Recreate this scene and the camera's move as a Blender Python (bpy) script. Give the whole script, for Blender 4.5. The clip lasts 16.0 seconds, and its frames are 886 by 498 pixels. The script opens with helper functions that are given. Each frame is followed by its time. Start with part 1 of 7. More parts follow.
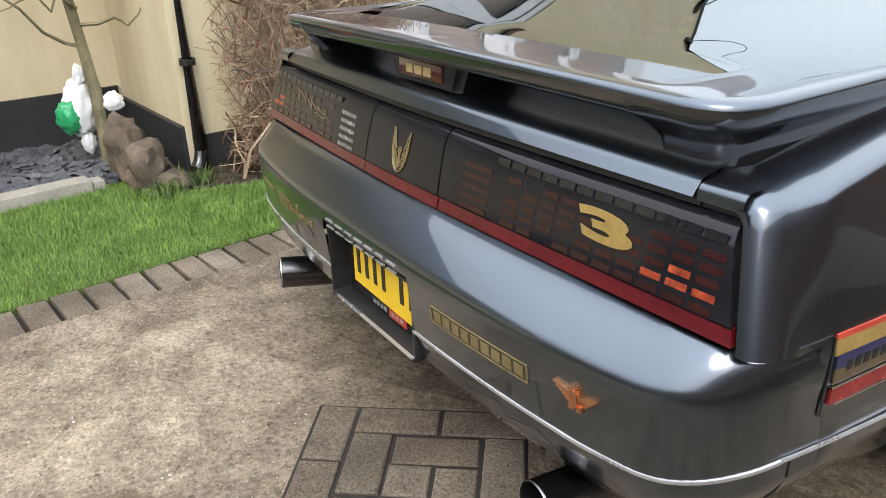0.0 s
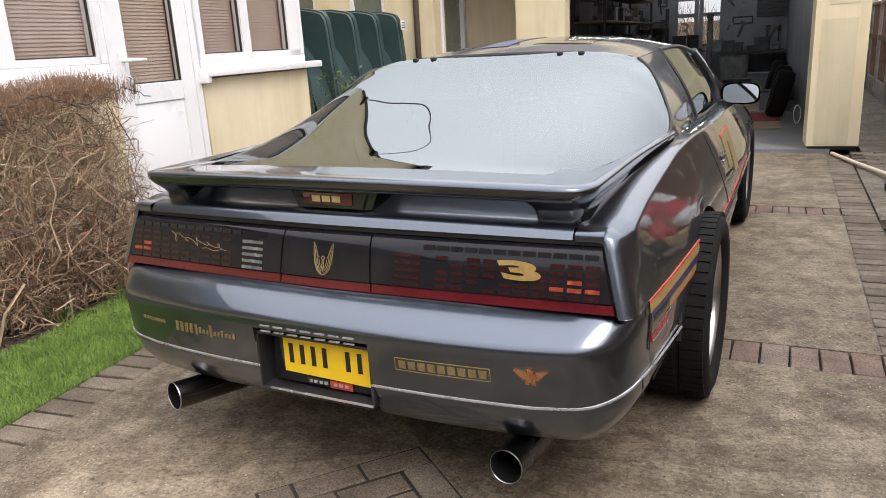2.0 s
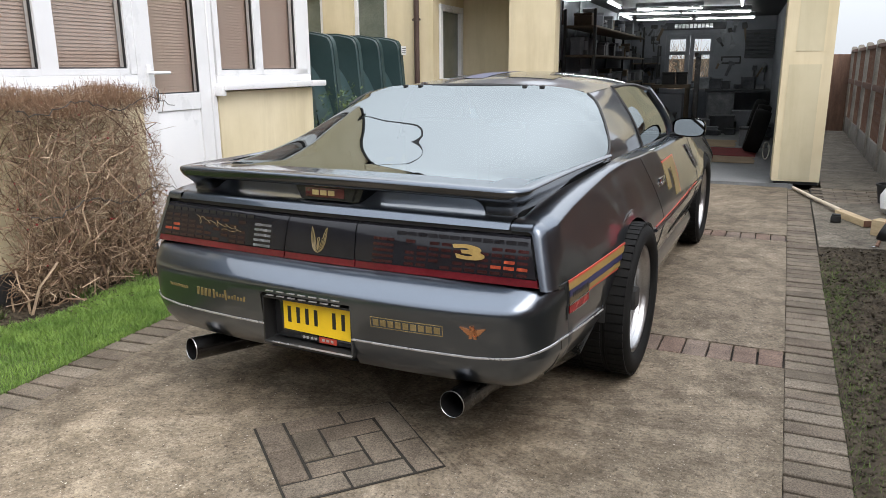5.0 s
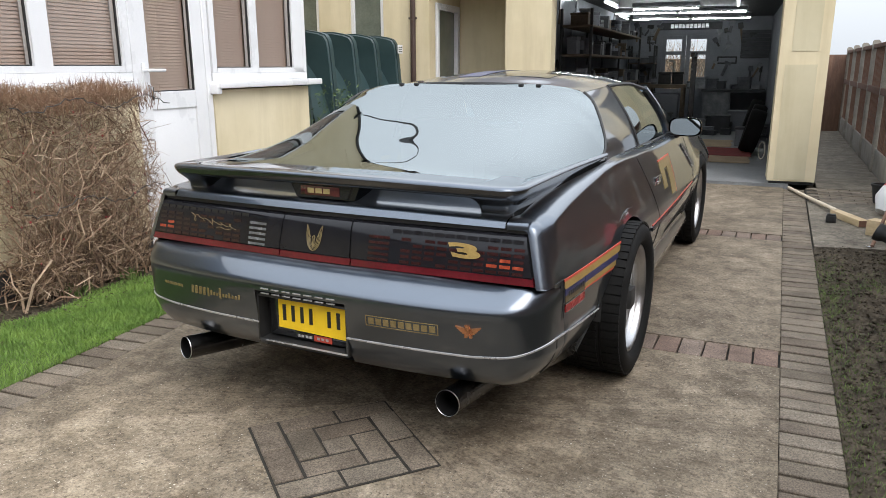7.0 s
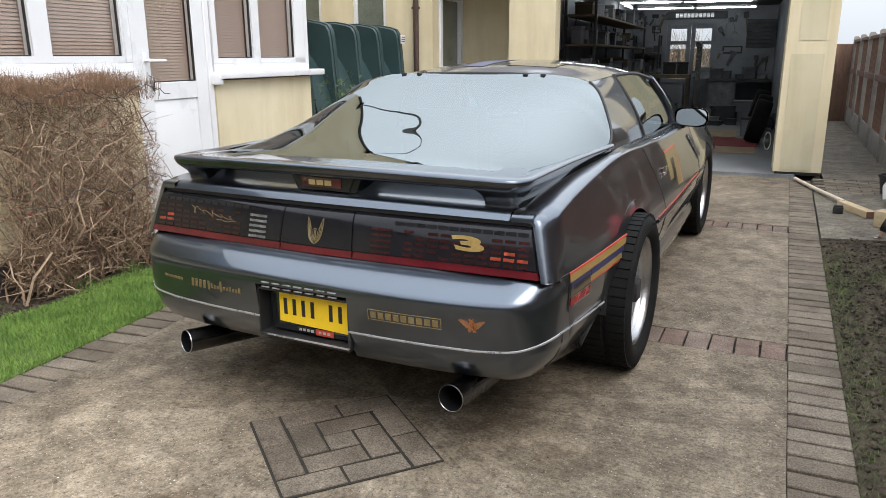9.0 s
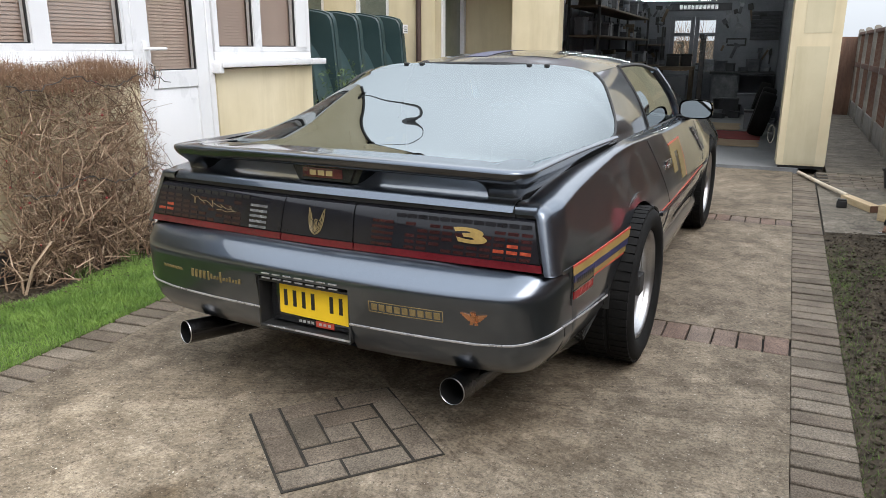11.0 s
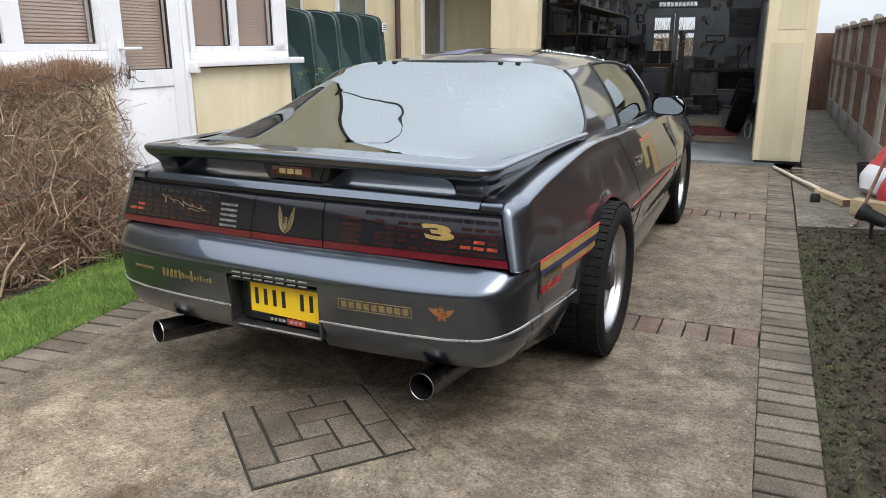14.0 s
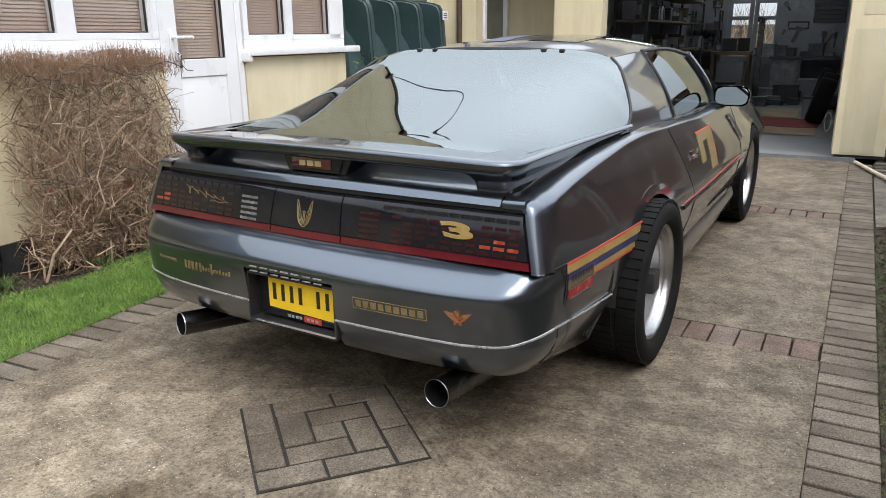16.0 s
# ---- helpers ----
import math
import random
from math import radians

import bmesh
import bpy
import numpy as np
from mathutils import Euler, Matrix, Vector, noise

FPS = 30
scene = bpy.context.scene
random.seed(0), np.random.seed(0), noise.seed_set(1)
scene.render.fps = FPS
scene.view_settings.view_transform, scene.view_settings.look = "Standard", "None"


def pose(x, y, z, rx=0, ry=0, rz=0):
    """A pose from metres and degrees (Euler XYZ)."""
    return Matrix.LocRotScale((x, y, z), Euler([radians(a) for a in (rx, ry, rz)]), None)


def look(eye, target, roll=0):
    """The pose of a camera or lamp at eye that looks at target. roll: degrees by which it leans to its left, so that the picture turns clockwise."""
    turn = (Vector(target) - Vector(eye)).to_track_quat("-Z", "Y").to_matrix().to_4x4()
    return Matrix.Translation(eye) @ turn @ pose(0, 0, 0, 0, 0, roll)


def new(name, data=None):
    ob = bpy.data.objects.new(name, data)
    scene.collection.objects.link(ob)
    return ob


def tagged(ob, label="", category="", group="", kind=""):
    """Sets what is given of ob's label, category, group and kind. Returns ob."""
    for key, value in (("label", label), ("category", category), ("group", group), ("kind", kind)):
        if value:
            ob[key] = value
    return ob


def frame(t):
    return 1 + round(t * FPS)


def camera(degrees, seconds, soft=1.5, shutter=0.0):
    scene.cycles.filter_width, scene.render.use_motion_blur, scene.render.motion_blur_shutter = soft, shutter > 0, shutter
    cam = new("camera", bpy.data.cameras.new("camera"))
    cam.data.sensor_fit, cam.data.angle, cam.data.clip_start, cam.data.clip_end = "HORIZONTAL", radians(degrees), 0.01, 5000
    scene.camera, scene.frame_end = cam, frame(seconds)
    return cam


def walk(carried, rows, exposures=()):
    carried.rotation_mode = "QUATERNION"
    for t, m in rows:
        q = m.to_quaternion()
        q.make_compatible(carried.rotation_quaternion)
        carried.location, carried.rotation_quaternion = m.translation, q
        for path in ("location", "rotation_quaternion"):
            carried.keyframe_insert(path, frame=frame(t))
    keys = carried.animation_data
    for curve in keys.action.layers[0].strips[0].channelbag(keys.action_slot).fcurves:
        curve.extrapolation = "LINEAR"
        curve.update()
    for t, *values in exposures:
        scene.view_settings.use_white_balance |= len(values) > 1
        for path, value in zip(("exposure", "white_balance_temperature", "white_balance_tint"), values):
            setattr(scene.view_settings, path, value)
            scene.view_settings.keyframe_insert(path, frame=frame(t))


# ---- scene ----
cam = camera(62.3, 16.0, soft=0.6)
PATH = [
    (0, (1.108, -1.019, 1.123), (-0.396, 0.019, 0.309), -1.6),
    (0.5, (1.023, -1.301, 1.137), (-0.189, 0.11, 0.402), 0.3),
    (1, (0.911, -1.519, 1.178), (-0.072, 0.082, 0.493), -1.4),
    (1.5, (0.888, -1.703, 1.232), (0.055, 0.004, 0.605), -5.2),
    (2, (0.983, -1.861, 1.246), (0.165, -0.118, 0.707), -3.2),
    (2.5, (1.12, -1.994, 1.264), (0.242, -0.278, 0.728), -2.3),
    (3, (1.19, -2.109, 1.271), (0.305, -0.383, 0.784), -1.7),
    (3.5, (1.241, -2.237, 1.276), (0.399, -0.491, 0.782), -1.2),
    (6, (1.294, -2.325, 1.273), (0.484, -0.559, 0.799), -0.3),
    (6.5, (1.294, -2.319, 1.271), (0.484, -0.555, 0.786), -0.3),
    (7, (1.289, -2.313, 1.271), (0.487, -0.546, 0.787), -0.2),
    (7.5, (1.287, -2.307, 1.271), (0.488, -0.54, 0.782), -0.3),
    (8, (1.283, -2.297, 1.268), (0.483, -0.532, 0.773), -0.2),
    (8.5, (1.275, -2.287, 1.267), (0.472, -0.526, 0.765), -0.2),
    (9, (1.273, -2.277, 1.267), (0.465, -0.519, 0.759), -0.3),
    (11.5, (1.251, -2.256, 1.261), (0.451, -0.504, 0.725), 0.3),
    (12, (1.242, -2.255, 1.259), (0.45, -0.5, 0.718), 0.5),
    (12.5, (1.238, -2.249, 1.257), (0.451, -0.494, 0.708), 0.4),
    (13, (1.257, -2.245, 1.254), (0.491, -0.485, 0.693), 0.1),
    (13.5, (1.284, -2.248, 1.261), (0.522, -0.482, 0.713), -0.3),
    (14, (1.319, -2.255, 1.264), (0.547, -0.489, 0.728), -0.2),
    (14.5, (1.346, -2.207, 1.263), (0.528, -0.469, 0.709), -1.0),
    (15, (1.369, -2.139, 1.262), (0.484, -0.431, 0.713), -0.2),
    (15.5, (1.386, -2.095, 1.255), (0.469, -0.408, 0.696), -0.6),
    (16, (1.393, -2.064, 1.252), (0.456, -0.389, 0.691), -0.5),
]
EXPOSURES = [(0.0, 0.58, 6500, 12), (0.5, 0.58, 6600, 14), (1.0, 0.56, 6850, 17), (1.5, 0.46, 6850, 17), (2.5, 0.36, 6850, 17), (3.5, 0.33, 6750, 16), (6.0, 0.30, 6500, 12), (16.0, 0.30, 6450, 12)]
walk(cam, [(t, look(eye, aim, lean)) for t, eye, aim, lean in PATH], EXPOSURES)

# ---- sky and light: a bright overcast day ----
world = bpy.data.worlds.new("overcast_sky")
scene.world = world
world.use_nodes = True
wn = world.node_tree
wn.nodes.clear()
sky = wn.nodes.new("ShaderNodeTexSky")
sky.sky_type = "NISHITA"
sky.sun_disc = False
sky.sun_elevation = radians(37)
sky.sun_rotation = radians(125)
sky.air_density = 1.0
sky.dust_density = 4.0
haze = wn.nodes.new("ShaderNodeMixRGB")
haze.inputs[0].default_value = 0.82
haze.inputs[2].default_value = (11.2, 12.1, 12.9, 1)
bg = wn.nodes.new("ShaderNodeBackground")
bg.inputs[1].default_value = 0.14
wout = wn.nodes.new("ShaderNodeOutputWorld")
wn.links.new(sky.outputs[0], haze.inputs[1])
dirs = wn.nodes.new("ShaderNodeTexCoord")
split = wn.nodes.new("ShaderNodeSeparateXYZ")
wn.links.new(dirs.outputs["Generated"], split.inputs[0])
rise = wn.nodes.new("ShaderNodeMapRange")               # an overcast sky: three times brighter overhead than low down
rise.inputs["To Min"].default_value = 0.48
rise.inputs["To Max"].default_value = 1.58
wn.links.new(split.outputs[2], rise.inputs["Value"])
cloud = wn.nodes.new("ShaderNodeMixRGB")
cloud.blend_type = "MULTIPLY"
cloud.inputs[0].default_value = 1.0
wn.links.new(haze.outputs[0], cloud.inputs[1])
wn.links.new(rise.outputs[0], cloud.inputs[2])
wn.links.new(cloud.outputs[0], bg.inputs[0])
wn.links.new(bg.outputs[0], wout.inputs[0])

sun_data = bpy.data.lights.new("sun", "SUN")
sun_data.energy = 1.5
sun_data.angle = radians(35)
sun_data.color = (1.0, 0.97, 0.92)
sun = new("sun", sun_data)
sun.matrix_world = look((4.4, -3.8, 7.8), (0, 0, 0))


# ---- helpers of this scene ----
def part(name, bm, material, parent=None, label="", flat=False, angle=38):
    me = bpy.data.meshes.new(name)
    bm.normal_update()
    bm.to_mesh(me)
    bm.free()
    me.materials.append(material)
    if not flat:
        me.polygons.foreach_set("use_smooth", [True] * len(me.polygons))
        me.set_sharp_from_angle(angle=radians(angle))
    ob = new(name, me)
    ob.parent = parent
    if label:
        tagged(ob, label)
    return ob


def empty(name, m, label="", category="", group="", kind=""):
    ob = new(name)
    ob.matrix_world = m
    ob.empty_display_size = 0.1
    return tagged(ob, label, category, group, kind)


def face_away(bm, centre):
    """Turns every face of an open sheet away from a centre."""
    bm.normal_update()
    c = Vector(centre)
    bmesh.ops.reverse_faces(bm, faces=[f for f in bm.faces if f.normal.dot(f.calc_center_median() - c) < 0])
    return bm


def sheet(a, b, c, d):
    """One flat pane through four corners."""
    bm = bmesh.new()
    bm.faces.new([bm.verts.new(p) for p in (a, b, c, d)])
    return bm


def add_box(bm, lo, hi, bevel=0.0, m=None, seg=2):
    x0, y0, z0 = lo
    x1, y1, z1 = hi
    r = bmesh.ops.create_cube(bm, size=1.0)
    vs = r["verts"]
    for v in vs:
        v.co = Vector(((x0 + x1) / 2 + v.co.x * (x1 - x0), (y0 + y1) / 2 + v.co.y * (y1 - y0), (z0 + z1) / 2 + v.co.z * (z1 - z0)))
    if bevel > 0:
        es = list({e for v in vs for e in v.link_edges})
        out = bmesh.ops.bevel(bm, geom=es, offset=bevel, segments=seg, affect="EDGES", profile=0.6)
        vs = list({v for f in out["faces"] for v in f.verts} | {v for v in vs if v.is_valid})
    if m is not None:
        bmesh.ops.transform(bm, matrix=m, verts=[v for v in vs if v.is_valid])
    return bm


def box(lo, hi, bevel=0.0, m=None, seg=2):
    return add_box(bmesh.new(), lo, hi, bevel, m, seg)


def add_grid(bm, fn, nu, nv, close_u=False):
    rows = [[bm.verts.new(fn(i / (nu if close_u else nu - 1), j / (nv - 1))) for i in range(nu)] for j in range(nv)]
    for j in range(nv - 1):
        for i in range(nu if close_u else nu - 1):
            k = (i + 1) % nu
            bm.faces.new((rows[j][i], rows[j][k], rows[j + 1][k], rows[j + 1][i]))
    return rows


def add_lathe(bm, profile, n=32, m=None):
    """profile: rows of (radius, along); turned round the x axis."""
    rings = []
    for r, a in profile:
        rings.append([bm.verts.new(Vector((a, r * math.cos(2 * math.pi * i / n), r * math.sin(2 * math.pi * i / n)))) for i in range(n)])
    for p, q in zip(rings, rings[1:]):
        for i in range(n):
            k = (i + 1) % n
            bm.faces.new((p[i], q[i], q[k], p[k]))
    if m is not None:
        bmesh.ops.transform(bm, matrix=m, verts=[v for ring in rings for v in ring])
    return rings


def add_tube(bm, pts, radius, n=6, caps=True):
    """A tube along pts; radius a number or one for each point."""
    pts = [Vector(p) for p in pts]
    rad = radius if isinstance(radius, (list, tuple)) else [radius] * len(pts)
    rings = []
    for i, p in enumerate(pts):
        d = (pts[min(i + 1, len(pts) - 1)] - pts[max(i - 1, 0)]).normalized()
        s = d.cross(Vector((0, 0, 1)))
        s = s.normalized() if s.length > 1e-3 else Vector((1, 0, 0))
        u = s.cross(d)
        rings.append([bm.verts.new(p + rad[i] * (math.cos(2 * math.pi * k / n) * s + math.sin(2 * math.pi * k / n) * u)) for k in range(n)])
    for a, b in zip(rings, rings[1:]):
        for k in range(n):
            bm.faces.new((a[k], a[(k + 1) % n], b[(k + 1) % n], b[k]))
    if caps:
        bm.faces.new(rings[0][::-1])
        bm.faces.new(rings[-1])
    return bm


def add_prism(bm, outline, axis, a, b):
    """A flat outline of 2D points, pushed along an axis from a to b."""
    def at(p, h):
        return Vector({"x": (h, p[0], p[1]), "y": (p[0], h, p[1]), "z": (p[0], p[1], h)}[axis])
    lo = [bm.verts.new(at(p, a)) for p in outline]
    hi = [bm.verts.new(at(p, b)) for p in outline]
    n = len(outline)
    bm.faces.new(lo[::-1])
    bm.faces.new(hi)
    for i in range(n):
        bm.faces.new((lo[i], lo[(i + 1) % n], hi[(i + 1) % n], hi[i]))
    bmesh.ops.recalc_face_normals(bm, faces=bm.faces[:])
    return bm


def lerp(a, b, t):
    return a + (b - a) * t


def smooth_at(x, xs, ys):
    """A smooth curve through a few knots."""
    if x <= xs[0]:
        return ys[0]
    if x >= xs[-1]:
        return ys[-1]
    i = max(k for k in range(len(xs) - 1) if xs[k] <= x)
    h = xs[i + 1] - xs[i]

    def slope(k):
        if k == 0:
            return (ys[1] - ys[0]) / (xs[1] - xs[0])
        if k == len(xs) - 1:
            return (ys[-1] - ys[-2]) / (xs[-1] - xs[-2])
        return (ys[k + 1] - ys[k - 1]) / (xs[k + 1] - xs[k - 1])
    t = (x - xs[i]) / h
    a, b = slope(i) * h, slope(i + 1) * h
    return (2 * t ** 3 - 3 * t * t + 1) * ys[i] + (t ** 3 - 2 * t * t + t) * a + (-2 * t ** 3 + 3 * t * t) * ys[i + 1] + (t ** 3 - t * t) * b


# ---- materials ----
def material(name):
    m = bpy.data.materials.new(name)
    m.use_nodes = True
    nt = m.node_tree
    return m, nt, nt.nodes["Principled BSDF"]


def noise_tex(nt, scale, detail=5.0, rough=0.55, coord="Object", stretch=None):
    tc = nt.nodes.new("ShaderNodeTexCoord")
    n = nt.nodes.new("ShaderNodeTexNoise")
    n.inputs["Scale"].default_value = scale
    n.inputs["Detail"].default_value = detail
    n.inputs["Roughness"].default_value = rough
    if stretch:
        mp = nt.nodes.new("ShaderNodeMapping")
        mp.inputs["Scale"].default_value = stretch
        nt.links.new(tc.outputs[coord], mp.inputs[0])
        nt.links.new(mp.outputs[0], n.inputs["Vector"])
    else:
        nt.links.new(tc.outputs[coord], n.inputs["Vector"])
    return n


def ramp(nt, src, stops):
    r = nt.nodes.new("ShaderNodeValToRGB")
    el = r.color_ramp.elements
    while len(el) < len(stops):
        el.new(0.5)
    for e, (p, c) in zip(el, stops):
        e.position = p
        e.color = (*c, 1) if len(c) == 3 else c
    nt.links.new(src, r.inputs[0])
    return r


def mix(nt, a, b, fac=None, value=0.5, mode="MIX"):
    m = nt.nodes.new("ShaderNodeMixRGB")
    m.blend_type = mode
    m.inputs[0].default_value = value
    if fac is not None:
        nt.links.new(fac, m.inputs[0])
    for k, s in ((1, a), (2, b)):
        if isinstance(s, tuple):
            m.inputs[k].default_value = (*s, 1)
        else:
            nt.links.new(s, m.inputs[k])
    return m


def bump(nt, bsdf, height, strength=0.3, distance=0.01):
    b = nt.nodes.new("ShaderNodeBump")
    b.inputs["Strength"].default_value = strength
    b.inputs["Distance"].default_value = distance
    nt.links.new(height, b.inputs["Height"])
    nt.links.new(b.outputs[0], bsdf.inputs["Normal"])


def grained(name, low, high, scale=8.0, fine=90.0, rough=0.7, metal=0.0, bumps=0.15, depth=0.004, coat=0.0, spec=0.5, coord="Object", stretch=None):
    """A surface whose colour wanders between two tones at two scales, with a fine relief."""
    m, nt, b = material(name)
    n1 = noise_tex(nt, scale, 6, 0.6, coord, stretch)
    n2 = noise_tex(nt, fine, 4, 0.6, coord, stretch)
    r1 = ramp(nt, n1.outputs["Fac"], [(0.32, low), (0.68, high)])
    r2 = ramp(nt, n2.outputs["Fac"], [(0.3, (0.82,) * 3), (0.7, (1.12,) * 3)])
    c = mix(nt, r1.outputs[0], r2.outputs[0], None, 1.0, "MULTIPLY")
    nt.links.new(c.outputs[0], b.inputs["Base Color"])
    rr = ramp(nt, n1.outputs["Fac"], [(0.3, (max(rough - 0.07, 0.02),) * 3), (0.7, (min(rough + 0.07, 1),) * 3)])
    nt.links.new(rr.outputs[0], b.inputs["Roughness"])
    b.inputs["Metallic"].default_value = metal
    b.inputs["Coat Weight"].default_value = coat
    b.inputs["Specular IOR Level"].default_value = spec
    if bumps:
        bump(nt, b, n2.outputs["Fac"], bumps, depth)
    return m


def plain(name, colour, rough=0.5, metal=0.0, coat=0.0, spec=0.5):
    m, nt, b = material(name)
    b.inputs["Base Color"].default_value = (*colour, 1)
    b.inputs["Roughness"].default_value = rough
    b.inputs["Metallic"].default_value = metal
    b.inputs["Coat Weight"].default_value = coat
    b.inputs["Specular IOR Level"].default_value = spec
    return m


def paint_material():
    m, nt, b = material("gunmetal_car_paint")
    flake = noise_tex(nt, 2600, 1, 0.5)
    dust = noise_tex(nt, 5, 6, 0.65)
    c1 = ramp(nt, flake.outputs["Fac"], [(0.35, (0.067, 0.082, 0.105)), (0.7, (0.120, 0.145, 0.183))])
    c2 = mix(nt, c1.outputs[0], (0.15, 0.145, 0.135), None, 0.06)
    nt.links.new(c2.outputs[0], b.inputs["Base Color"])
    r = ramp(nt, dust.outputs["Fac"], [(0.35, (0.29,) * 3), (0.7, (0.33,) * 3)])
    nt.links.new(r.outputs[0], b.inputs["Roughness"])
    b.inputs["Metallic"].default_value = 1.0
    b.inputs["Coat Weight"].default_value = 1.0
    b.inputs["Coat Roughness"].default_value = 0.03
    b.inputs["Coat IOR"].default_value = 1.58
    return m


def concrete_material(name, low, mid, high, stains_and_shade=()):
    m, nt, b = material(name)
    big = noise_tex(nt, 1.1, 8, 0.62, "Object")
    blot = noise_tex(nt, 4.5, 8, 0.7, "Object")
    fine = noise_tex(nt, 75, 7, 0.75, "Object")
    base = ramp(nt, blot.outputs["Fac"], [(0.30, low), (0.5, mid), (0.72, high)])
    tone = ramp(nt, big.outputs["Fac"], [(0.34, (0.80, 0.79, 0.77)), (0.64, (1.10, 1.09, 1.06))])
    c = mix(nt, base.outputs[0], tone.outputs[0], None, 1.0, "MULTIPLY")
    mid = noise_tex(nt, 19, 8, 0.74, "Object")
    mott = ramp(nt, mid.outputs["Fac"], [(0.34, (0.70, 0.68, 0.65)), (0.5, (1.0,) * 3), (0.66, (1.16,) * 3)])
    c = mix(nt, c.outputs[0], mott.outputs[0], None, 1.0, "MULTIPLY")
    grit = ramp(nt, fine.outputs["Fac"], [(0.36, (0.52,) * 3), (0.5, (1.0,) * 3), (0.64, (1.40,) * 3)])
    c = mix(nt, c.outputs[0], grit.outputs[0], None, 1.0, "MULTIPLY")
    worn = noise_tex(nt, 5.5, 12, 0.78, "Object")
    skin = ramp(nt, worn.outputs["Fac"], [(0.455, (0.78, 0.765, 0.74)), (0.50, (0.94, 0.93, 0.92)), (0.525, (1.13, 1.12, 1.10))])
    c = mix(nt, c.outputs[0], skin.outputs[0], None, 1.0, "MULTIPLY")
    pits = noise_tex(nt, 34, 6, 0.7, "Object")
    pit = ramp(nt, pits.outputs["Fac"], [(0.34, (0.42, 0.40, 0.37)), (0.42, (1.0,) * 3)])
    c = mix(nt, c.outputs[0], pit.outputs[0], None, 1.0, "MULTIPLY")
    tc = nt.nodes.new("ShaderNodeTexCoord")
    peb = None
    for size, share, reach in ((58, 0.30, 0.24), (115, 0.40, 0.28)):
        vo = nt.nodes.new("ShaderNodeTexVoronoi")
        vo.inputs["Scale"].default_value = size
        nt.links.new(tc.outputs["Object"], vo.inputs["Vector"])
        pick = nt.nodes.new("ShaderNodeSeparateColor")
        nt.links.new(vo.outputs["Color"], pick.inputs[0])
        small = ramp(nt, vo.outputs["Distance"], [(reach * 0.7, (1,) * 3), (reach, (0,) * 3)])
        some = ramp(nt, pick.outputs[0], [(1 - share, (0,) * 3), (1 - share + 0.1, (1,) * 3)])
        stone = mix(nt, small.outputs[0], some.outputs[0], None, 1.0, "MULTIPLY")
        tint = ramp(nt, pick.outputs[1], [(0.0, (0.05, 0.040, 0.030)), (0.3, (0.13, 0.105, 0.08)), (0.65, (0.24, 0.21, 0.165)), (0.93, (0.33, 0.295, 0.245)), (1.0, (0.46, 0.42, 0.36))])
        c = mix(nt, c.outputs[0], tint.outputs[0], stone.outputs[0])
        peb = stone if peb is None else mix(nt, peb.outputs[0], stone.outputs[0], None, 1.0, "ADD")
    # soft spots of tone: real staining, and shade put into the colour
    for spot, size, tone in stains_and_shade:
        mp = nt.nodes.new("ShaderNodeMapping")
        mp.inputs["Location"].default_value = (-spot[0] / size[0], -spot[1] / size[1], 0)
        mp.inputs["Scale"].default_value = (1 / size[0], 1 / size[1], 0.0)
        nt.links.new(tc.outputs["Object"], mp.inputs[0])
        nn = nt.nodes.new("ShaderNodeTexNoise")
        nn.inputs["Scale"].default_value = 2.4
        nn.inputs["Detail"].default_value = 9
        nn.inputs["Roughness"].default_value = 0.72
        nt.links.new(tc.outputs["Object"], nn.inputs["Vector"])
        ln = nt.nodes.new("ShaderNodeVectorMath")
        ln.operation = "LENGTH"
        nt.links.new(mp.outputs[0], ln.inputs[0])
        ad = nt.nodes.new("ShaderNodeMath")
        ad.operation = "ADD"
        nt.links.new(ln.outputs["Value"], ad.inputs[0])
        sc = nt.nodes.new("ShaderNodeMath")
        sc.operation = "MULTIPLY_ADD"
        sc.inputs[1].default_value = 2.6
        sc.inputs[2].default_value = -1.3
        nt.links.new(nn.outputs["Fac"], sc.inputs[0])
        nt.links.new(sc.outputs[0], ad.inputs[1])
        fade = ramp(nt, ad.outputs[0], [(0.45, tone), (1.0, (1, 1, 1))])
        c = mix(nt, c.outputs[0], fade.outputs[0], None, 1.0, "MULTIPLY")
    nt.links.new(c.outputs[0], b.inputs["Base Color"])
    b.inputs["Roughness"].default_value = 0.86
    b.inputs["Specular IOR Level"].default_value = 0.3
    hb = mix(nt, fine.outputs["Fac"], peb.outputs[0], None, 0.4, "ADD")
    bump(nt, b, hb.outputs[0], 0.6, 0.004)
    return m


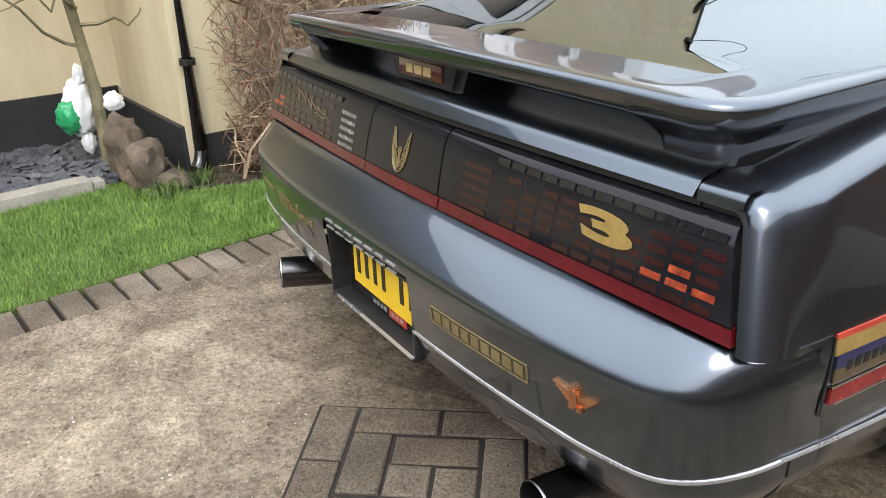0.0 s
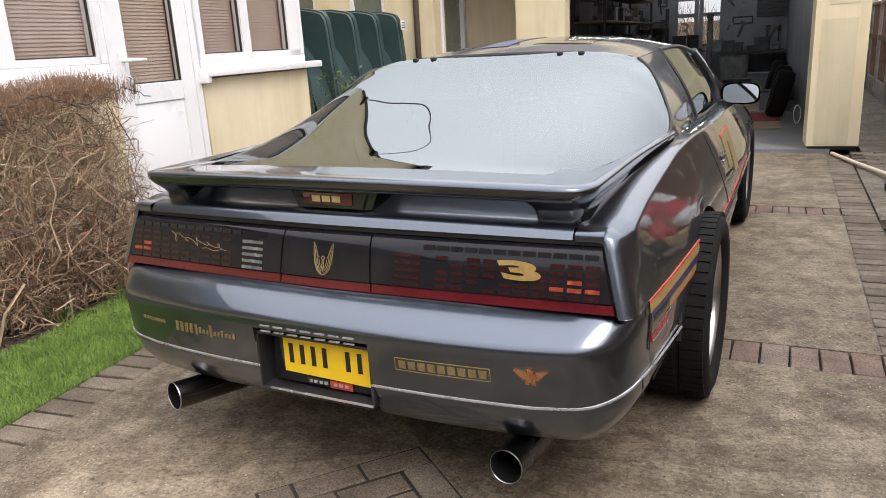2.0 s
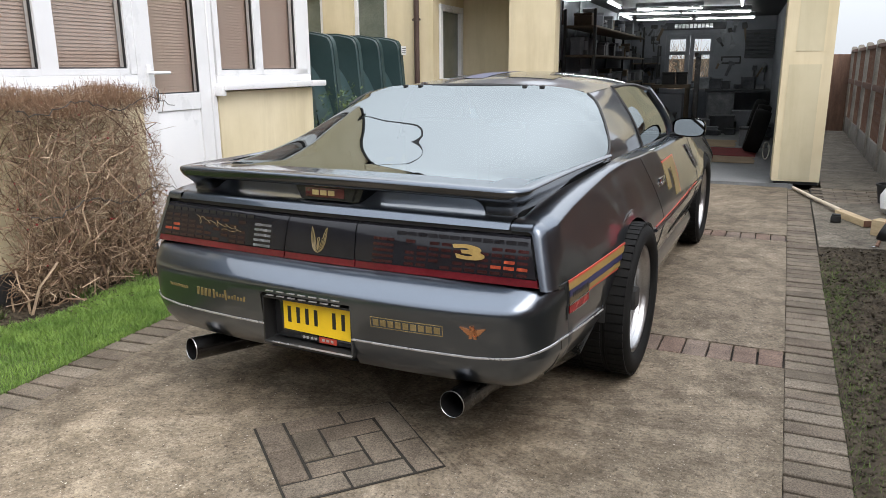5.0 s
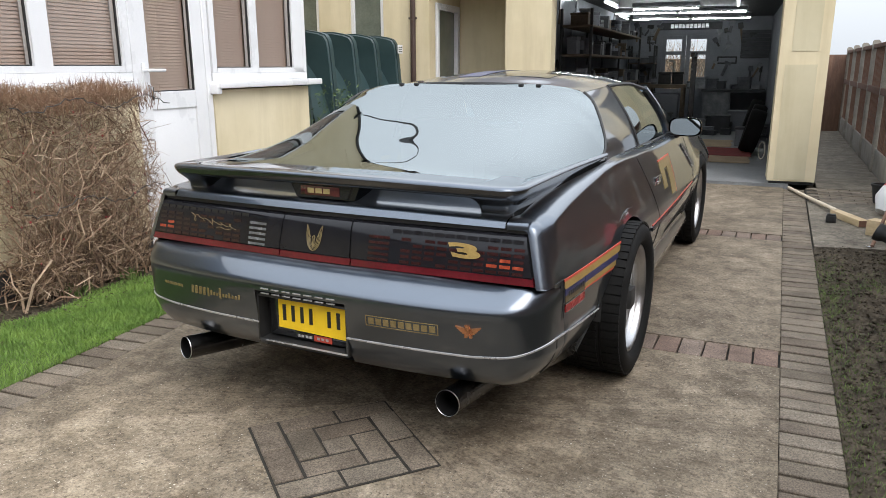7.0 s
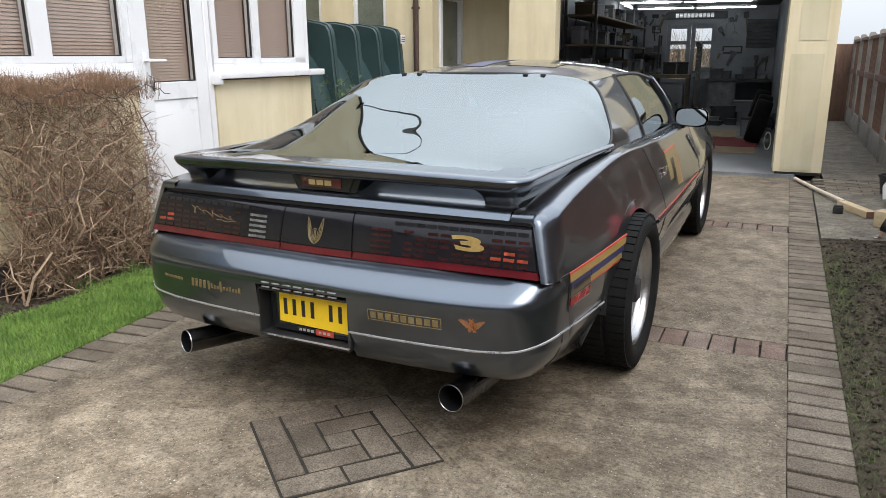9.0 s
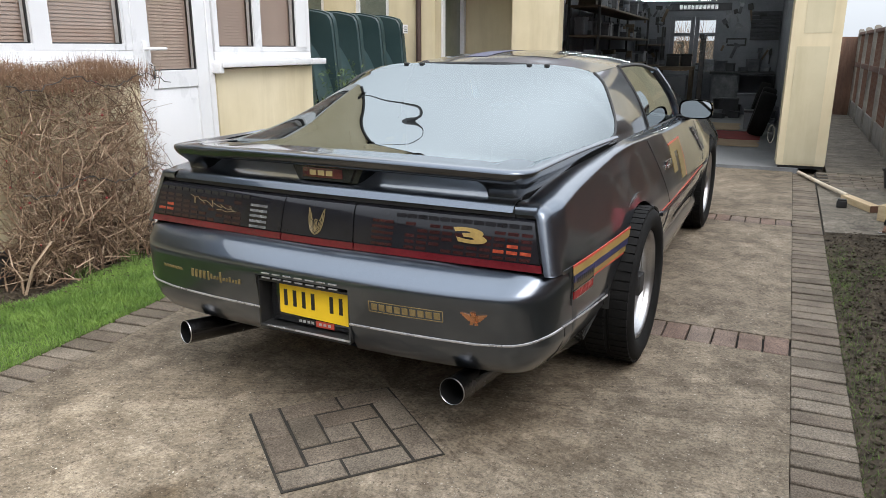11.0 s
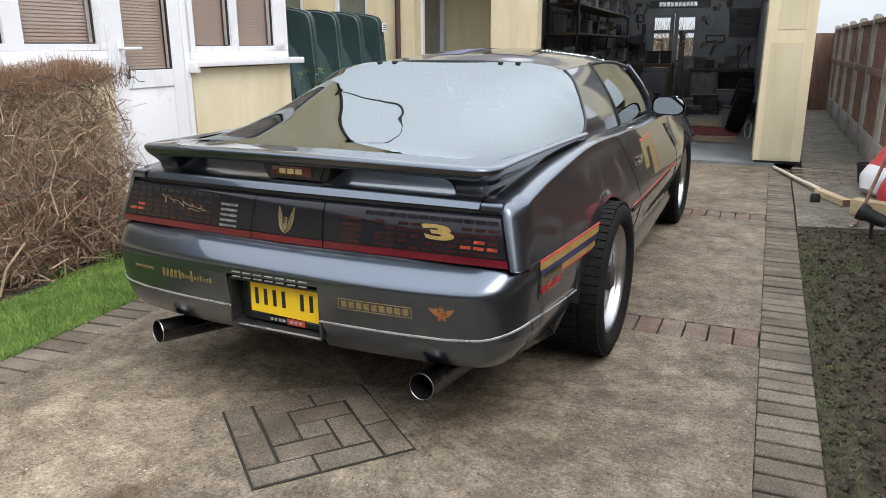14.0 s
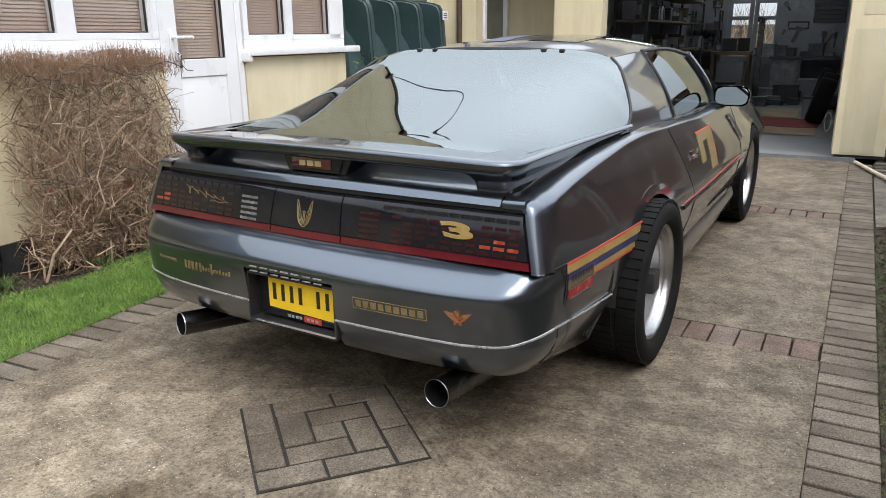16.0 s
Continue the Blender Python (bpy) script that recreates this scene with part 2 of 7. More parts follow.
def piece_material(name, tones, rough=0.85, fine=150.0, bumps=0.7):
    """For pavers and bricks: a tone for each piece, stains across them, and grit."""
    m, nt, b = material(name)
    info = nt.nodes.new("ShaderNodeObjectInfo")
    one = ramp(nt, info.outputs["Random"], [(i / (len(tones) - 1), t) for i, t in enumerate(tones)])
    tc = nt.nodes.new("ShaderNodeNewGeometry")
    st = nt.nodes.new("ShaderNodeTexNoise")
    st.inputs["Scale"].default_value = 3.4
    st.inputs["Detail"].default_value = 8
    st.inputs["Roughness"].default_value = 0.7
    nt.links.new(tc.outputs["Position"], st.inputs["Vector"])
    gr = nt.nodes.new("ShaderNodeTexNoise")
    gr.inputs["Scale"].default_value = fine
    gr.inputs["Detail"].default_value = 5
    gr.inputs["Roughness"].default_value = 0.75
    nt.links.new(tc.outputs["Position"], gr.inputs["Vector"])
    s = ramp(nt, st.outputs["Fac"], [(0.35, (0.62, 0.61, 0.59)), (0.58, (1.1, 1.09, 1.06)), (0.70, (1.5, 1.48, 1.44))])
    g = ramp(nt, gr.outputs["Fac"], [(0.34, (0.42,) * 3), (0.5, (0.95,) * 3), (0.66, (1.5,) * 3)])
    c = mix(nt, one.outputs[0], s.outputs[0], None, 1.0, "MULTIPLY")
    c = mix(nt, c.outputs[0], g.outputs[0], None, 1.0, "MULTIPLY")
    nt.links.new(c.outputs[0], b.inputs["Base Color"])
    b.inputs["Roughness"].default_value = rough
    b.inputs["Specular IOR Level"].default_value = 0.25
    bump(nt, b, gr.outputs["Fac"], bumps, 0.004)
    return m


def render_wall_material(name="cream_masonry_paint", low=(0.61, 0.525, 0.345), high=(0.72, 0.635, 0.455)):
    m, nt, b = material(name)
    n1 = noise_tex(nt, 1.3, 7, 0.6)
    n2 = noise_tex(nt, 130, 4, 0.65)
    n3 = noise_tex(nt, 2.2, 6, 0.6, "Object", (3.0, 3.0, 0.35))
    c = ramp(nt, n1.outputs["Fac"], [(0.3, low), (0.7, high)])
    s = ramp(nt, n3.outputs["Fac"], [(0.3, (0.9, 0.89, 0.86)), (0.55, (1.02, 1.02, 1.02))])
    k = mix(nt, c.outputs[0], s.outputs[0], None, 1.0, "MULTIPLY")
    nt.links.new(k.outputs[0], b.inputs["Base Color"])
    b.inputs["Roughness"].default_value = 0.85
    b.inputs["Specular IOR Level"].default_value = 0.25
    bump(nt, b, n2.outputs["Fac"], 0.35, 0.003)
    return m


PAINT = paint_material()
BLACK_GLOSS = grained("black_gloss_plastic", (0.012, 0.012, 0.013), (0.022, 0.022, 0.024), 12, 300, 0.14, 0, 0.0, coat=0.6)
BLACK_MATT = grained("black_satin_plastic", (0.012, 0.012, 0.012), (0.03, 0.03, 0.03), 14, 220, 0.55)
RUBBER = grained("tyre_rubber", (0.006, 0.006, 0.006), (0.013, 0.0128, 0.0125), 9, 160, 0.8, 0, 0.2, 0.002, spec=0.15)
CHROME = grained("polished_metal", (0.62, 0.62, 0.63), (0.78, 0.78, 0.8), 9, 200, 0.16, 1.0, 0.0)
ALLOY = grained("machined_alloy", (0.36, 0.36, 0.365), (0.52, 0.52, 0.525), 7, 260, 0.33, 1.0, 0.05, 0.001)
DARK_STEEL = grained("dark_polished_steel", (0.06, 0.06, 0.063), (0.125, 0.124, 0.126), 11, 160, 0.22, 1.0, 0.04, 0.001)


def thin_glass(name, tint, ior):
    """A single sheet: tinted light through it, gloss by the angle."""
    m, nt, b = material(name)
    nt.nodes.remove(b)
    out = nt.nodes["Material Output"]
    tr = nt.nodes.new("ShaderNodeBsdfTransparent")
    tr.inputs[0].default_value = (*tint, 1)
    gl = nt.nodes.new("ShaderNodeBsdfGlossy")
    gl.inputs["Roughness"].default_value = 0.0
    gl.inputs["Color"].default_value = (0.86, 0.93, 0.94, 1)
    fr = nt.nodes.new("ShaderNodeFresnel")
    fr.inputs[0].default_value = ior
    mx = nt.nodes.new("ShaderNodeMixShader")
    nt.links.new(fr.outputs[0], mx.inputs[0])
    nt.links.new(tr.outputs[0], mx.inputs[1])
    nt.links.new(gl.outputs[0], mx.inputs[2])
    nt.links.new(mx.outputs[0], out.inputs[0])
    return m


CAR_GLASS = thin_glass("tinted_car_glass", (0.40, 0.49, 0.48), 3.8)
WING = grained("dark_wing_paint", (0.03, 0.031, 0.033), (0.05, 0.052, 0.055), 5, 2000, 0.2, 0.6, 0.0, coat=1.0)
MIRROR = plain("mirror_glass", (0.30, 0.31, 0.32), 0.02, 1.0)
LENS_TOP = grained("pale_lens_edge", (0.010, 0.0105, 0.0125), (0.016, 0.0165, 0.019), 30, 300, 0.12, 0, 0.0, coat=0.25, spec=0.3)
LENS_POD = grained("dark_red_brake_lens", (0.06, 0.010, 0.012), (0.10, 0.015, 0.017), 30, 300, 0.2, 0, 0.0, coat=0.8)
LENS_DARK = grained("smoked_tail_lens", (0.008, 0.008, 0.010), (0.014, 0.014, 0.017), 6, 900, 0.10, 0, 0.0, coat=0.06, spec=0.28)
LENS_CELL = grained("dark_red_lens_cell", (0.014, 0.005, 0.005), (0.034, 0.007, 0.007), 9, 120, 0.2, 0, 0.0, coat=0.15, spec=0.4)
LENS_BRIGHT = grained("red_reflector_cell", (0.11, 0.014, 0.010), (0.40, 0.075, 0.03), 40, 120, 0.2, 0, 0.0, coat=0.15, spec=0.4)
LENS_GREY = grained("grey_lens_cell", (0.06, 0.063, 0.067), (0.16, 0.165, 0.17), 30, 300, 0.25, 0, 0.0, coat=0.8)
RED_STRIP = grained("deep_red_strip", (0.075, 0.004, 0.008), (0.115, 0.006, 0.011), 6, 90, 0.2, 0, 0.0, coat=0.2)
GOLD = grained("gold_vinyl", (0.28, 0.185, 0.055), (0.38, 0.26, 0.085), 14, 160, 0.38, 0.2, 0.0)
GOLD_SHADE = grained("worn_gold_print", (0.075, 0.054, 0.028), (0.14, 0.10, 0.048), 60, 260, 0.45, 0.1, 0.0)
GOLD_DIM = grained("dull_gold_vinyl", (0.17, 0.128, 0.055), (0.25, 0.19, 0.085), 14, 160, 0.45, 0.1, 0.0)
COPPER = grained("copper_badge", (0.5, 0.22, 0.11), (0.75, 0.38, 0.2), 40, 300, 0.3, 0.9, 0.0)
SILVER_TRIM = grained("silver_trim", (0.42, 0.42, 0.43), (0.54, 0.54, 0.55), 8, 1500, 0.3, 0.6, 0.0)
GOLD_DECAL = grained("pale_gold_vinyl", (0.40, 0.30, 0.13), (0.50, 0.39, 0.19), 14, 160, 0.3, 0.1, 0.0)
RED_VINYL = grained("red_vinyl", (0.40, 0.045, 0.03), (0.50, 0.07, 0.04), 8, 120, 0.35, 0, 0.0)
BLUE_VINYL = grained("navy_vinyl", (0.022, 0.022, 0.065), (0.036, 0.036, 0.10), 8, 120, 0.35, 0, 0.0)
YELLOW_PLATE = grained("yellow_plate", (0.80, 0.52, 0.01), (0.88, 0.58, 0.02), 8, 1500, 0.35, 0, 0.0)
SOOT = plain("soot", (0.006, 0.006, 0.006), 0.95, spec=0.05)
MARKER = grained("deep_red_marker", (0.20, 0.014, 0.016), (0.29, 0.022, 0.022), 20, 900, 0.25, 0, 0.0)
INK = plain("black_print", (0.012, 0.012, 0.012), 0.5)
INTERIOR = grained("grey_cloth", (0.06, 0.062, 0.065), (0.11, 0.11, 0.115), 9, 260, 0.9, 0, 0.25, 0.002)
# third and fourth spots: staining by the exhaust plus painted shade under the car
CONCRETE = concrete_material("driveway_concrete", (0.112, 0.091, 0.067), (0.178, 0.147, 0.112), (0.252, 0.214, 0.168), (((-0.75, -0.95), (0.62, 0.85), (1.52, 1.52, 1.50)), ((1.15, -0.9), (0.75, 1.5), (0.86, 0.86, 0.85)), ((0.15, 0.05), (0.75, 0.45), (0.88, 0.87, 0.85)), ((0.55, -0.10), (0.36, 0.26), (0.88, 0.86, 0.83)), ((-0.25, -1.05), (0.2, 0.22), (0.6, 0.56, 0.5))))
CONCRETE_PATH = concrete_material("path_concrete", (0.10, 0.088, 0.07), (0.155, 0.138, 0.113), (0.22, 0.198, 0.165))
PAVER = piece_material("paving_brick", [(0.126, 0.104, 0.080), (0.178, 0.149, 0.118), (0.146, 0.117, 0.091), (0.200, 0.170, 0.136)])
PAVER_RED = piece_material("reddish_paving_brick", [(0.155, 0.105, 0.086), (0.185, 0.132, 0.108), (0.165, 0.130, 0.110), (0.205, 0.160, 0.135)])
JOINT = grained("joint_sand", (0.014, 0.012, 0.009), (0.035, 0.030, 0.023), 20, 200, 0.95, 0, 0.4)
WALL = render_wall_material()
PLINTH = grained("black_bitumen_paint", (0.012, 0.013, 0.014), (0.035, 0.036, 0.038), 4, 70, 0.6, 0, 0.3, 0.004)
UPVC = grained("white_upvc", (0.74, 0.745, 0.76), (0.80, 0.80, 0.81), 2, 1500, 0.3, 0, 0.0)
BLIND = grained("pinkish_blind_slat", (0.63, 0.475, 0.40), (0.71, 0.55, 0.47), 5, 1200, 0.55, 0, 0.0)
GASKET = plain("dark_gasket", (0.015, 0.015, 0.016), 0.6)
PANE = thin_glass("window_glass", (0.9, 0.92, 0.92), 1.5)
TANK = grained("green_tank_plastic", (0.018, 0.040, 0.043), (0.034, 0.064, 0.067), 3, 180, 0.42, 0, 0.15, 0.002)
FENCE_WOOD = grained("red_brown_fence_board", (0.128, 0.070, 0.046), (0.225, 0.126, 0.082), 4, 40, 0.8, 0, 0.3, 0.004, stretch=(4, 4, 0.6))
FENCE_POST = grained("concrete_fence_post", (0.27, 0.25, 0.215), (0.38, 0.36, 0.31), 6, 90, 0.9, 0, 0.3)
def twig_material():
    m, nt, b = material("bare_twig")
    geo = nt.nodes.new("ShaderNodeNewGeometry")
    each = ramp(nt, geo.outputs["Random Per Island"], [(0.0, (0.075, 0.042, 0.026)), (0.4, (0.22, 0.138, 0.086)), (0.75, (0.39, 0.275, 0.180)), (1.0, (0.50, 0.375, 0.265))])
    n = noise_tex(nt, 60, 4, 0.6)
    g = ramp(nt, n.outputs["Fac"], [(0.3, (0.75,) * 3), (0.7, (1.2,) * 3)])
    c = mix(nt, each.outputs[0], g.outputs[0], None, 1.0, "MULTIPLY")
    nt.links.new(c.outputs[0], b.inputs["Base Color"])
    b.inputs["Roughness"].default_value = 0.85
    return m


TWIG = twig_material()
SHOOT = grained("reddish_hedge_shoot", (0.19, 0.105, 0.065), (0.36, 0.225, 0.14), 30, 90, 0.85, 0, 0.1)
WEED = grained("dark_weed", (0.06, 0.10, 0.022), (0.145, 0.215, 0.05), 7, 40, 0.8, 0, 0.1)
PANEL_PAINT = render_wall_material("old_cream_patch", (0.52, 0.465, 0.315), (0.62, 0.56, 0.40))
DARK_CLUTTER = grained("dark_blue_grey_plastic", (0.04, 0.043, 0.052), (0.11, 0.115, 0.13), 8, 90, 0.5)
MID_CLUTTER = grained("dull_grey_metal", (0.14, 0.148, 0.165), (0.30, 0.31, 0.33), 8, 90, 0.5, 0.3)
DULL_WOOD = grained("dull_bench_timber", (0.10, 0.075, 0.052), (0.18, 0.135, 0.095), 5, 50, 0.8, 0, 0.2)
BERRY = plain("red_berry", (0.28, 0.02, 0.02), 0.35)
GRASS = grained("lawn_grass", (0.095, 0.185, 0.026), (0.20, 0.315, 0.062), 6, 40, 0.75, 0, 0.1)
TURF = grained("mossy_turf", (0.045, 0.075, 0.016), (0.10, 0.15, 0.035), 9, 70, 0.95, 0, 0.5, 0.008)
SOIL = grained("dark_soil", (0.026, 0.021, 0.015), (0.100, 0.081, 0.058), 14, 60, 0.95, 0, 0.8, 0.012, spec=0.12)
LEAF = grained("fallen_leaf", (0.035, 0.026, 0.017), (0.12, 0.095, 0.068), 12, 90, 0.8, 0, 0.1, spec=0.15)
ROOF_TILE = grained("brown_roof_tile", (0.10, 0.065, 0.05), (0.18, 0.11, 0.085), 4, 60, 0.85)
POLE_WOOD = grained("bleached_pole_wood", (0.55, 0.46, 0.34), (0.70, 0.61, 0.47), 9, 90, 0.7, 0, 0.1)
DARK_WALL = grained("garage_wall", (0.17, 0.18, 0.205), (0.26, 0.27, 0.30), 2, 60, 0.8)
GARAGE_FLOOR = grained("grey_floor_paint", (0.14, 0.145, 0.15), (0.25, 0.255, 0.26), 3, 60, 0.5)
FROST = grained("grey_green_window_glass", (0.10, 0.12, 0.10), (0.16, 0.18, 0.15), 3, 60, 0.12, 0, 0.0, coat=0.6)
BROWN_PIPE = grained("brown_plastic", (0.05, 0.03, 0.025), (0.08, 0.05, 0.04), 6, 90, 0.45, 0, 0.0)
SIGN_BOARD = grained("dark_grey_board", (0.035, 0.037, 0.042), (0.07, 0.072, 0.08), 5, 90, 0.6, 0, 0.1)
CARD = grained("cardboard", (0.33, 0.24, 0.15), (0.44, 0.33, 0.22), 3, 80, 0.9, 0, 0.1)
CARPET = grained("red_carpet", (0.20, 0.03, 0.03), (0.32, 0.05, 0.05), 5, 260, 0.95, 0, 0.3)
PALE_WOOD = grained("sawn_pale_timber", (0.42, 0.31, 0.17), (0.58, 0.45, 0.28), 5, 60, 0.75, 0, 0.2, stretch=(1, 1, 6))
RED_PLASTIC = grained("red_plastic_sheet", (0.42, 0.03, 0.04), (0.58, 0.05, 0.06), 8, 120, 0.4, 0, 0.1)
GREEN_PLASTIC = grained("green_plastic_sheet", (0.02, 0.30, 0.11), (0.04, 0.42, 0.17), 8, 120, 0.4, 0, 0.1)
SLATE = grained("slate_chip", (0.05, 0.055, 0.065), (0.13, 0.135, 0.15), 12, 120, 0.6, 0, 0.2)
ROCK = grained("brown_rock", (0.075, 0.058, 0.04), (0.19, 0.145, 0.105), 7, 50, 0.9, 0, 0.6, 0.012)
MOSSY = grained("mossy_bark", (0.13, 0.115, 0.06), (0.27, 0.24, 0.15), 9, 70, 0.9, 0, 0.5, 0.006)
TERRACOTTA = grained("terracotta", (0.38, 0.15, 0.07), (0.5, 0.22, 0.12), 5, 80, 0.85, 0, 0.2)
GREEN_LEAF = grained("green_leaf", (0.05, 0.09, 0.03), (0.12, 0.17, 0.06), 9, 60, 0.6, 0, 0.1)
ASPHALT = grained("asphalt", (0.045, 0.045, 0.047), (0.075, 0.074, 0.073), 2, 90, 0.9, 0, 0.4)
HOUSE_BRICK = grained("house_brick", (0.20, 0.12, 0.09), (0.30, 0.19, 0.15), 3, 40, 0.9, 0, 0.3)
HEDGE_GREEN = grained("evergreen_hedge", (0.02, 0.045, 0.015), (0.07, 0.11, 0.04), 7, 40, 0.85, 0, 0.8, 0.05)


def lamp_material():
    m, nt, b = material("lit_tube")
    b.inputs["Base Color"].default_value = (0.9, 0.9, 0.9, 1)
    b.inputs["Emission Color"].default_value = (0.93, 1.0, 0.98, 1)
    b.inputs["Emission Strength"].default_value = 19.0
    return m


LAMP = lamp_material()


# ---- ground ----
def tag_structure(ob, label, category):
    return tagged(ob, label, category, "", "structure")


bm = bmesh.new()
add_grid(bm, lambda u, v: Vector((-300 + 600 * u, -300 + 600 * v, -0.06)), 2, 2)
tag_structure(part("ground", bm, SOIL), "dark bare earth under the drive and gardens", "ground")

BAND_X = 1.395          # inner edge of the brick edging beside the soil bed
LEFT_TURN = 5.2         # the edging beside the lawn runs slightly askew


def left_edge(y):
    return -1.252 - math.tan(radians(LEFT_TURN)) * (y + 0.95)


def slab(name, y0, y1, label, mat=CONCRETE, top=0.0):
    bm = bmesh.new()
    add_prism(bm, [(left_edge(y0), y0), (BAND_X - 0.001, y0), (BAND_X - 0.001, y1), (left_edge(y1), y1)], "z", -0.055, top)
    return tag_structure(part(name, bm, mat, flat=True), label, "driveway")


slab("driveway", -5.0, 0.972, "worn, stained grey-brown concrete driveway slab with painted tail shade and exposed pebbles")
slab("driveway", 1.188, 3.552, "worn concrete driveway bay between rows of paving bricks")
slab("driveway", 3.768, 6.25, "worn concrete driveway bay in front of the garage")
bm = bmesh.new()
add_prism(bm, [(-2.62, 1.32), (left_edge(1.32) - 0.205, 1.32), (left_edge(6.2) - 0.205, 6.2), (-4.6, 6.2), (-4.6, 3.7), (-2.55, 3.7)], "z", -0.055, -0.002)
tag_structure(part("path", bm, CONCRETE_PATH, flat=True), "concrete apron along the house wall", "path")
bm = bmesh.new()
add_prism(bm, [(1.605, 3.45), (2.45, 3.62), (2.45, 5.42), (1.605, 5.42)], "z", -0.055, 0.004)
tag_structure(part("path", bm, CONCRETE_PATH, flat=True), "concrete path slab beside the driveway edging", "path")
bm = bmesh.new()
add_prism(bm, [(1.72, 6.35), (2.45, 6.35), (2.45, 15.0), (1.3, 15.0), (1.3, 6.9), (1.72, 6.9)], "z", -0.055, 0.002)
tag_structure(part("path", bm, CONCRETE_PATH, flat=True), "damp concrete side path between garage and fence", "path")
# bed of sand under every brick
bm = bmesh.new()
add_prism(bm, [(left_edge(-5) - 0.21, -5.0), (1.615, -5.0), (1.615, 6.25), (left_edge(6.25) - 0.21, 6.25)], "z", -0.058, -0.022)
tag_structure(part("joint_sand", bm, JOINT, flat=True), "dark sand showing in the joints between paving bricks", "sand")

# lawn strip
bm = bmesh.new()
add_prism(bm, [(-2.62, -5.0), (left_edge(-5) - 0.206, -5.0), (left_edge(1.3) - 0.206, 1.3), (-2.62, 1.3)], "z", -0.055, 0.0)
lawn = tag_structure(part("lawn", bm, TURF, flat=True), "narrow strip of mown lawn beside the drive", "lawn")


# ---- the house, turned slightly from the drive ----
HOUSE = Matrix.Translation((-2.54, -0.03, 0)) @ Matrix.Rotation(radians(3.0), 4, "Z")


def house_box(name, lo, hi, mat, label="", category="", parent=None, bevel=0.0):
    ob = part(name, box(lo, hi, bevel), mat, parent, flat=True)
    if parent is None:
        ob.matrix_world = HOUSE
        tag_structure(ob, label, category)
    return ob


WALL_LABEL = "cream-painted rendered house wall"
# front extension: wall with door and two windows, facing the drive (x = 0)
house_box("wall_front", (-0.22, 0.0, 0.0), (0.0, 1.41, 1.13), WALL, WALL_LABEL, "wall")
house_box("wall_front", (-0.22, 2.20, 0.0), (0.0, 3.55, 1.10), WALL, WALL_LABEL, "wall")
house_box("wall_front", (-0.22, 0.0, 2.38), (0.0, 3.55, 2.55), WALL, WALL_LABEL, "wall")
house_box("wall_front", (-0.22, 0.0, 1.13), (0.0, 0.12, 2.38), WALL, WALL_LABEL, "wall")
house_box("wall_side", (-1.0, 0.0, 0.0), (-0.22, 0.2, 2.55), WALL, WALL_LABEL, "wall")
house_box("wall_side", (-1.9, 3.35, 0.0), (-0.22, 3.55, 2.55), WALL, WALL_LABEL, "wall")
house_box("wall_main", (-1.2, -6.0, 0.0), (-1.0, 0.2, 2.55), WALL, WALL_LABEL, "wall")
house_box("wall_rear", (-2.1, 3.55, 0.0), (-1.9, 6.3, 2.55), WALL, WALL_LABEL, "wall")
house_box("wall_floor", (-1.0, 0.2, -0.05), (-0.22, 3.35, 0.0), CONCRETE_PATH, "floor inside the house", "floor")
# wall behind the oil tank, facing the street (y = 6.3), with two windows and a porch recess
FY = 6.31
house_box("wall_back", (-2.1, FY, 0.0), (-1.85, FY + 0.2, 2.55), WALL, WALL_LABEL, "wall")
house_box("wall_back", (-1.85, FY, 0.0), (-0.545, FY + 0.2, 1.25), WALL, WALL_LABEL, "wall")
house_box("wall_back", (-1.48, FY, 1.25), (-1.02, FY + 0.2, 2.2), WALL, WALL_LABEL, "wall")
house_box("wall_back", (-1.85, FY, 2.2), (-0.545, FY + 0.2, 2.55), WALL, WALL_LABEL, "wall")
house_box("wall_back", (-0.545, FY, 0.0), (0.085, FY + 0.2, 2.55), WALL, WALL_LABEL, "wall")
house_box("wall_porch", (-0.115, FY + 1.05, 0.0), (0.085, FY + 1.3, 2.55), WALL, WALL_LABEL, "wall")
house_box("wall_porch", (-0.115, FY + 0.2, 2.05), (0.085, FY + 1.05, 2.55), WALL, WALL_LABEL, "wall")
house_box("wall_porch", (0.085, FY + 1.1, 0.0), (1.07, FY + 1.3, 2.55), WALL, WALL_LABEL, "wall")
house_box("wall_porch", (-0.115, FY, 2.35), (1.07, FY + 1.1, 2.55), WALL, WALL_LABEL, "wall")
# garage front
house_box("wall_garage", (1.07, FY, 0.0), (1.63, FY + 0.24, 2.55), WALL, WALL_LABEL, "wall")
house_box("wall_garage", (4.10, FY, 0.035), (4.575, FY + 0.42, 2.55), WALL, "cream-painted rendered garage pier on a dark damp course", "wall")
house_box("wall_garage", (4.12, FY + 0.02, 0.0), (4.56, FY + 0.4, 0.035), PLINTH, "dark damp course under the pier", "trim")
house_box("wall_garage", (1.63, FY, 2.2), (4.10, FY + 0.24, 2.55), WALL, "cream lintel over the garage opening", "wall")
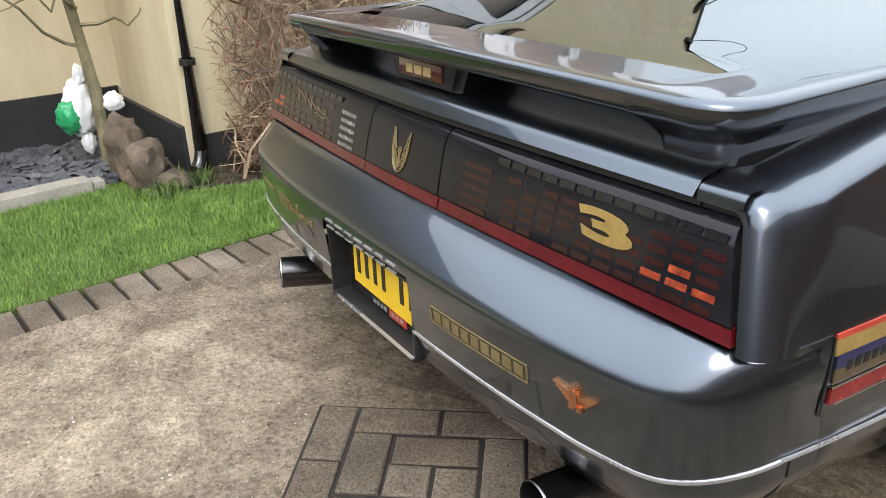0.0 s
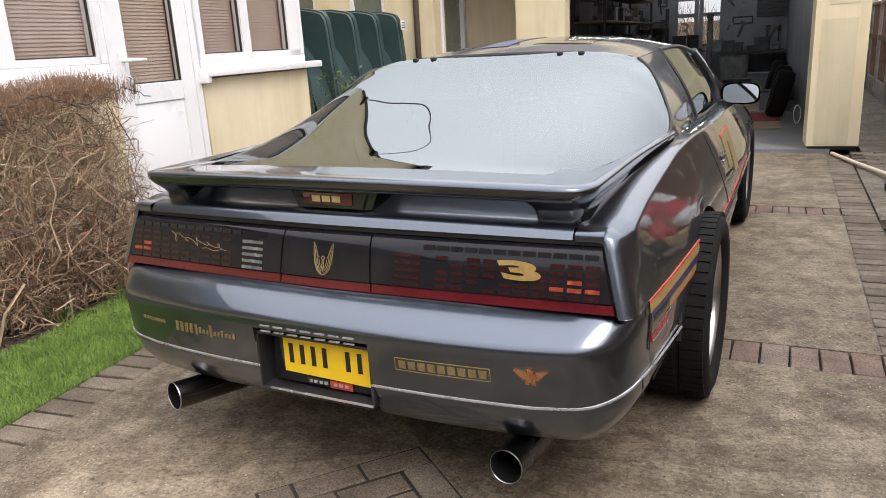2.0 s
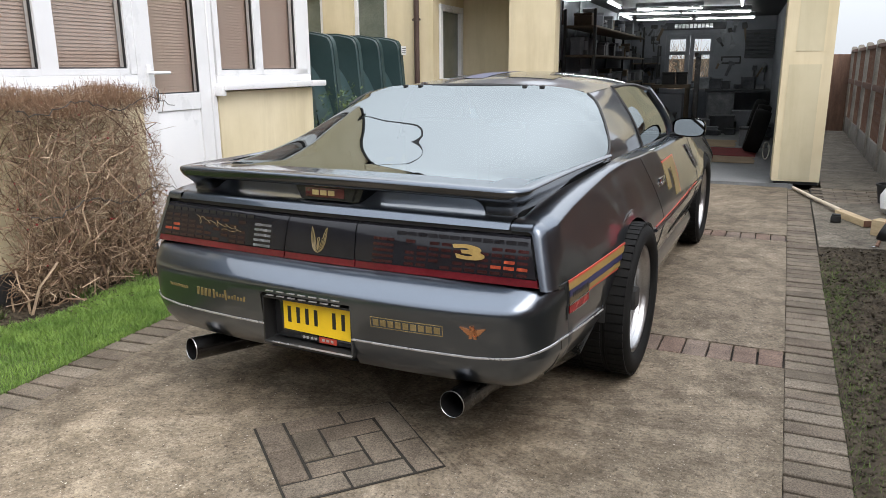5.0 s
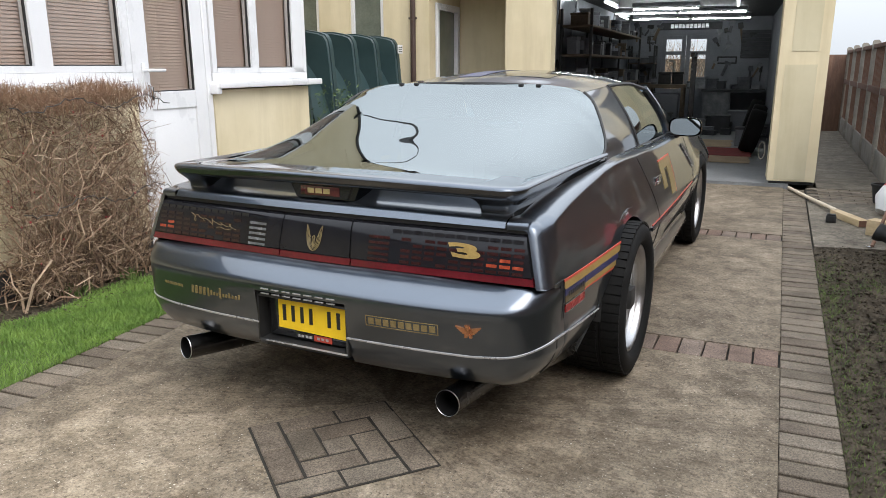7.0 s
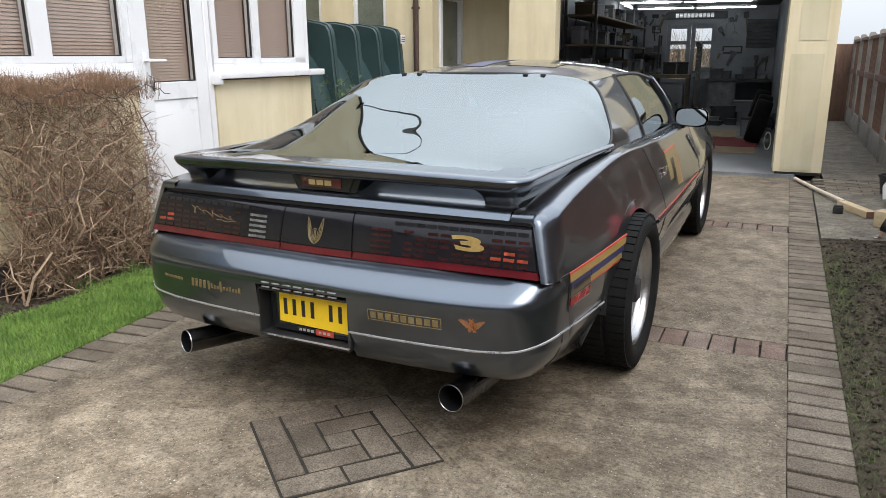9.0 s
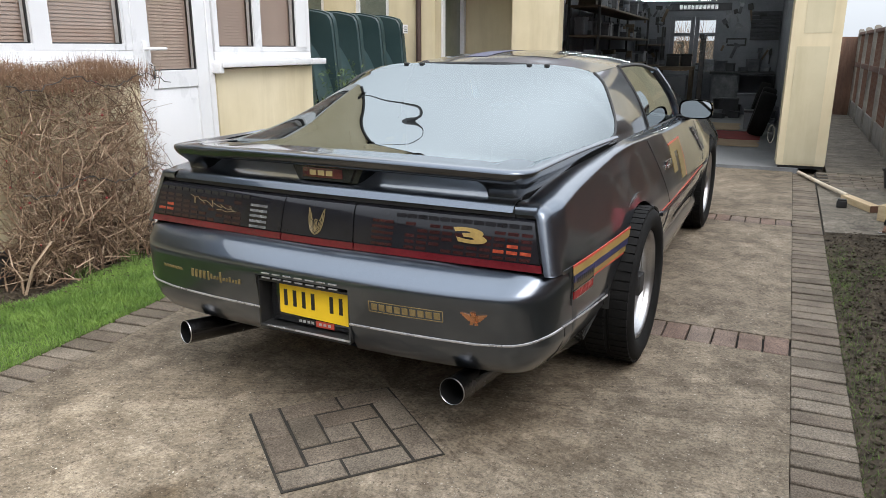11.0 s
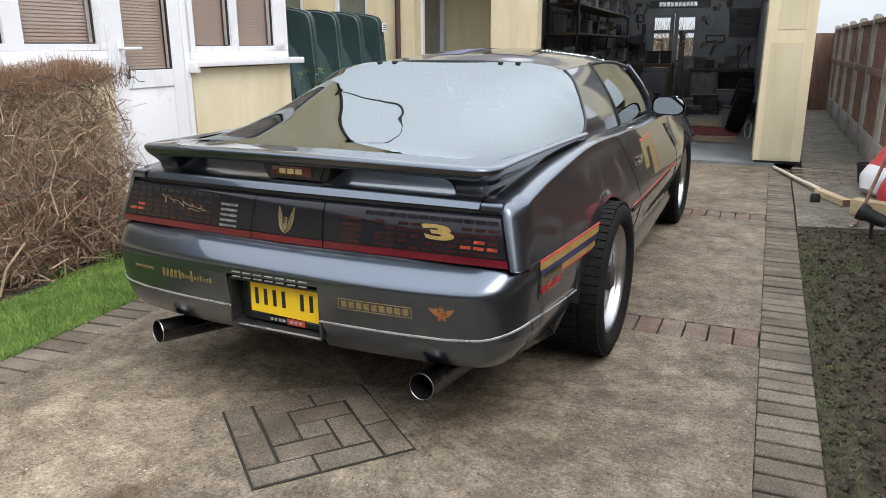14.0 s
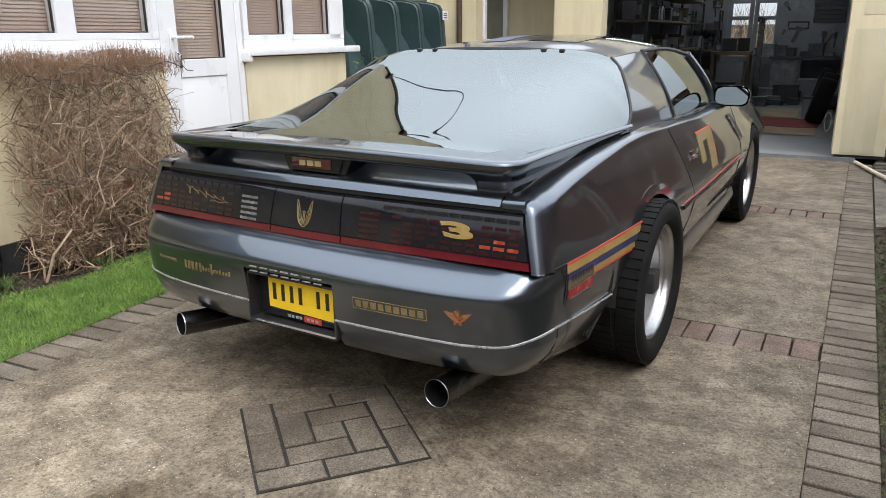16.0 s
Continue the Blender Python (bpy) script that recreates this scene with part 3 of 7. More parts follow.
# garage inside
GD = 15.4
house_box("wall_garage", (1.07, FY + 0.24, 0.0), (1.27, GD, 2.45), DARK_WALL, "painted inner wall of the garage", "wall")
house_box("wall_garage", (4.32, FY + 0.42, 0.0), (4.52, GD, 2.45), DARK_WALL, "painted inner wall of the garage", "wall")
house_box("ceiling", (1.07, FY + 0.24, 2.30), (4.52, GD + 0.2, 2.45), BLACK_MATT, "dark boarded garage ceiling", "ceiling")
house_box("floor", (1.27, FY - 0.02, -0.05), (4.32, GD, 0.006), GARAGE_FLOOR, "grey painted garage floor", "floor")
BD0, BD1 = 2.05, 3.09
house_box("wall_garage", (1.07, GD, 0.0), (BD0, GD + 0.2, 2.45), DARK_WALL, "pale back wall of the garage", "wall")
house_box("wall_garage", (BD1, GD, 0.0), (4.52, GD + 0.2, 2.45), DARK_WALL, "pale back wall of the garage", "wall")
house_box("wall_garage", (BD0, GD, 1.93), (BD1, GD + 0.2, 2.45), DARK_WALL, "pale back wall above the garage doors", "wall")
# upper storey over the extension, set back towards the street
house_box("wall_upper", (-4.8, 1.5, 2.55), (0.0, 3.55, 5.2), WALL, WALL_LABEL, "wall")
for lo, hi in (((-5.0, 1.45, 5.2), (0.12, 3.62, 5.3)), ((-5.0, -6.0, 2.55), (0.04, 1.5, 2.585)), ((-5.0, 3.55, 2.55), (-1.7, 6.3, 2.62)), ((-5.0, 6.25, 2.55), (4.65, 16.0, 2.65))):
    house_box("roof", lo, hi, ROOF_TILE, "brown roof edge over the cream walls", "roof")


# ---- the car ----
CAR = Matrix.Translation((-0.128, -0.375, 0)) @ Matrix.Rotation(radians(-2.0), 4, "Z")
car = empty("sports_car", CAR, "gunmetal grey two-door sports coupe with rear wing, parked on the drive", "car")
AXLE_R, AXLE_F, TYRE_R = 1.115, 3.69, 0.326
SILL = 0.24


def half_width(y):
    return smooth_at(y, [0.10, 0.16, 0.28, 0.6, 1.1, 1.8, 2.6, 3.4, 4.2, 4.6, 4.82], [0.790, 0.820, 0.838, 0.858, 0.874, 0.872, 0.853, 0.828, 0.79, 0.735, 0.62])


def shoulder(y):
    return smooth_at(y, [0.14, 0.5, 1.1, 1.6, 2.2, 2.8, 3.4, 4.2, 4.82], [0.785, 0.825, 0.868, 0.865, 0.845, 0.835, 0.82, 0.75, 0.64])


def side_x(y, z):
    """Half the car's breadth at a place along it and a height."""
    w, s = half_width(y), shoulder(y)
    k = min(1.0, max(0.0, (y - 0.9) / 0.5))
    if k > 0 and z < 0.52:
        return w - k * 0.085 * ((0.52 - z) / 0.27) ** 1.25
    if z < 0.42:
        return w - min(0.075, 0.055 * ((0.42 - z) / 0.12) ** 1.9)
    if z < 0.56:
        return w
    t = min((z - 0.56) / (s - 0.56), 1.0)
    return w - smooth_at(y, [0.2, 0.45, 0.95], [0.026, 0.055, 0.085]) * t ** 1.4


def sheared(y, z):
    return y + 0.25 * max(0.0, z - 0.615) * max(0.0, 1 - (y - 0.14) / 0.5)


def sill(y):
    """The lower edge of the flank."""
    if y < 0.9:
        return lerp(0.285, 0.228, min(1.0, max(0.0, (y - 0.28) / 0.36)))
    return SILL


def arch(y):
    z = sill(y)
    for c, r in ((AXLE_R, 0.368), (AXLE_F, 0.375)):
        d = r * r - (y - c) ** 2
        if d > 0:
            z = max(z, 0.30 + math.sqrt(d) * 0.98)
    if 0.645 < y < 0.83:
        z = max(z, 0.412 + (y - 0.645) * 0.66)            # the upright front edge of the valance
    return z


def lens_y(x, z):
    return 0.092 + 0.030 * (abs(x) / 0.79) ** 1.5 + 0.25 * (z - 0.615)


def lens_end(z):
    return 0.796 - 0.27 * (z - 0.615)


def seam_x(y):
    """The gap between lid and quarter."""
    return smooth_at(y, [0.13, 0.57, 1.14, 1.5], [0.682, 0.710, 0.752, 0.68])


def side_panel(sign):
    bm = bmesh.new()
    ys = sorted({round(0.215 + 0.04 * i, 3) for i in range(116)} | {0.640, 0.6455} | {round(c + s * r * math.sin(a), 3) for c, r in ((AXLE_R, 0.3679), (AXLE_F, 0.3749)) for s in (-1, 1) for a in (0.3, 0.6, 0.9, 1.1, 1.3, 1.45, 1.52, 1.5707)})
    cols = []

    def levels(low, s):
        mid = max(low + 0.006, 0.53)
        return [low + (mid - low) * k / 4 for k in range(4)] + [mid + (s - mid) * k / 8 for k in range(9)]
    s0 = shoulder(0.17)
    top = ((0.002, 0.006), (0.007, 0.0115), (0.020, 0.0175), (0.05, 0.0215), (0.11, 0.022))
    for dx, dy in ((0.000, 0.003), (0.010, 0.004), (0.019, 0.0075), (0.0265, 0.0145), (0.032, 0.025), (0.036, 0.039), (0.039, 0.057)):
        col = []
        for z in [0.615] + levels(0.615, s0):
            col.append(Vector((sign * (lens_end(z) + dx), lens_y(0.79, z) + dy, z)))
        for d, h in top:
            q = d / 0.11
            col.append(Vector((sign * lerp(lens_end(s0) + dx, 0.678, q ** 0.8), lens_y(0.79, s0) + dy + 0.1 * d + h * 0.6, s0 + h)))
        cols.append(col)
    for y in ys:
        zb, s = arch(y), shoulder(y)
        low = max(zb, 0.600) if y < 0.28 else zb
        col = [Vector((sign * (side_x(y, low) - (0.05 if y >= 0.28 else 0.0)), sheared(y, low), low))]
        col += [Vector((sign * side_x(y, z), sheared(y, z), z)) for z in levels(low, s)]
        x = side_x(y, s)
        reach = min(0.11, max(0.02, x - seam_x(y) + 0.006))
        col += [Vector((sign * (x - d / 0.11 * reach), sheared(y, s + h), s + h)) for d, h in top]
        cols.append(col)
    cols = [[bm.verts.new(c) for c in col] for col in cols]
    for a, b in zip(cols, cols[1:]):
        for i in range(len(a) - 1):
            f = (a[i], b[i], b[i + 1], a[i + 1])
            bm.faces.new(f if sign > 0 else f[::-1])
    return bm


for sg in (1, -1):
    part("body_side", side_panel(sg), PAINT, car, angle=70)


# bumper: one profile carried round the tail
def bumper_path(t):
    """t from -1 to 1: a place in plan and the way out of it."""
    s = 1 if t >= 0 else -1
    a = abs(t)
    if a < 0.62:
        p = Vector((0.70 * a / 0.62, 0.045 * (a / 0.62) ** 3))
    elif a < 0.80:
        q = (a - 0.62) / 0.18
        p0, p1, p2 = Vector((0.70, 0.045)), Vector((0.815, 0.07)), Vector((0.833, 0.235))
        p = (1 - q) ** 2 * p0 + 2 * q * (1 - q) * p1 + q * q * p2
    else:
        q = (a - 0.80) / 0.20
        y = 0.235 + q * 0.47
        p = Vector((smooth_at(y, [0.235, 0.4, 0.705], [0.833, 0.847, 0.861]), y))
    return Vector((s * p.x, p.y))


def bumper_point(t, d, z):
    e = 0.004
    p = bumper_path(t)
    q = bumper_path(min(t + e, 1.0)) - bumper_path(max(t - e, -1.0))
    n = Vector((q.y, -q.x)).normalized()
    return Vector((p.x + n.x * d, p.y + n.y * d, z))


def shelf_fade(t):
    """The shelf narrows round the corner."""
    return smooth_at(abs(t), [0.5, 0.62, 0.68, 0.715, 0.75], [1.0, 0.82, 0.48, 0.16, 0.0])


def bumper_profile(t):
    f = shelf_fade(t)
    rows = [(-0.16, 0.285), (-0.10, 0.282), (-0.055, 0.30), (-0.022 - 0.004 * f, 0.345), (-0.014 * f, 0.392), (-0.013 * f, 0.40), (-0.007 * f, 0.46), (-0.001, 0.52)]
    shelf = [(0.0, 0.541), (-0.003, 0.5515), (-0.011, 0.561), (-0.045, 0.586), (-0.094, 0.6205), (-0.125, 0.6228)]
    flank = [(0.0, 0.54), (0.0, 0.555), (-0.001, 0.57), (-0.003, 0.585), (-0.006, 0.60), (-0.020, 0.612)]
    return rows + [(a * f + c * (1 - f), b * f + d * (1 - f)) for (a, b), (c, d) in zip(shelf, flank)]


bm = bmesh.new()
NT = 121
grid_rows = []
for i in range(NT):
    t = 0.825 * (-1 + 2 * i / (NT - 1))
    grid_rows.append([bm.verts.new(bumper_point(t, d, z)) for d, z in bumper_profile(t)])
for a, b in zip(grid_rows, grid_rows[1:]):
    for i in range(len(a) - 1):
        ca = (a[i].co + b[i + 1].co) / 2
        if abs(ca.x) < 0.182 and ca.z < 0.50 and ca.y < 0.09:
            continue                                      # the opening for the number plate
        if abs(ca.y - AXLE_R) < 0.385 and ca.z < arch(ca.y):
            continue
        bm.faces.new((a[i], b[i], b[i + 1], a[i + 1]))
bmesh.ops.recalc_face_normals(bm, faces=bm.faces[:])
part("bumper", bm, PAINT, car, angle=50)


# hatch glass, roof, screens
def glass_w(y):
    return smooth_at(y, [0.355, 0.40, 0.7, 1.12, 1.2, 1.32, 1.40], [0.649, 0.655, 0.695, 0.732, 0.715, 0.63, 0.55])


def glass_z(y):
    return smooth_at(y, [0.355, 0.40, 0.7, 1.1, 1.40], [0.905, 0.922, 1.004, 1.12, 1.195])


def glass_edge(y):
    return smooth_at(y, [0.355, 0.40, 0.7, 1.12, 1.2, 1.32, 1.40], [0.894, 0.903, 0.906, 0.916, 0.975, 1.11, 1.165])


def hatch_point(s, y, lift=0.0):
    zc, ze = glass_z(y), glass_edge(y)
    bow = 3.0 + 3.0 * min(1.0, max(0.0, (y - 0.45) / 0.7))
    return Vector((s * glass_w(y), y, zc - (zc - ze) * abs(s) ** bow + lift))


bm = bmesh.new()
add_grid(bm, lambda u, v: hatch_point(2 * u - 1, 0.355 + 1.025 * v), 61, 49)
face_away(bm, (0, 1.0, 0.3))
part("rear_glass", bm, CAR_GLASS, car, "large curved tinted hatch glass")


def roof_point(s, y):
    zc = smooth_at(y, [1.38, 1.8, 2.2, 2.55], [1.190, 1.235, 1.245, 1.215])
    w = smooth_at(y, [1.38, 1.8, 2.2, 2.55], [0.56, 0.56, 0.575, 0.59])
    ze = smooth_at(y, [1.38, 1.8, 2.2, 2.55], [1.155, 1.172, 1.175, 1.14])
    return Vector((s * w, y, zc - (zc - ze) * abs(s) ** 2.6))


bm = bmesh.new()
add_grid(bm, lambda u, v: roof_point(2 * u - 1, 1.385 + 1.165 * v), 25, 21)
part("roof", bm, PAINT, car)
bm = bmesh.new()


def screen_point(s, v):
    top = roof_point(s, 2.55)
    low = Vector((s * 0.74, 3.25 - 0.22 * s * s, 0.85))
    p = top.lerp(low, v)
    p.z += 0.03 * math.sin(math.pi * v)
    return p


add_grid(bm, lambda u, v: screen_point(2 * u - 1, v), 21, 9)
face_away(bm, (0, 2.0, 0.3))
part("windscreen", bm, CAR_GLASS, car)
# bonnet and nose
bm = bmesh.new()


def bonnet_point(s, v):
    y = 3.02 + 1.76 * v
    w = side_x(y, shoulder(y)) - 0.05
    return Vector((s * w, y + 0.2 * (1 - s * s) * (1 - v) * 0.9 + 0.05 * (1 - s * s) * v, shoulder(y) + 0.02 + 0.03 * (1 - s * s)))


add_grid(bm, lambda u, v: bonnet_point(2 * u - 1, v), 17, 17)
part("bonnet", bm, PAINT, car)
bm = bmesh.new()
add_grid(bm, lambda u, v: Vector(((2 * u - 1) * 0.62 * (1 - 0.06 * v), 4.82 + 0.07 * math.sin(math.pi * u) + 0.05 * math.sin(math.pi * v), 0.655 - 0.42 * v)), 17, 9)
part("nose", bm, PAINT, car)


# flanks of the cabin: sail panels and side windows
def cabin_point(sign, y, v):
    """v = 0 at the waist, 1 at the roof's edge."""
    zb = shoulder(y) + 0.018
    xb = side_x(y, shoulder(y)) - 0.075
    top = roof_point(1, min(max(y, 1.385), 2.55))
    p = Vector((xb, y, zb)).lerp(Vector((top.x, y, top.z)), v)
    p.x += 0.018 * math.sin(math.pi * v)
    return Vector((sign * p.x, p.y, p.z))


for sg in (1, -1):
    bm = bmesh.new()

    def sail(u, v):
        drop = max(0.0, 0.14 - v) / 0.14                  # the foot runs down into the shoulder
        v = max(0.0, (v - 0.14) / 0.86)
        edge = hatch_point(1, lerp(1.12, 1.385, v))
        q = cabin_point(1, lerp(1.90, 1.82, v), v)
        p = edge.lerp(q, u) + Vector((0.022 * drop, 0, -0.05 * drop * drop - 0.012 * drop))
        p.x += 0.006 * math.sin(math.pi * u) * (1 - v * 0.6)
        return Vector((sg * p.x, p.y, p.z))
    add_grid(bm, sail, 9, 15)
    part("sail_panel", bm, PAINT, car)
    bm = bmesh.new()
    add_grid(bm, lambda u, v: cabin_point(sg, lerp(lerp(1.90, 1.82, v), lerp(2.86, 2.55, v), u), v), 13, 7)
    face_away(bm, (0, 2.2, 0.6))
    part("side_window", bm, CAR_GLASS, car)
    bm = bmesh.new()
    add_tube(bm, [cabin_point(sg, lerp(2.90, 2.55, v / 8), v / 8) for v in range(9)], 0.022, 8)
    part("pillar", bm, PAINT, car)

# deck between the tail lip and the glass
bm = bmesh.new()


def deck(u, v):
    s = 2 * u - 1
    w = lerp(0.683, 0.645, v)
    z0 = 0.818 + 0.006 * (1 - s * s)
    z1 = hatch_point(s, 0.36).z - 0.006
    return Vector((s * w, lerp(lens_y(s * w, 0.786) + 0.05, 0.362, v), lerp(z0, z1, v ** 1.5)))


add_grid(bm, deck, 21, 7)
part("deck", bm, PAINT, car)


# tail lens unit
def lens_slab(x0, x1, z0, z1, out, mat, name, parent, depth=0.03, n=13, label="", slant=False):
    bm = bmesh.new()

    def f(u, v):
        x, z = lerp(x0, x1, u), lerp(z0, z1, v)
        if slant:
            x *= lens_end(z) / lens_end(0.615)
        return Vector((x, lens_y(x, z) - out, z))
    add_grid(bm, f, n, 5)
    ex = bmesh.ops.extrude_face_region(bm, geom=bm.faces[:])
    for v in ex["geom"]:
        if isinstance(v, bmesh.types.BMVert):
            v.co.y += depth
    bmesh.ops.recalc_face_normals(bm, faces=bm.faces[:])
    return part(name, bm, mat, parent, label, angle=30)


def lens_body(x0, x1, label):
    """A smoked lens with a rolled top edge."""
    bm = bmesh.new()
    prof = [(0.0, 0.6465), (0.003, 0.650), (0.004, 0.70), (0.003, 0.745), (-0.003, 0.762), (-0.012, 0.771), (-0.03, 0.774)]

    def f(u, v):
        k = v * (len(prof) - 1)
        i = min(int(k), len(prof) - 2)
        q = k - i
        d, z = lerp(prof[i][0], prof[i + 1][0], q), lerp(prof[i][1], prof[i + 1][1], q)
        x = lerp(x0, x1, u) * (lens_end(z) / lens_end(0.615))
        return Vector((x, lens_y(x, z) - d, z))
    add_grid(bm, f, 21, 7)
    bmesh.ops.recalc_face_normals(bm, faces=bm.faces[:])
    bm.normal_update()
    bmesh.ops.solidify(bm, geom=bm.faces[:], thickness=0.006)
    return part("tail_lens", bm, LENS_DARK, car, label, angle=40)


lens_l = lens_body(-0.790, -0.152, "smoked black tail lamp with faint red cells")
lens_c = lens_body(-0.147, 0.147, "glossy black centre panel with gold emblem")
lens_r = lens_body(0.152, 0.790, "smoked black tail lamp with faint red cells")
for x0, x1 in ((-0.790, -0.152), (-0.147, 0.147), (0.152, 0.790)):
    lens_slab(x0, x1, 0.6235, 0.6455, -0.001, RED_STRIP, "red_strip", car, depth=0.02, slant=True)
lens_slab(-0.683, 0.683, 0.7745, 0.787, -0.014, BLACK_MATT, "lid_gap", car)
lens_slab(-0.80, 0.80, 0.618, 0.785, -0.02, BLACK_MATT, "tail_backing", car, slant=True)
for sg in (1, -1):
    bm = bmesh.new()
    cap = [(0.001, 0.786), (0.0005, 0.799), (-0.0025, 0.8055), (-0.008, 0.8095), (-0.022, 0.811), (-0.045, 0.8118)]
    add_grid(bm, lambda u, v: Vector((sg * lerp(0.686, lens_end(0.785) + 0.003, u), lens_y(lerp(0.686, lens_end(0.785) + 0.003, u), 0.785) - cap[round(v * 5)][0], cap[round(v * 5)][1])), 4, 6)
    face_away(bm, (sg * 0.74, 0.4, 0.7))
    part("quarter_cap", bm, PAINT, car)


# rounded inner corner between the cap and the side of the lens
for sg in (1, -1):
    bm = bmesh.new()
    r, x1, z1 = 0.024, lens_end(0.790) + 0.005, 0.790

    def corner(x, z):
        return Vector((sg * x, lens_y(x, z) - 0.0048, z))
    tip = bm.verts.new(corner(x1 + 0.004, z1))
    arc = [(x1 + 0.0065 - r + r * math.cos(a), z1 - r + r * math.sin(a)) for a in [math.pi / 2 * k / 8 for k in range(9)]]
    ring = [bm.verts.new(corner(x + 0.27 * (z1 - z) - 0.004, z)) for x, z in arc]
    for a, b in zip(ring, ring[1:]):
        bm.faces.new((tip, a, b))
    face_away(bm, (sg * 0.7, 0.5, 0.7))
    part("lens_corner", bm, PAINT, car, flat=True)


# cells behind the smoked lens, laid as thin tiles just proud of it
def cell(x0, x1, z0, z1, mat, parent, name="lens_cell"):
    return lens_slab(x0, x1, z0, z1, 0.0046, mat, name, parent, depth=0.002, n=2)


for sg, lens in ((1, lens_r), (-1, lens_l)):
    for r in range(5):
        z = 0.652 + 0.0178 * r
        for c in range(10):
            x = 0.335 + 0.0425 * c
            bright = (c == 8 and r in (1, 2)) or (c == 9 and r == 1) or (sg > 0 and c == 7 and r == 1)
            half = (c * 7 + r * 3) % 5 < 4
            a, b = sg * x, sg * (x + 0.034)
            if bright:
                cell(a, b, z, z + 0.0095, LENS_BRIGHT, lens)
            elif half or c >= 7:
                cell(a, b, z, z + 0.0095, LENS_CELL, lens)
        cell(sg * 0.215, sg * 0.292, z, z + 0.0085, LENS_CELL if sg > 0 else LENS_GREY, lens)
    for c in range(12):
        x = 0.30 + 0.0375 * c
        cell(sg * x, sg * (x + 0.032), 0.7455, 0.7575, LENS_TOP, lens)


# tail lip of the lid, running into the deck
def lip(u, v):
    s = 2 * u - 1
    x = 0.680 * s
    prof = [(0.012, 0.786), (0.003, 0.789), (-0.007, 0.802), (-0.013, 0.809), (-0.026, 0.814), (-0.06, 0.820)]
    k = v * 5
    i = min(int(k), 4)
    d, z = lerp(prof[i][0], prof[i + 1][0], k - i), lerp(prof[i][1], prof[i + 1][1], k - i)
    if v == 0:
        return Vector((x, lens_y(x, 0.786) + 0.015, 0.785))
    return Vector((x, lens_y(x, 0.786) - d, z + 0.006 * (1 - s * s) * min(1, v * 2)))


bm = bmesh.new()
add_grid(bm, lip, 31, 6)
bmesh.ops.recalc_face_normals(bm, faces=bm.faces[:])
part("tail_lip", bm, PAINT, car)


# rear wing: one lip carried along the tail, round the corner and forward beside the glass
def wing_path(t):
    """t = 0 at the middle of the tail, 1 at the front of the arm."""
    if t < 0.40:
        x = 0.635 * t / 0.40
        return Vector((x, 0.135 + 0.018 * (x / 0.635) ** 2))
    if t < 0.60:
        q = (t - 0.40) / 0.20
        a, c, e = Vector((0.635, 0.153)), Vector((0.724, 0.158)), Vector((0.723, 0.262))
        return (1 - q) ** 2 * a + 2 * q * (1 - q) * c + q * q * e
    y = lerp(0.262, 1.14, (t - 0.60) / 0.40)
    return Vector((smooth_at(y, [0.262, 0.7, 1.14], [0.723, 0.724, 0.748]), y))


def wing_edge(t):
    """The lip's height and the way out of it."""
    p = wing_path(t)
    q = wing_path(min(t + 0.004, 1.0)) - wing_path(max(t - 0.004, 0.0))
    z = 0.910 + 0.009 * (1 - (p.x / 0.724) ** 2) if t < 0.6 else smooth_at(p.y, [0.262, 0.7, 1.14], [0.910, 0.914, 0.919])
    return p, Vector((q.y, -q.x)).normalized(), z


def wing_inner(t):
    p = wing_path(t)
    if t < 0.60:
        far = hatch_point(min(1.0, p.x / 0.70), 0.405, 0.004)
        k = min(1.0, max(0.0, (p.x - 0.56) / 0.07))       # behind the blade the lid lies open as far as the outer feet
        return Vector((p.x, 0.318, wing_edge(t)[2] - 0.003)).lerp(far, k * k * (3 - 2 * k))
    return hatch_point(1, max(0.405, min(p.y + 0.012, 1.125)), 0.004)


def wing_top_point(t, v):
    """v = 0 at the glass, 1 at the lip."""
    p, n, z = wing_edge(t)
    rim = [(-0.030, z + 0.0015), (-0.012, z + 0.001), (-0.004, z - 0.002), (-0.001, z - 0.006), (0.0, z - 0.010)]
    if v <= 0.5:
        d, h = rim[0]
        end = Vector((p.x + n.x * d, p.y + n.y * d, h))
        if t >= 0.6:
            d = max(d, -0.6 * (p.x - wing_inner(t).x) - 0.004)
            end = Vector((p.x + n.x * d, p.y + n.y * d, h))
        return wing_inner(t).lerp(end, v / 0.5)
    k = round((v - 0.5) / 0.5 * 4)
    d, h = rim[k]
    if t >= 0.6:
        d = max(d, -0.6 * (p.x - wing_inner(t).x) - 0.004)
    return Vector((p.x + n.x * d, p.y + n.y * d, h))


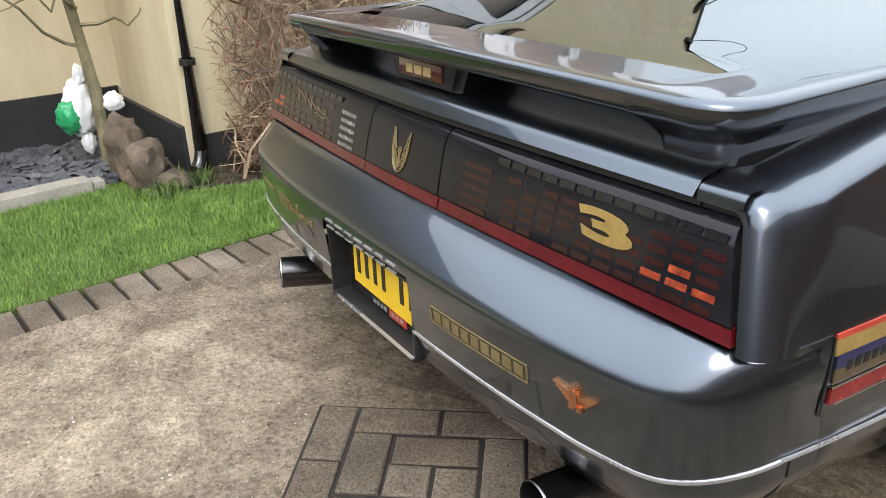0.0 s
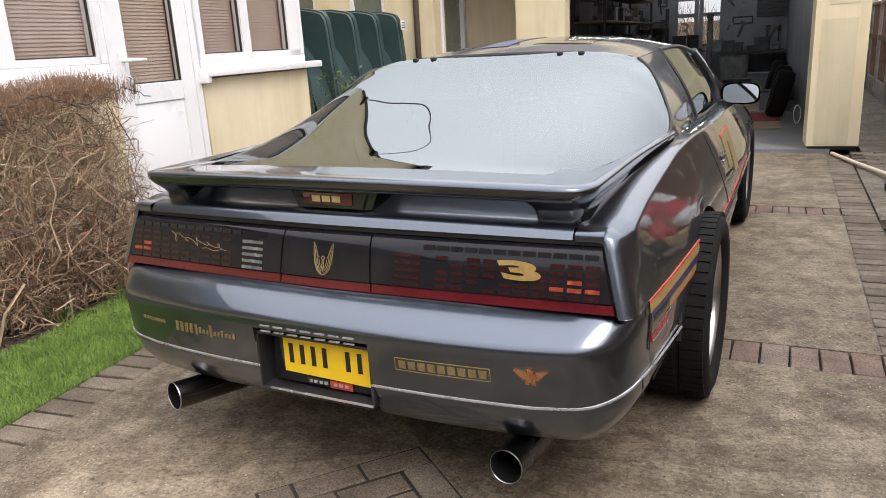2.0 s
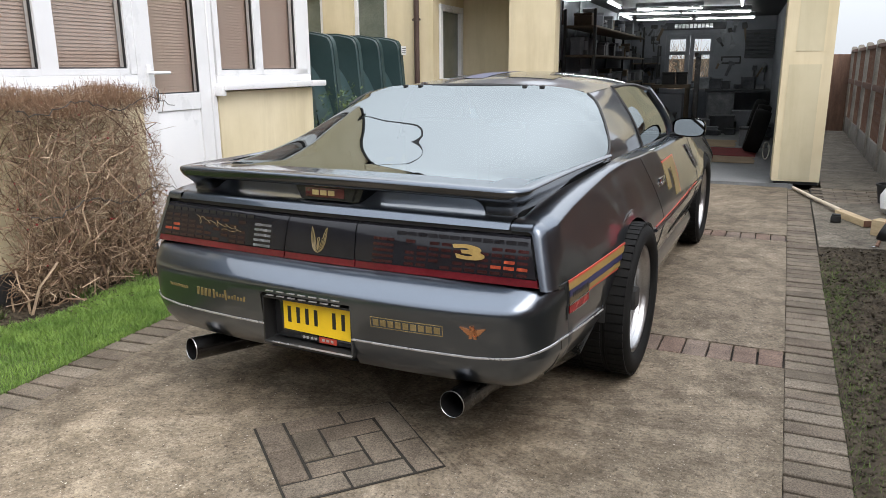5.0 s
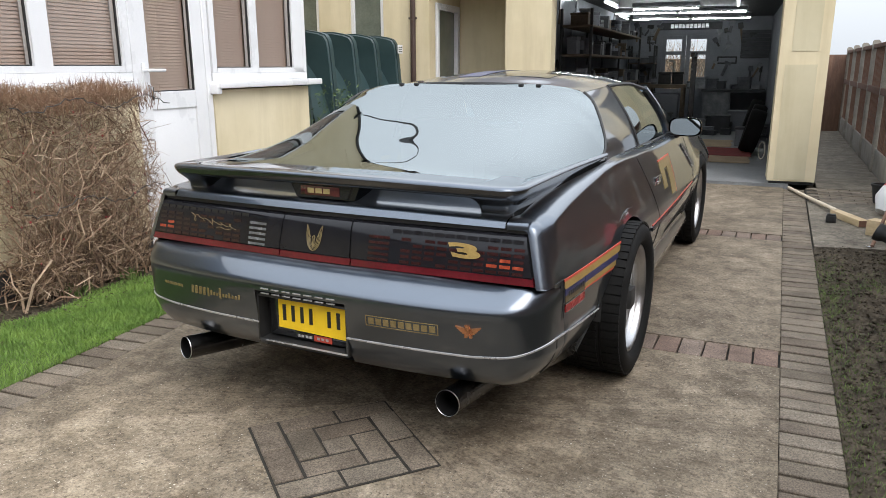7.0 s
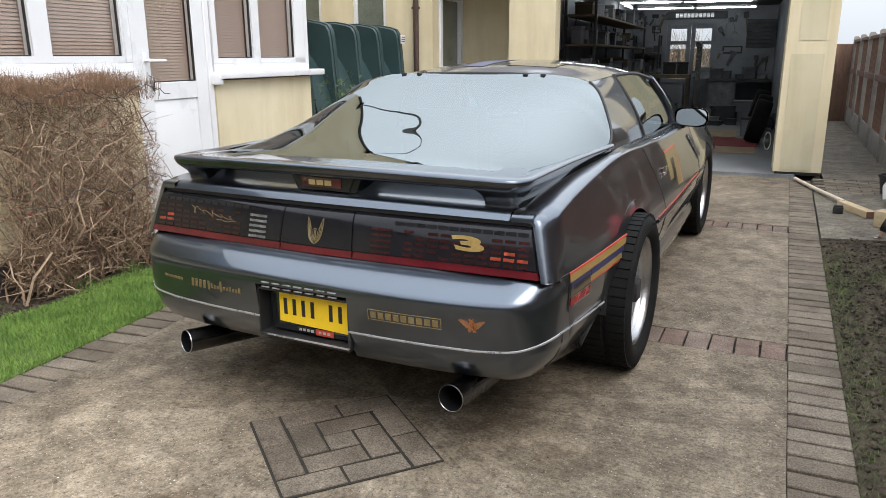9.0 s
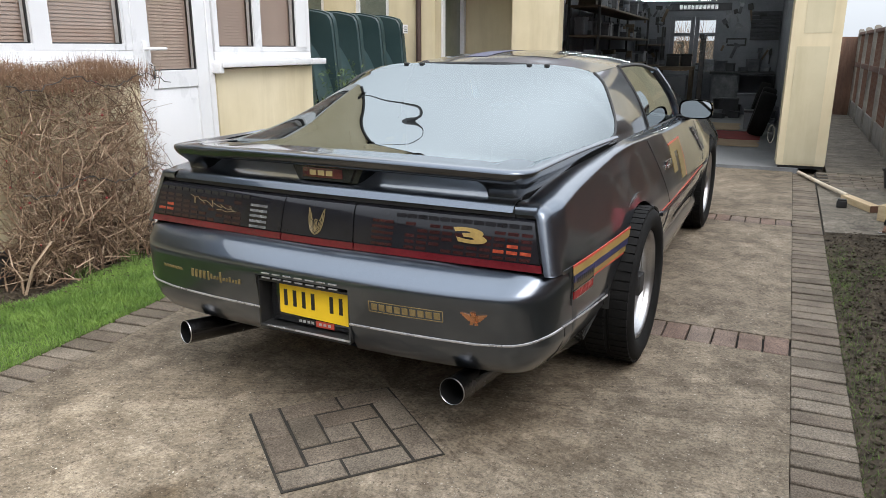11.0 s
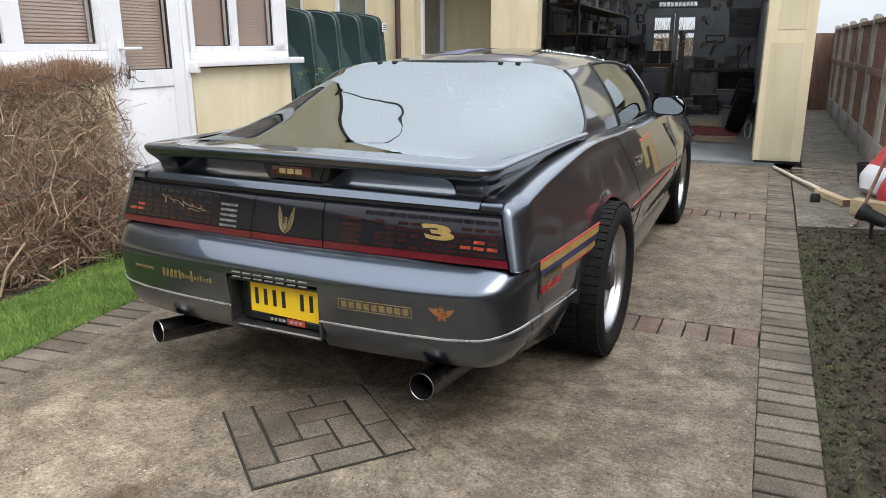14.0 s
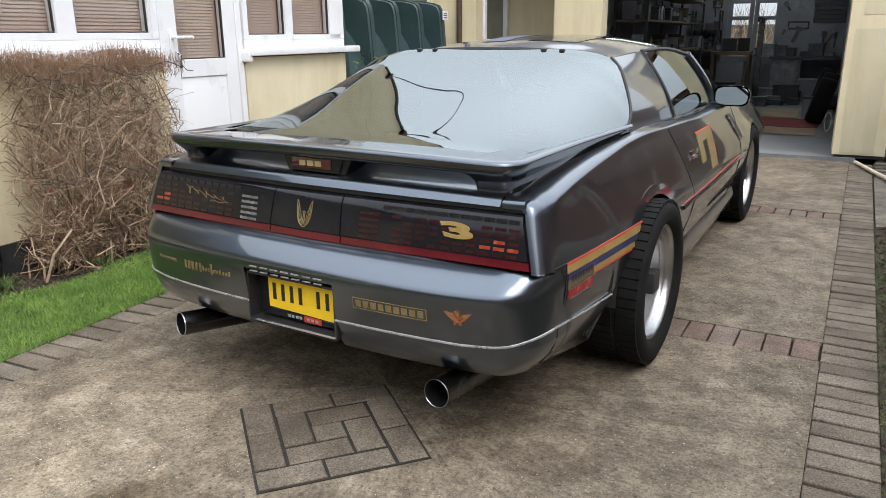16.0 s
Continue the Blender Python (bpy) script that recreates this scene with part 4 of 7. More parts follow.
def wing_face_point(t, v):
    """v = 0 at the lip, 1 at the foot on the lid or under the blade."""
    p, n, z = wing_edge(t)
    f = min(1.0, max(0.0, (p.x - 0.555) / 0.030)) if t < 0.6 else 1.0
    f = f * f * (3 - 2 * f)
    low = smooth_at(p.y, [0.15, 0.262, 0.57, 1.14], [0.822, 0.826, 0.844, 0.905])
    tuck = smooth_at(p.y, [0.15, 0.262, 0.57, 1.14], [0.058, 0.044, 0.020, 0.004])
    blade = [(0.0, z - 0.010), (-0.001, z - 0.016), (-0.004, z - 0.026), (-0.010, z - 0.036), (-0.022, z - 0.042), (-0.06, z - 0.043), (-0.11, z - 0.040), (-0.163, z - 0.012)]
    wall = [(0.0, z - 0.010), (-0.002, lerp(z - 0.010, low, 0.12)), (-0.20 * tuck, lerp(z - 0.010, low, 0.30)), (-0.55 * tuck, lerp(z - 0.010, low, 0.5)), (-0.80 * tuck, lerp(z - 0.010, low, 0.65)), (-0.97 * tuck, lerp(z - 0.010, low, 0.82)), (-tuck, low), (-tuck - 0.002, low - 0.035)]
    k = round(v * 7)
    d, h = lerp(blade[k][0], wall[k][0], f), lerp(blade[k][1], wall[k][1], f)
    return Vector((p.x + n.x * d, p.y + n.y * d, h))


WT = [i / 40 * 0.345 for i in range(40)] + [0.345 + 0.055 * i / 14 for i in range(14)] + [0.40 + 0.20 * i / 22 for i in range(22)] + [0.60 + 0.40 * i / 28 for i in range(29)]
WT = [-t for t in WT[:0:-1]] + WT


def mirrored(f, t, v):
    q = f(abs(t), v)
    return Vector((-q.x if t < 0 else q.x, q.y, q.z))


bm = bmesh.new()
levels = [0.0, 0.1, 0.2, 0.3, 0.4, 0.5, 0.625, 0.75, 0.875, 1.0]
rows = [[bm.verts.new(mirrored(wing_top_point, t, v)) for t in WT] for v in levels]
for a, b in zip(rows, rows[1:]):
    for i in range(len(WT) - 1):
        bm.faces.new((a[i], b[i], b[i + 1], a[i + 1]))
face_away(bm, (0, 0.6, 0.2))
wing_ob = part("rear_wing", bm, PAINT, car, "grey rear wing", angle=60)
bm = bmesh.new()
rows = [[bm.verts.new(mirrored(wing_face_point, t, k / 7)) for t in WT] for k in range(8)]
for a, b in zip(rows, rows[1:]):
    for i in range(len(WT) - 1):
        bm.faces.new((a[i], b[i], b[i + 1], a[i + 1]))
bmesh.ops.recalc_face_normals(bm, faces=bm.faces[:])
part("wing_face", bm, WING, car, "glossy dark face of the wing", angle=60)

for sg in (1, -1):
    # inner foot beside the pod
    part("wing_foot", add_prism(bmesh.new(), [(sg * 0.09, 0.882), (sg * 0.145, 0.878), (sg * 0.12, 0.826), (sg * 0.075, 0.824)], "y", 0.18, 0.36), WING, car)
    # inward face of the outer foot
    part("wing_foot", add_prism(bmesh.new(), [(sg * 0.562, 0.866), (sg * 0.580, 0.812), (sg * 0.640, 0.812), (sg * 0.660, 0.866)], "y", 0.232, 0.40), WING, car)
# centre pod with its badge
part("lamp_pod", add_prism(bmesh.new(), [(-0.13, 0.884), (-0.105, 0.828), (0.095, 0.828), (0.12, 0.884)], "y", 0.172, 0.36), WING, car)
pod_lamp = part("brake_lamp", box((-0.094, 0.1685, 0.838), (0.068, 0.174, 0.871), 0.002), LENS_POD, car, "dark red high brake lamp with a gold badge")
for x in (-0.062, -0.029, 0.004):
    part("badge_bar", box((x, 0.166, 0.846), (x + 0.026, 0.1686, 0.863)), GOLD_DECAL, pod_lamp, flat=True)

# wheels
def wheel(x, y, width, dish, sign):
    w = part("wheel", bmesh.new(), ALLOY, car)
    w.matrix_local = Matrix.Translation((x, y, TYRE_R)) @ Matrix.Rotation(0 if sign > 0 else math.pi, 4, "Z")
    h = width / 2
    bm = bmesh.new()
    add_lathe(bm, [(0.216, -h + 0.015), (0.235, -h - 0.002), (0.285, -h - 0.008), (0.305, -h + 0.004), (0.315, -h + 0.018), (0.3185, -h + 0.035), (0.3195, -0.055), (0.315, -0.052), (0.315, -0.044), (0.3195, -0.041), (0.3195, 0.041), (0.315, 0.044), (0.315, 0.052), (0.3195, 0.055), (0.3185, h - 0.035), (0.315, h - 0.018), (0.305, h - 0.004), (0.285, h + 0.006), (0.250, h + 0.004), (0.232, h - 0.010), (0.220, h - 0.026)], 72)
    tyre = part("tyre", bm, RUBBER, w)
    bm = bmesh.new()
    for i in range(56):                                   # tread blocks over the crown and shoulders
        a = 2 * math.pi * i / 56
        for x0, x1, twist in ((-h + 0.008, -0.058, 0.025), (-0.038, 0.038, 0.0), (0.058, h - 0.008, -0.025)):
            m = Matrix.Rotation(a + twist, 4, "X")
            add_box(bm, (x0, -0.0145, 0.312), (x1, 0.0145, 0.3245 if x0 < 0 < x1 else 0.322), 0.0, m)
    part("tread", bm, RUBBER, tyre, flat=True)
    bm = bmesh.new()
    add_lathe(bm, [(0.221, h - 0.034), (0.2275, h - 0.022), (0.225, h - 0.016), (0.217, h - 0.016), (0.211, h - 0.022), (0.206, h - 0.030), (0.2045, h - 0.040), (0.200, h - 0.046), (0.197, h - 0.050), (0.1955, h - 0.066), (0.191, h - 0.070), (0.189, h - 0.02 - dish * 0.7), (0.186, h - dish), (0.182, h - dish - 0.006), (0.12, h - dish - 0.004), (0.10, h - dish - 0.015)], 64)
    part("rim", bm, ALLOY, w, "bright polished alloy rim")
    bm = bmesh.new()
    add_lathe(bm, [(0.182, h - dish - 0.03), (0.05, h - dish - 0.035), (0.001, h - dish - 0.035)], 40)
    part("wheel_disc", bm, DARK_STEEL, w)
    for i in range(10):
        bm = bmesh.new()
        m = Matrix.Rotation(2 * math.pi * i / 10, 4, "X")
        add_box(bm, (h - dish - 0.024, -0.016, 0.055), (h - dish - 0.004, 0.016, 0.19), 0.004, m)
        part("spoke", bm, ALLOY, w)
    bm = bmesh.new()
    add_box(bm, (h - dish - 0.03, -0.042, -0.042), (h - 0.022, 0.042, 0.042), 0.008)
    part("hub_cap", bm, BLACK_MATT, w)
    return w


for x, y, wd, dish, sg in ((0.780, 1.095, 0.27, 0.120, 1), (-0.780, 1.095, 0.27, 0.120, -1), (0.700, AXLE_F, 0.225, 0.065, 1), (-0.700, AXLE_F, 0.225, 0.065, -1)):
    wheel(x, y, wd, dish, sg)
    bm = bmesh.new()                                      # dark wheel housing
    add_lathe(bm, [(0.372, 0.0), (0.37, -0.28), (0.02, -0.28)], 32, Matrix.Translation(((x * sg + 0.07) * sg, y, 0.33)) @ Matrix.Rotation(0 if sg > 0 else math.pi, 4, "Z"))
    bmesh.ops.delete(bm, geom=[v for v in bm.verts if v.co.z < 0.26], context="VERTS")
    part("wheel_housing", bm, BLACK_MATT, car)
# floor pan, so that the car is closed beneath
part("floor_pan", box((-0.70, 0.45, 0.24), (0.70, 4.75, 0.30)), BLACK_MATT, car, flat=True)


# ---- details of the car ----
def on_bumper(x, z, out):
    """A place on the bumper's rear face."""
    a = abs(x)
    y = 0.045 * (min(a, 0.70) / 0.70) ** 3
    lean = smooth_at(z, [0.40, 0.46, 0.52, 0.545], [0.013, 0.007, 0.001, 0.0])
    return Vector((x, y + lean - out, z))


def bumper_bar(bm, x0, x1, z0, z1, out=0.003, skew=0.0):
    n = max(2, int(abs(x1 - x0) / 0.03) + 2)
    fr = [[bm.verts.new(on_bumper(lerp(x0, x1, i / (n - 1)) + skew * k, lerp(z0, z1, k), out)) for i in range(n)] for k in (0, 1)]
    bk = [[bm.verts.new(v.co + Vector((0, out + 0.001, 0))) for v in row] for row in fr]
    for i in range(n - 1):
        bm.faces.new((fr[0][i], fr[0][i + 1], fr[1][i + 1], fr[1][i]))
        bm.faces.new((fr[1][i], fr[1][i + 1], bk[1][i + 1], bk[1][i]))
        bm.faces.new((bk[0][i], bk[0][i + 1], fr[0][i + 1], fr[0][i]))
    bm.faces.new((fr[0][0], fr[1][0], bk[1][0], bk[0][0]))
    bm.faces.new((fr[0][-1], bk[0][-1], bk[1][-1], fr[1][-1]))


# seam between bumper and quarter panel
for sg in (1, -1):
    bm = bmesh.new()
    add_tube(bm, [Vector((sg * (lens_end(0.617) + 0.004), 0.131, 0.6175)), Vector((sg * 0.812, 0.150, 0.6150))] + [Vector((sg * (side_x(y, 0.612) + 0.001), y, 0.6135)) for y in (0.19, 0.22, 0.25, 0.275)] + [Vector((sg * (side_x(0.28, z) + 0.0006), lerp(0.283, 0.276, (0.606 - z) / 0.12), z)) for z in (0.606, 0.58, 0.55, 0.52, 0.486)], 0.0017, 5)
    add_tube(bm, [bumper_point(sg * 0.800, d + 0.0005, z) for d, z in ((0.0, 0.428), (0.0, 0.400), (-0.011, 0.3685), (-0.022, 0.345), (-0.0385, 0.3225), (-0.055, 0.30))], 0.0018, 5)
    part("bumper_gap", bm, GASKET, car)
# bright strip round the bumper, broken by the plate recess
def strip_z(t):
    return smooth_at(abs(t), [0.55, 0.66, 0.74, 0.82], [0.400, 0.410, 0.426, 0.434])


for t0, t1 in ((-0.79, -0.163), (0.163, 0.79)):
    bm = bmesh.new()
    rows = []
    for i in range(60):
        t = lerp(t0, t1, i / 59)
        q = 0.0135 * shelf_fade(t) - 0.001
        z = strip_z(t)
        rows.append([bm.verts.new(bumper_point(t, d, z + h)) for d, h in ((-0.004 - q, -0.0045), (0.0022 - q, -0.003), (0.0032 - q, 0.0), (0.0022 - q, 0.003), (-0.002 - q, 0.0045))])
    for a, b in zip(rows, rows[1:]):
        for k in range(4):
            bm.faces.new((a[k], b[k], b[k + 1], a[k + 1]))
    bmesh.ops.recalc_face_normals(bm, faces=bm.faces[:])
    part("bumper_strip", bm, SILVER_TRIM, car, "thin bright strip")
for sg in (1, -1):
    bm = bmesh.new()
    add_tube(bm, [Vector((sg * (side_x(y, z) + 0.002), y, z)) for y, z in [(lerp(0.215, 0.638, i / 20), lerp(0.4345, 0.4125, i / 20)) for i in range(21)]], 0.0036, 6)
    part("flank_strip", bm, SILVER_TRIM, car)
    # door moulding and sill skirt
    bm = bmesh.new()
    add_tube(bm, [Vector((sg * (side_x(y, 0.535) + 0.003), y, 0.535)) for y in [1.50 + 0.1 * i for i in range(18)]], 0.009, 6)
    part("door_moulding", bm, PAINT, car)
    bm = bmesh.new()
    add_grid(bm, lambda u, v: Vector((sg * (side_x(lerp(1.52, 3.24, u), 0.30) + lerp(0.0, 0.022, math.sin(math.pi * v))), lerp(1.52, 3.24, u), lerp(0.33, 0.19, v))), 16, 6)
    part("sill_skirt", bm, PAINT, car)
    # door shut lines
    for yy, slope in ((1.48, 0.75), (3.02, 0.10)):
        bm = bmesh.new()
        zs = [0.26 + (shoulder(yy) - 0.265) * k / 14 for k in range(15)]
        gy = [yy + slope * min(0.34, max(0.0, 0.87 - z)) for z in zs]
        add_tube(bm, [Vector((sg * (side_x(y, z) - 0.001), y, z)) for y, z in zip(gy, zs)], 0.0035, 5)
        part("door_gap", bm, GASKET, car)
    # flush door handle
    bm = bmesh.new()
    hy, hz = 1.80, 0.715
    hx = side_x(hy, hz)
    add_box(bm, (-0.006, -0.075, -0.028), (0.004, 0.075, 0.028), 0.005, Matrix.Translation((sg * hx, hy, hz)))
    handle = part("door_handle", bm, BLACK_GLOSS, car, "black flush door handle with chrome lock")
    bm = bmesh.new()
    add_box(bm, (-0.003, -0.05, -0.012), (0.009, 0.02, 0.006), 0.003, Matrix.Translation((sg * hx, hy, hz)))
    part("handle_flap", bm, CHROME, handle)
    bm = bmesh.new()
    add_box(bm, (-0.003, -0.098, -0.016), (0.005, -0.078, 0.012), 0.003, Matrix.Translation((sg * hx, hy, hz)))
    part("lock", bm, CHROME, handle)
    # wing mirror
    bm = bmesh.new()

    def mirror_shell(u, v):
        a = 2 * math.pi * u
        r = math.sin(math.pi * min(v, 0.5)) if v < 0.5 else 1.0
        k = 1.0 - 0.12 * (1 - min(v / 0.5, 1))
        e = 0.6
        cx = math.copysign(abs(math.cos(a)) ** e, math.cos(a)) * 0.098 * max(r, 0.01) * k
        cz = math.copysign(abs(math.sin(a)) ** e, math.sin(a)) * 0.056 * max(r, 0.01) * k
        return Vector((sg * (0.815 + cx), 2.72 + 0.10 * (1 - min(v, 0.5) / 0.5) ** 0.8 - 0.03 * max(0, v - 0.5) - 0.02 * (sg * 0 + cx / 0.1), 0.915 + cz))
    add_grid(bm, mirror_shell, 28, 13, close_u=True)
    mirror_ob = part("wing_mirror", bm, BLACK_GLOSS, car, "black door mirror")
    bm = bmesh.new()
    ring = [Vector((sg * (0.815 + math.copysign(abs(math.cos(2 * math.pi * k / 28)) ** 0.6, math.cos(2 * math.pi * k / 28)) * 0.088), 2.706 - 0.2 * math.copysign(abs(math.cos(2 * math.pi * k / 28)) ** 0.6, math.cos(2 * math.pi * k / 28)) * 0.088 + 0.26 * math.copysign(abs(math.sin(2 * math.pi * k / 28)) ** 0.6, math.sin(2 * math.pi * k / 28)) * 0.048, 0.915 + math.copysign(abs(math.sin(2 * math.pi * k / 28)) ** 0.6, math.sin(2 * math.pi * k / 28)) * 0.048)) for k in range(28)]
    bm.faces.new([bm.verts.new(p) for p in ring])
    part("mirror_glass", bm, MIRROR, mirror_ob)
    part("mirror_foot", box((0.70 if sg > 0 else -0.78, 2.73, 0.845), (0.78 if sg > 0 else -0.70, 2.80, 0.885), 0.012), BLACK_GLOSS, mirror_ob)
    # wing vent behind the front wheel
    bm = bmesh.new()
    vq = [(lerp(2.81, 3.03, q), lerp(0.80, 0.645, q)) for q in (0, 0.25, 0.5, 0.75, 1)]
    vr = [[bm.verts.new(Vector((sg * (side_x(y + e, z) + 0.004), y + e, z))) for y, z in vq] for e in (0.0, 0.045, 0.09)]
    for a, b in zip(vr, vr[1:]):
        for k in range(4):
            bm.faces.new((a[k], b[k], b[k + 1], a[k + 1]))
    bm.normal_update()
    bmesh.ops.solidify(bm, geom=bm.faces[:], thickness=0.004)
    part("wing_vent", bm, BLACK_MATT, car)
    vt = bmesh.new()
    add_tube(vt, [Vector((sg * (side_x(y, z) + 0.004), y, z)) for y, z in vq], 0.006, 6)
    part("vent_trim", vt, SILVER_TRIM, car)
    # dark frame round the side window
    bm = bmesh.new()
    add_tube(bm, [cabin_point(sg, lerp(1.90, 1.82, v / 6), v / 6) for v in range(7)] + [cabin_point(sg, lerp(1.82, 2.55, v / 8), 1.0) for v in range(1, 9)], 0.010, 6)
    add_tube(bm, [cabin_point(sg, lerp(1.88, 2.9, v / 12), 0.0) for v in range(13)], 0.009, 6)
    part("window_seal", bm, BLACK_MATT, car)
    # hatch seal along the side of the glass
    bm = bmesh.new()
    add_tube(bm, [hatch_point(sg, lerp(1.10, 1.385, v / 10), 0.001) for v in range(11)], 0.006, 6)
    part("glass_seal", bm, BLACK_MATT, car)
    # side stripes and marker lamp
    def flank_patch(name, y0, y1, z00, z01, z10, z11, mat, out=0.0025, label=""):
        bm = bmesh.new()

        def f(u, v):
            y = lerp(y0, y1, u)
            z = lerp(lerp(z00, z10, u), lerp(z01, z11, u), v)
            return Vector((sg * (side_x(y, z) + out), y, z))
        add_grid(bm, f, 10, 3)
        ex = bmesh.ops.extrude_face_region(bm, geom=bm.faces[:])
        for v in ex["geom"]:
            if isinstance(v, bmesh.types.BMVert):
                v.co.x -= sg * out
        bmesh.ops.recalc_face_normals(bm, faces=bm.faces[:])
        return part(name, bm, mat, car, label)
    flank_patch("stripe", 0.285, 0.925, 0.612, 0.604, 0.604, 0.597, RED_VINYL)
    flank_patch("stripe", 0.285, 0.905, 0.604, 0.580, 0.597, 0.572, GOLD)
    flank_patch("stripe", 0.472, 0.868, 0.579, 0.556, 0.572, 0.549, BLUE_VINYL)
    flank_patch("stripe", 0.472, 0.842, 0.556, 0.538, 0.549, 0.528, GOLD)
    flank_patch("stripe", 0.472, 0.818, 0.538, 0.532, 0.528, 0.5215, RED_VINYL)
    flank_patch("stripe_print", 0.290, 0.470, 0.580, 0.557, 0.578, 0.558, BLUE_VINYL)
    flank_patch("stripe_print", 0.290, 0.470, 0.557, 0.533, 0.558, 0.5345, GOLD_SHADE)
    for k in range(8):                                    # dark print across the stripes
        y = 0.312 + 0.019 * k
        flank_patch("stripe_print", y, y + 0.012, 0.566, 0.549, 0.567, 0.550, INK, 0.003)
    flank_patch("marker_lamp", 0.288, 0.462, 0.5285, 0.502, 0.5285, 0.5025, MARKER, 0.004, "red side marker lamp with a thin chrome frame")
    flank_patch("marker_frame", 0.286, 0.472, 0.5315, 0.5285, 0.5320, 0.5290, CHROME, 0.005)
    flank_patch("marker_frame", 0.300, 0.455, 0.5015, 0.4985, 0.5015, 0.4990, CHROME, 0.005)
    # stripes on the door and its number
    flank_patch("stripe", 1.52, 3.0, 0.553, 0.547, 0.553, 0.547, RED_VINYL, 0.003)
    for y0, y1, z0, z1 in ((1.93, 2.27, 0.752, 0.795), (2.13, 2.27, 0.605, 0.752), (1.93, 2.03, 0.66, 0.752)):
        flank_patch("door_number", y0, y1, z1, z0, z1, z0, GOLD_DIM, 0.0035)
    for y0, y1, z0, z1 in ((1.92, 2.28, 0.795, 0.802), (2.27, 2.285, 0.60, 0.802)):
        flank_patch("door_number", y0, y1, z1, z0, z1, z0, RED_VINYL, 0.0035)

# lettering on the bumper as plain bars
bm_letters = [(-0.156 + 0.0455 * i, -0.156 + 0.0455 * i + 0.032) for i in range(7)]
for x0, x1 in bm_letters:
    bm = bmesh.new()
    bumper_bar(bm, x0, x1, 0.5125, 0.5160, 0.004)
    bumper_bar(bm, x0, x1, 0.5285, 0.5320, 0.004)
    part("letter_bar", bm, SILVER_TRIM, car)
bm = bmesh.new()
for i in range(7):
    bumper_bar(bm, -0.655 + 0.0155 * i, -0.655 + 0.0155 * i + 0.011, 0.477, 0.487, 0.0025)
part("small_badge", bm, GOLD_DIM, car)
bm = bmesh.new()
for i in range(4):
    bumper_bar(bm, -0.503 + 0.020 * i, -0.503 + 0.020 * i + 0.013, 0.464, 0.494, 0.002, 0.006)
part("sticker_bar", bm, GOLD_DIM, car)
bm = bmesh.new()
for i in range(11):
    h = 0.012 + 0.013 * (i in (0, 4)) + 0.006 * (i % 3 == 1)
    bumper_bar(bm, -0.418 + 0.0148 * i, -0.418 + 0.0148 * i + 0.009, 0.470 - (0.008 if i in (0, 4) else 0), 0.470 + h, 0.002, 0.003)
part("sticker_bar", bm, GOLD_DIM, car)
bm = bmesh.new()
bumper_bar(bm, 0.263, 0.517, 0.4935, 0.4955, 0.002)
bumper_bar(bm, 0.263, 0.517, 0.4595, 0.4615, 0.002)
bumper_bar(bm, 0.263, 0.265, 0.4615, 0.4935, 0.002)
bumper_bar(bm, 0.515, 0.517, 0.4615, 0.4935, 0.002)
for i in range(9):
    x = 0.2735 + 0.0268 * i
    bumper_bar(bm, x, x + 0.0195, 0.4665, 0.4880, 0.0018)
part("sticker_frame", bm, GOLD_DIM, car)
# winged metal badge
ex, ez = 0.615, 0.485
bm = bmesh.new()
bumper_bar(bm, ex - 0.006, ex + 0.006, ez - 0.012, ez + 0.018, 0.008)
badge = part("winged_badge", bm, COPPER, car, "small copper winged badge")
for nm, x0, x1, z0, z1, out in (("head", ex - 0.009, ex + 0.003, ez + 0.0165, ez + 0.022, 0.007), ("foot", ex - 0.012, ex - 0.003, ez - 0.020, ez - 0.010, 0.006), ("foot", ex + 0.003, ex + 0.012, ez - 0.020, ez - 0.010, 0.006)):
    bm = bmesh.new()
    bumper_bar(bm, x0, x1, z0, z1, out)
    part(nm, bm, COPPER, badge)
for sg in (1, -1):
    for k in range(5):
        bm = bmesh.new()
        bumper_bar(bm, ex + sg * 0.004, ex + sg * (0.040 - 0.005 * k), ez + 0.006 - 0.0042 * k, ez + 0.0098 - 0.0042 * k, 0.006 - 0.0006 * k)
        for v in bm.verts:
            v.co.z += 0.22 * max(0, abs(v.co.x - ex) - 0.006)
        part("feather", bm, COPPER, badge)

# number plate recess, surround, plate with its characters as bars
rec = part("plate_recess", bmesh.new(), BLACK_MATT, car)
bm = bmesh.new()
add_box(bm, (-0.19, 0.075, 0.325), (0.19, 0.082, 0.515))
add_box(bm, (-0.188, 0.012, 0.335), (-0.181, 0.075, 0.512))
add_box(bm, (0.181, 0.012, 0.335), (0.188, 0.075, 0.512))
add_box(bm, (-0.188, 0.012, 0.498), (0.188, 0.075, 0.505))
add_box(bm, (-0.186, 0.010, 0.328), (0.186, 0.075, 0.340), 0.003)
part("recess_box", bm, BLACK_MATT, rec, flat=True)
part("recess_strip", box((-0.150, 0.004, 0.3385), (0.186, 0.012, 0.3425), 0.001), SILVER_TRIM, rec)
part("plate_frame", box((-0.160, 0.048, 0.350), (0.178, 0.056, 0.500), 0.003), BLACK_GLOSS, rec)
plate = part("number_plate", add_prism(bmesh.new(), [(-0.118, 0.384), (0.172, 0.376), (0.170, 0.470), (0.160, 0.497), (0.146, 0.503), (0.138, 0.496), (-0.082, 0.4965), (-0.094, 0.506), (-0.116, 0.506)], "y", 0.040, 0.047), YELLOW_PLATE, car, "yellow number plate with dark characters")
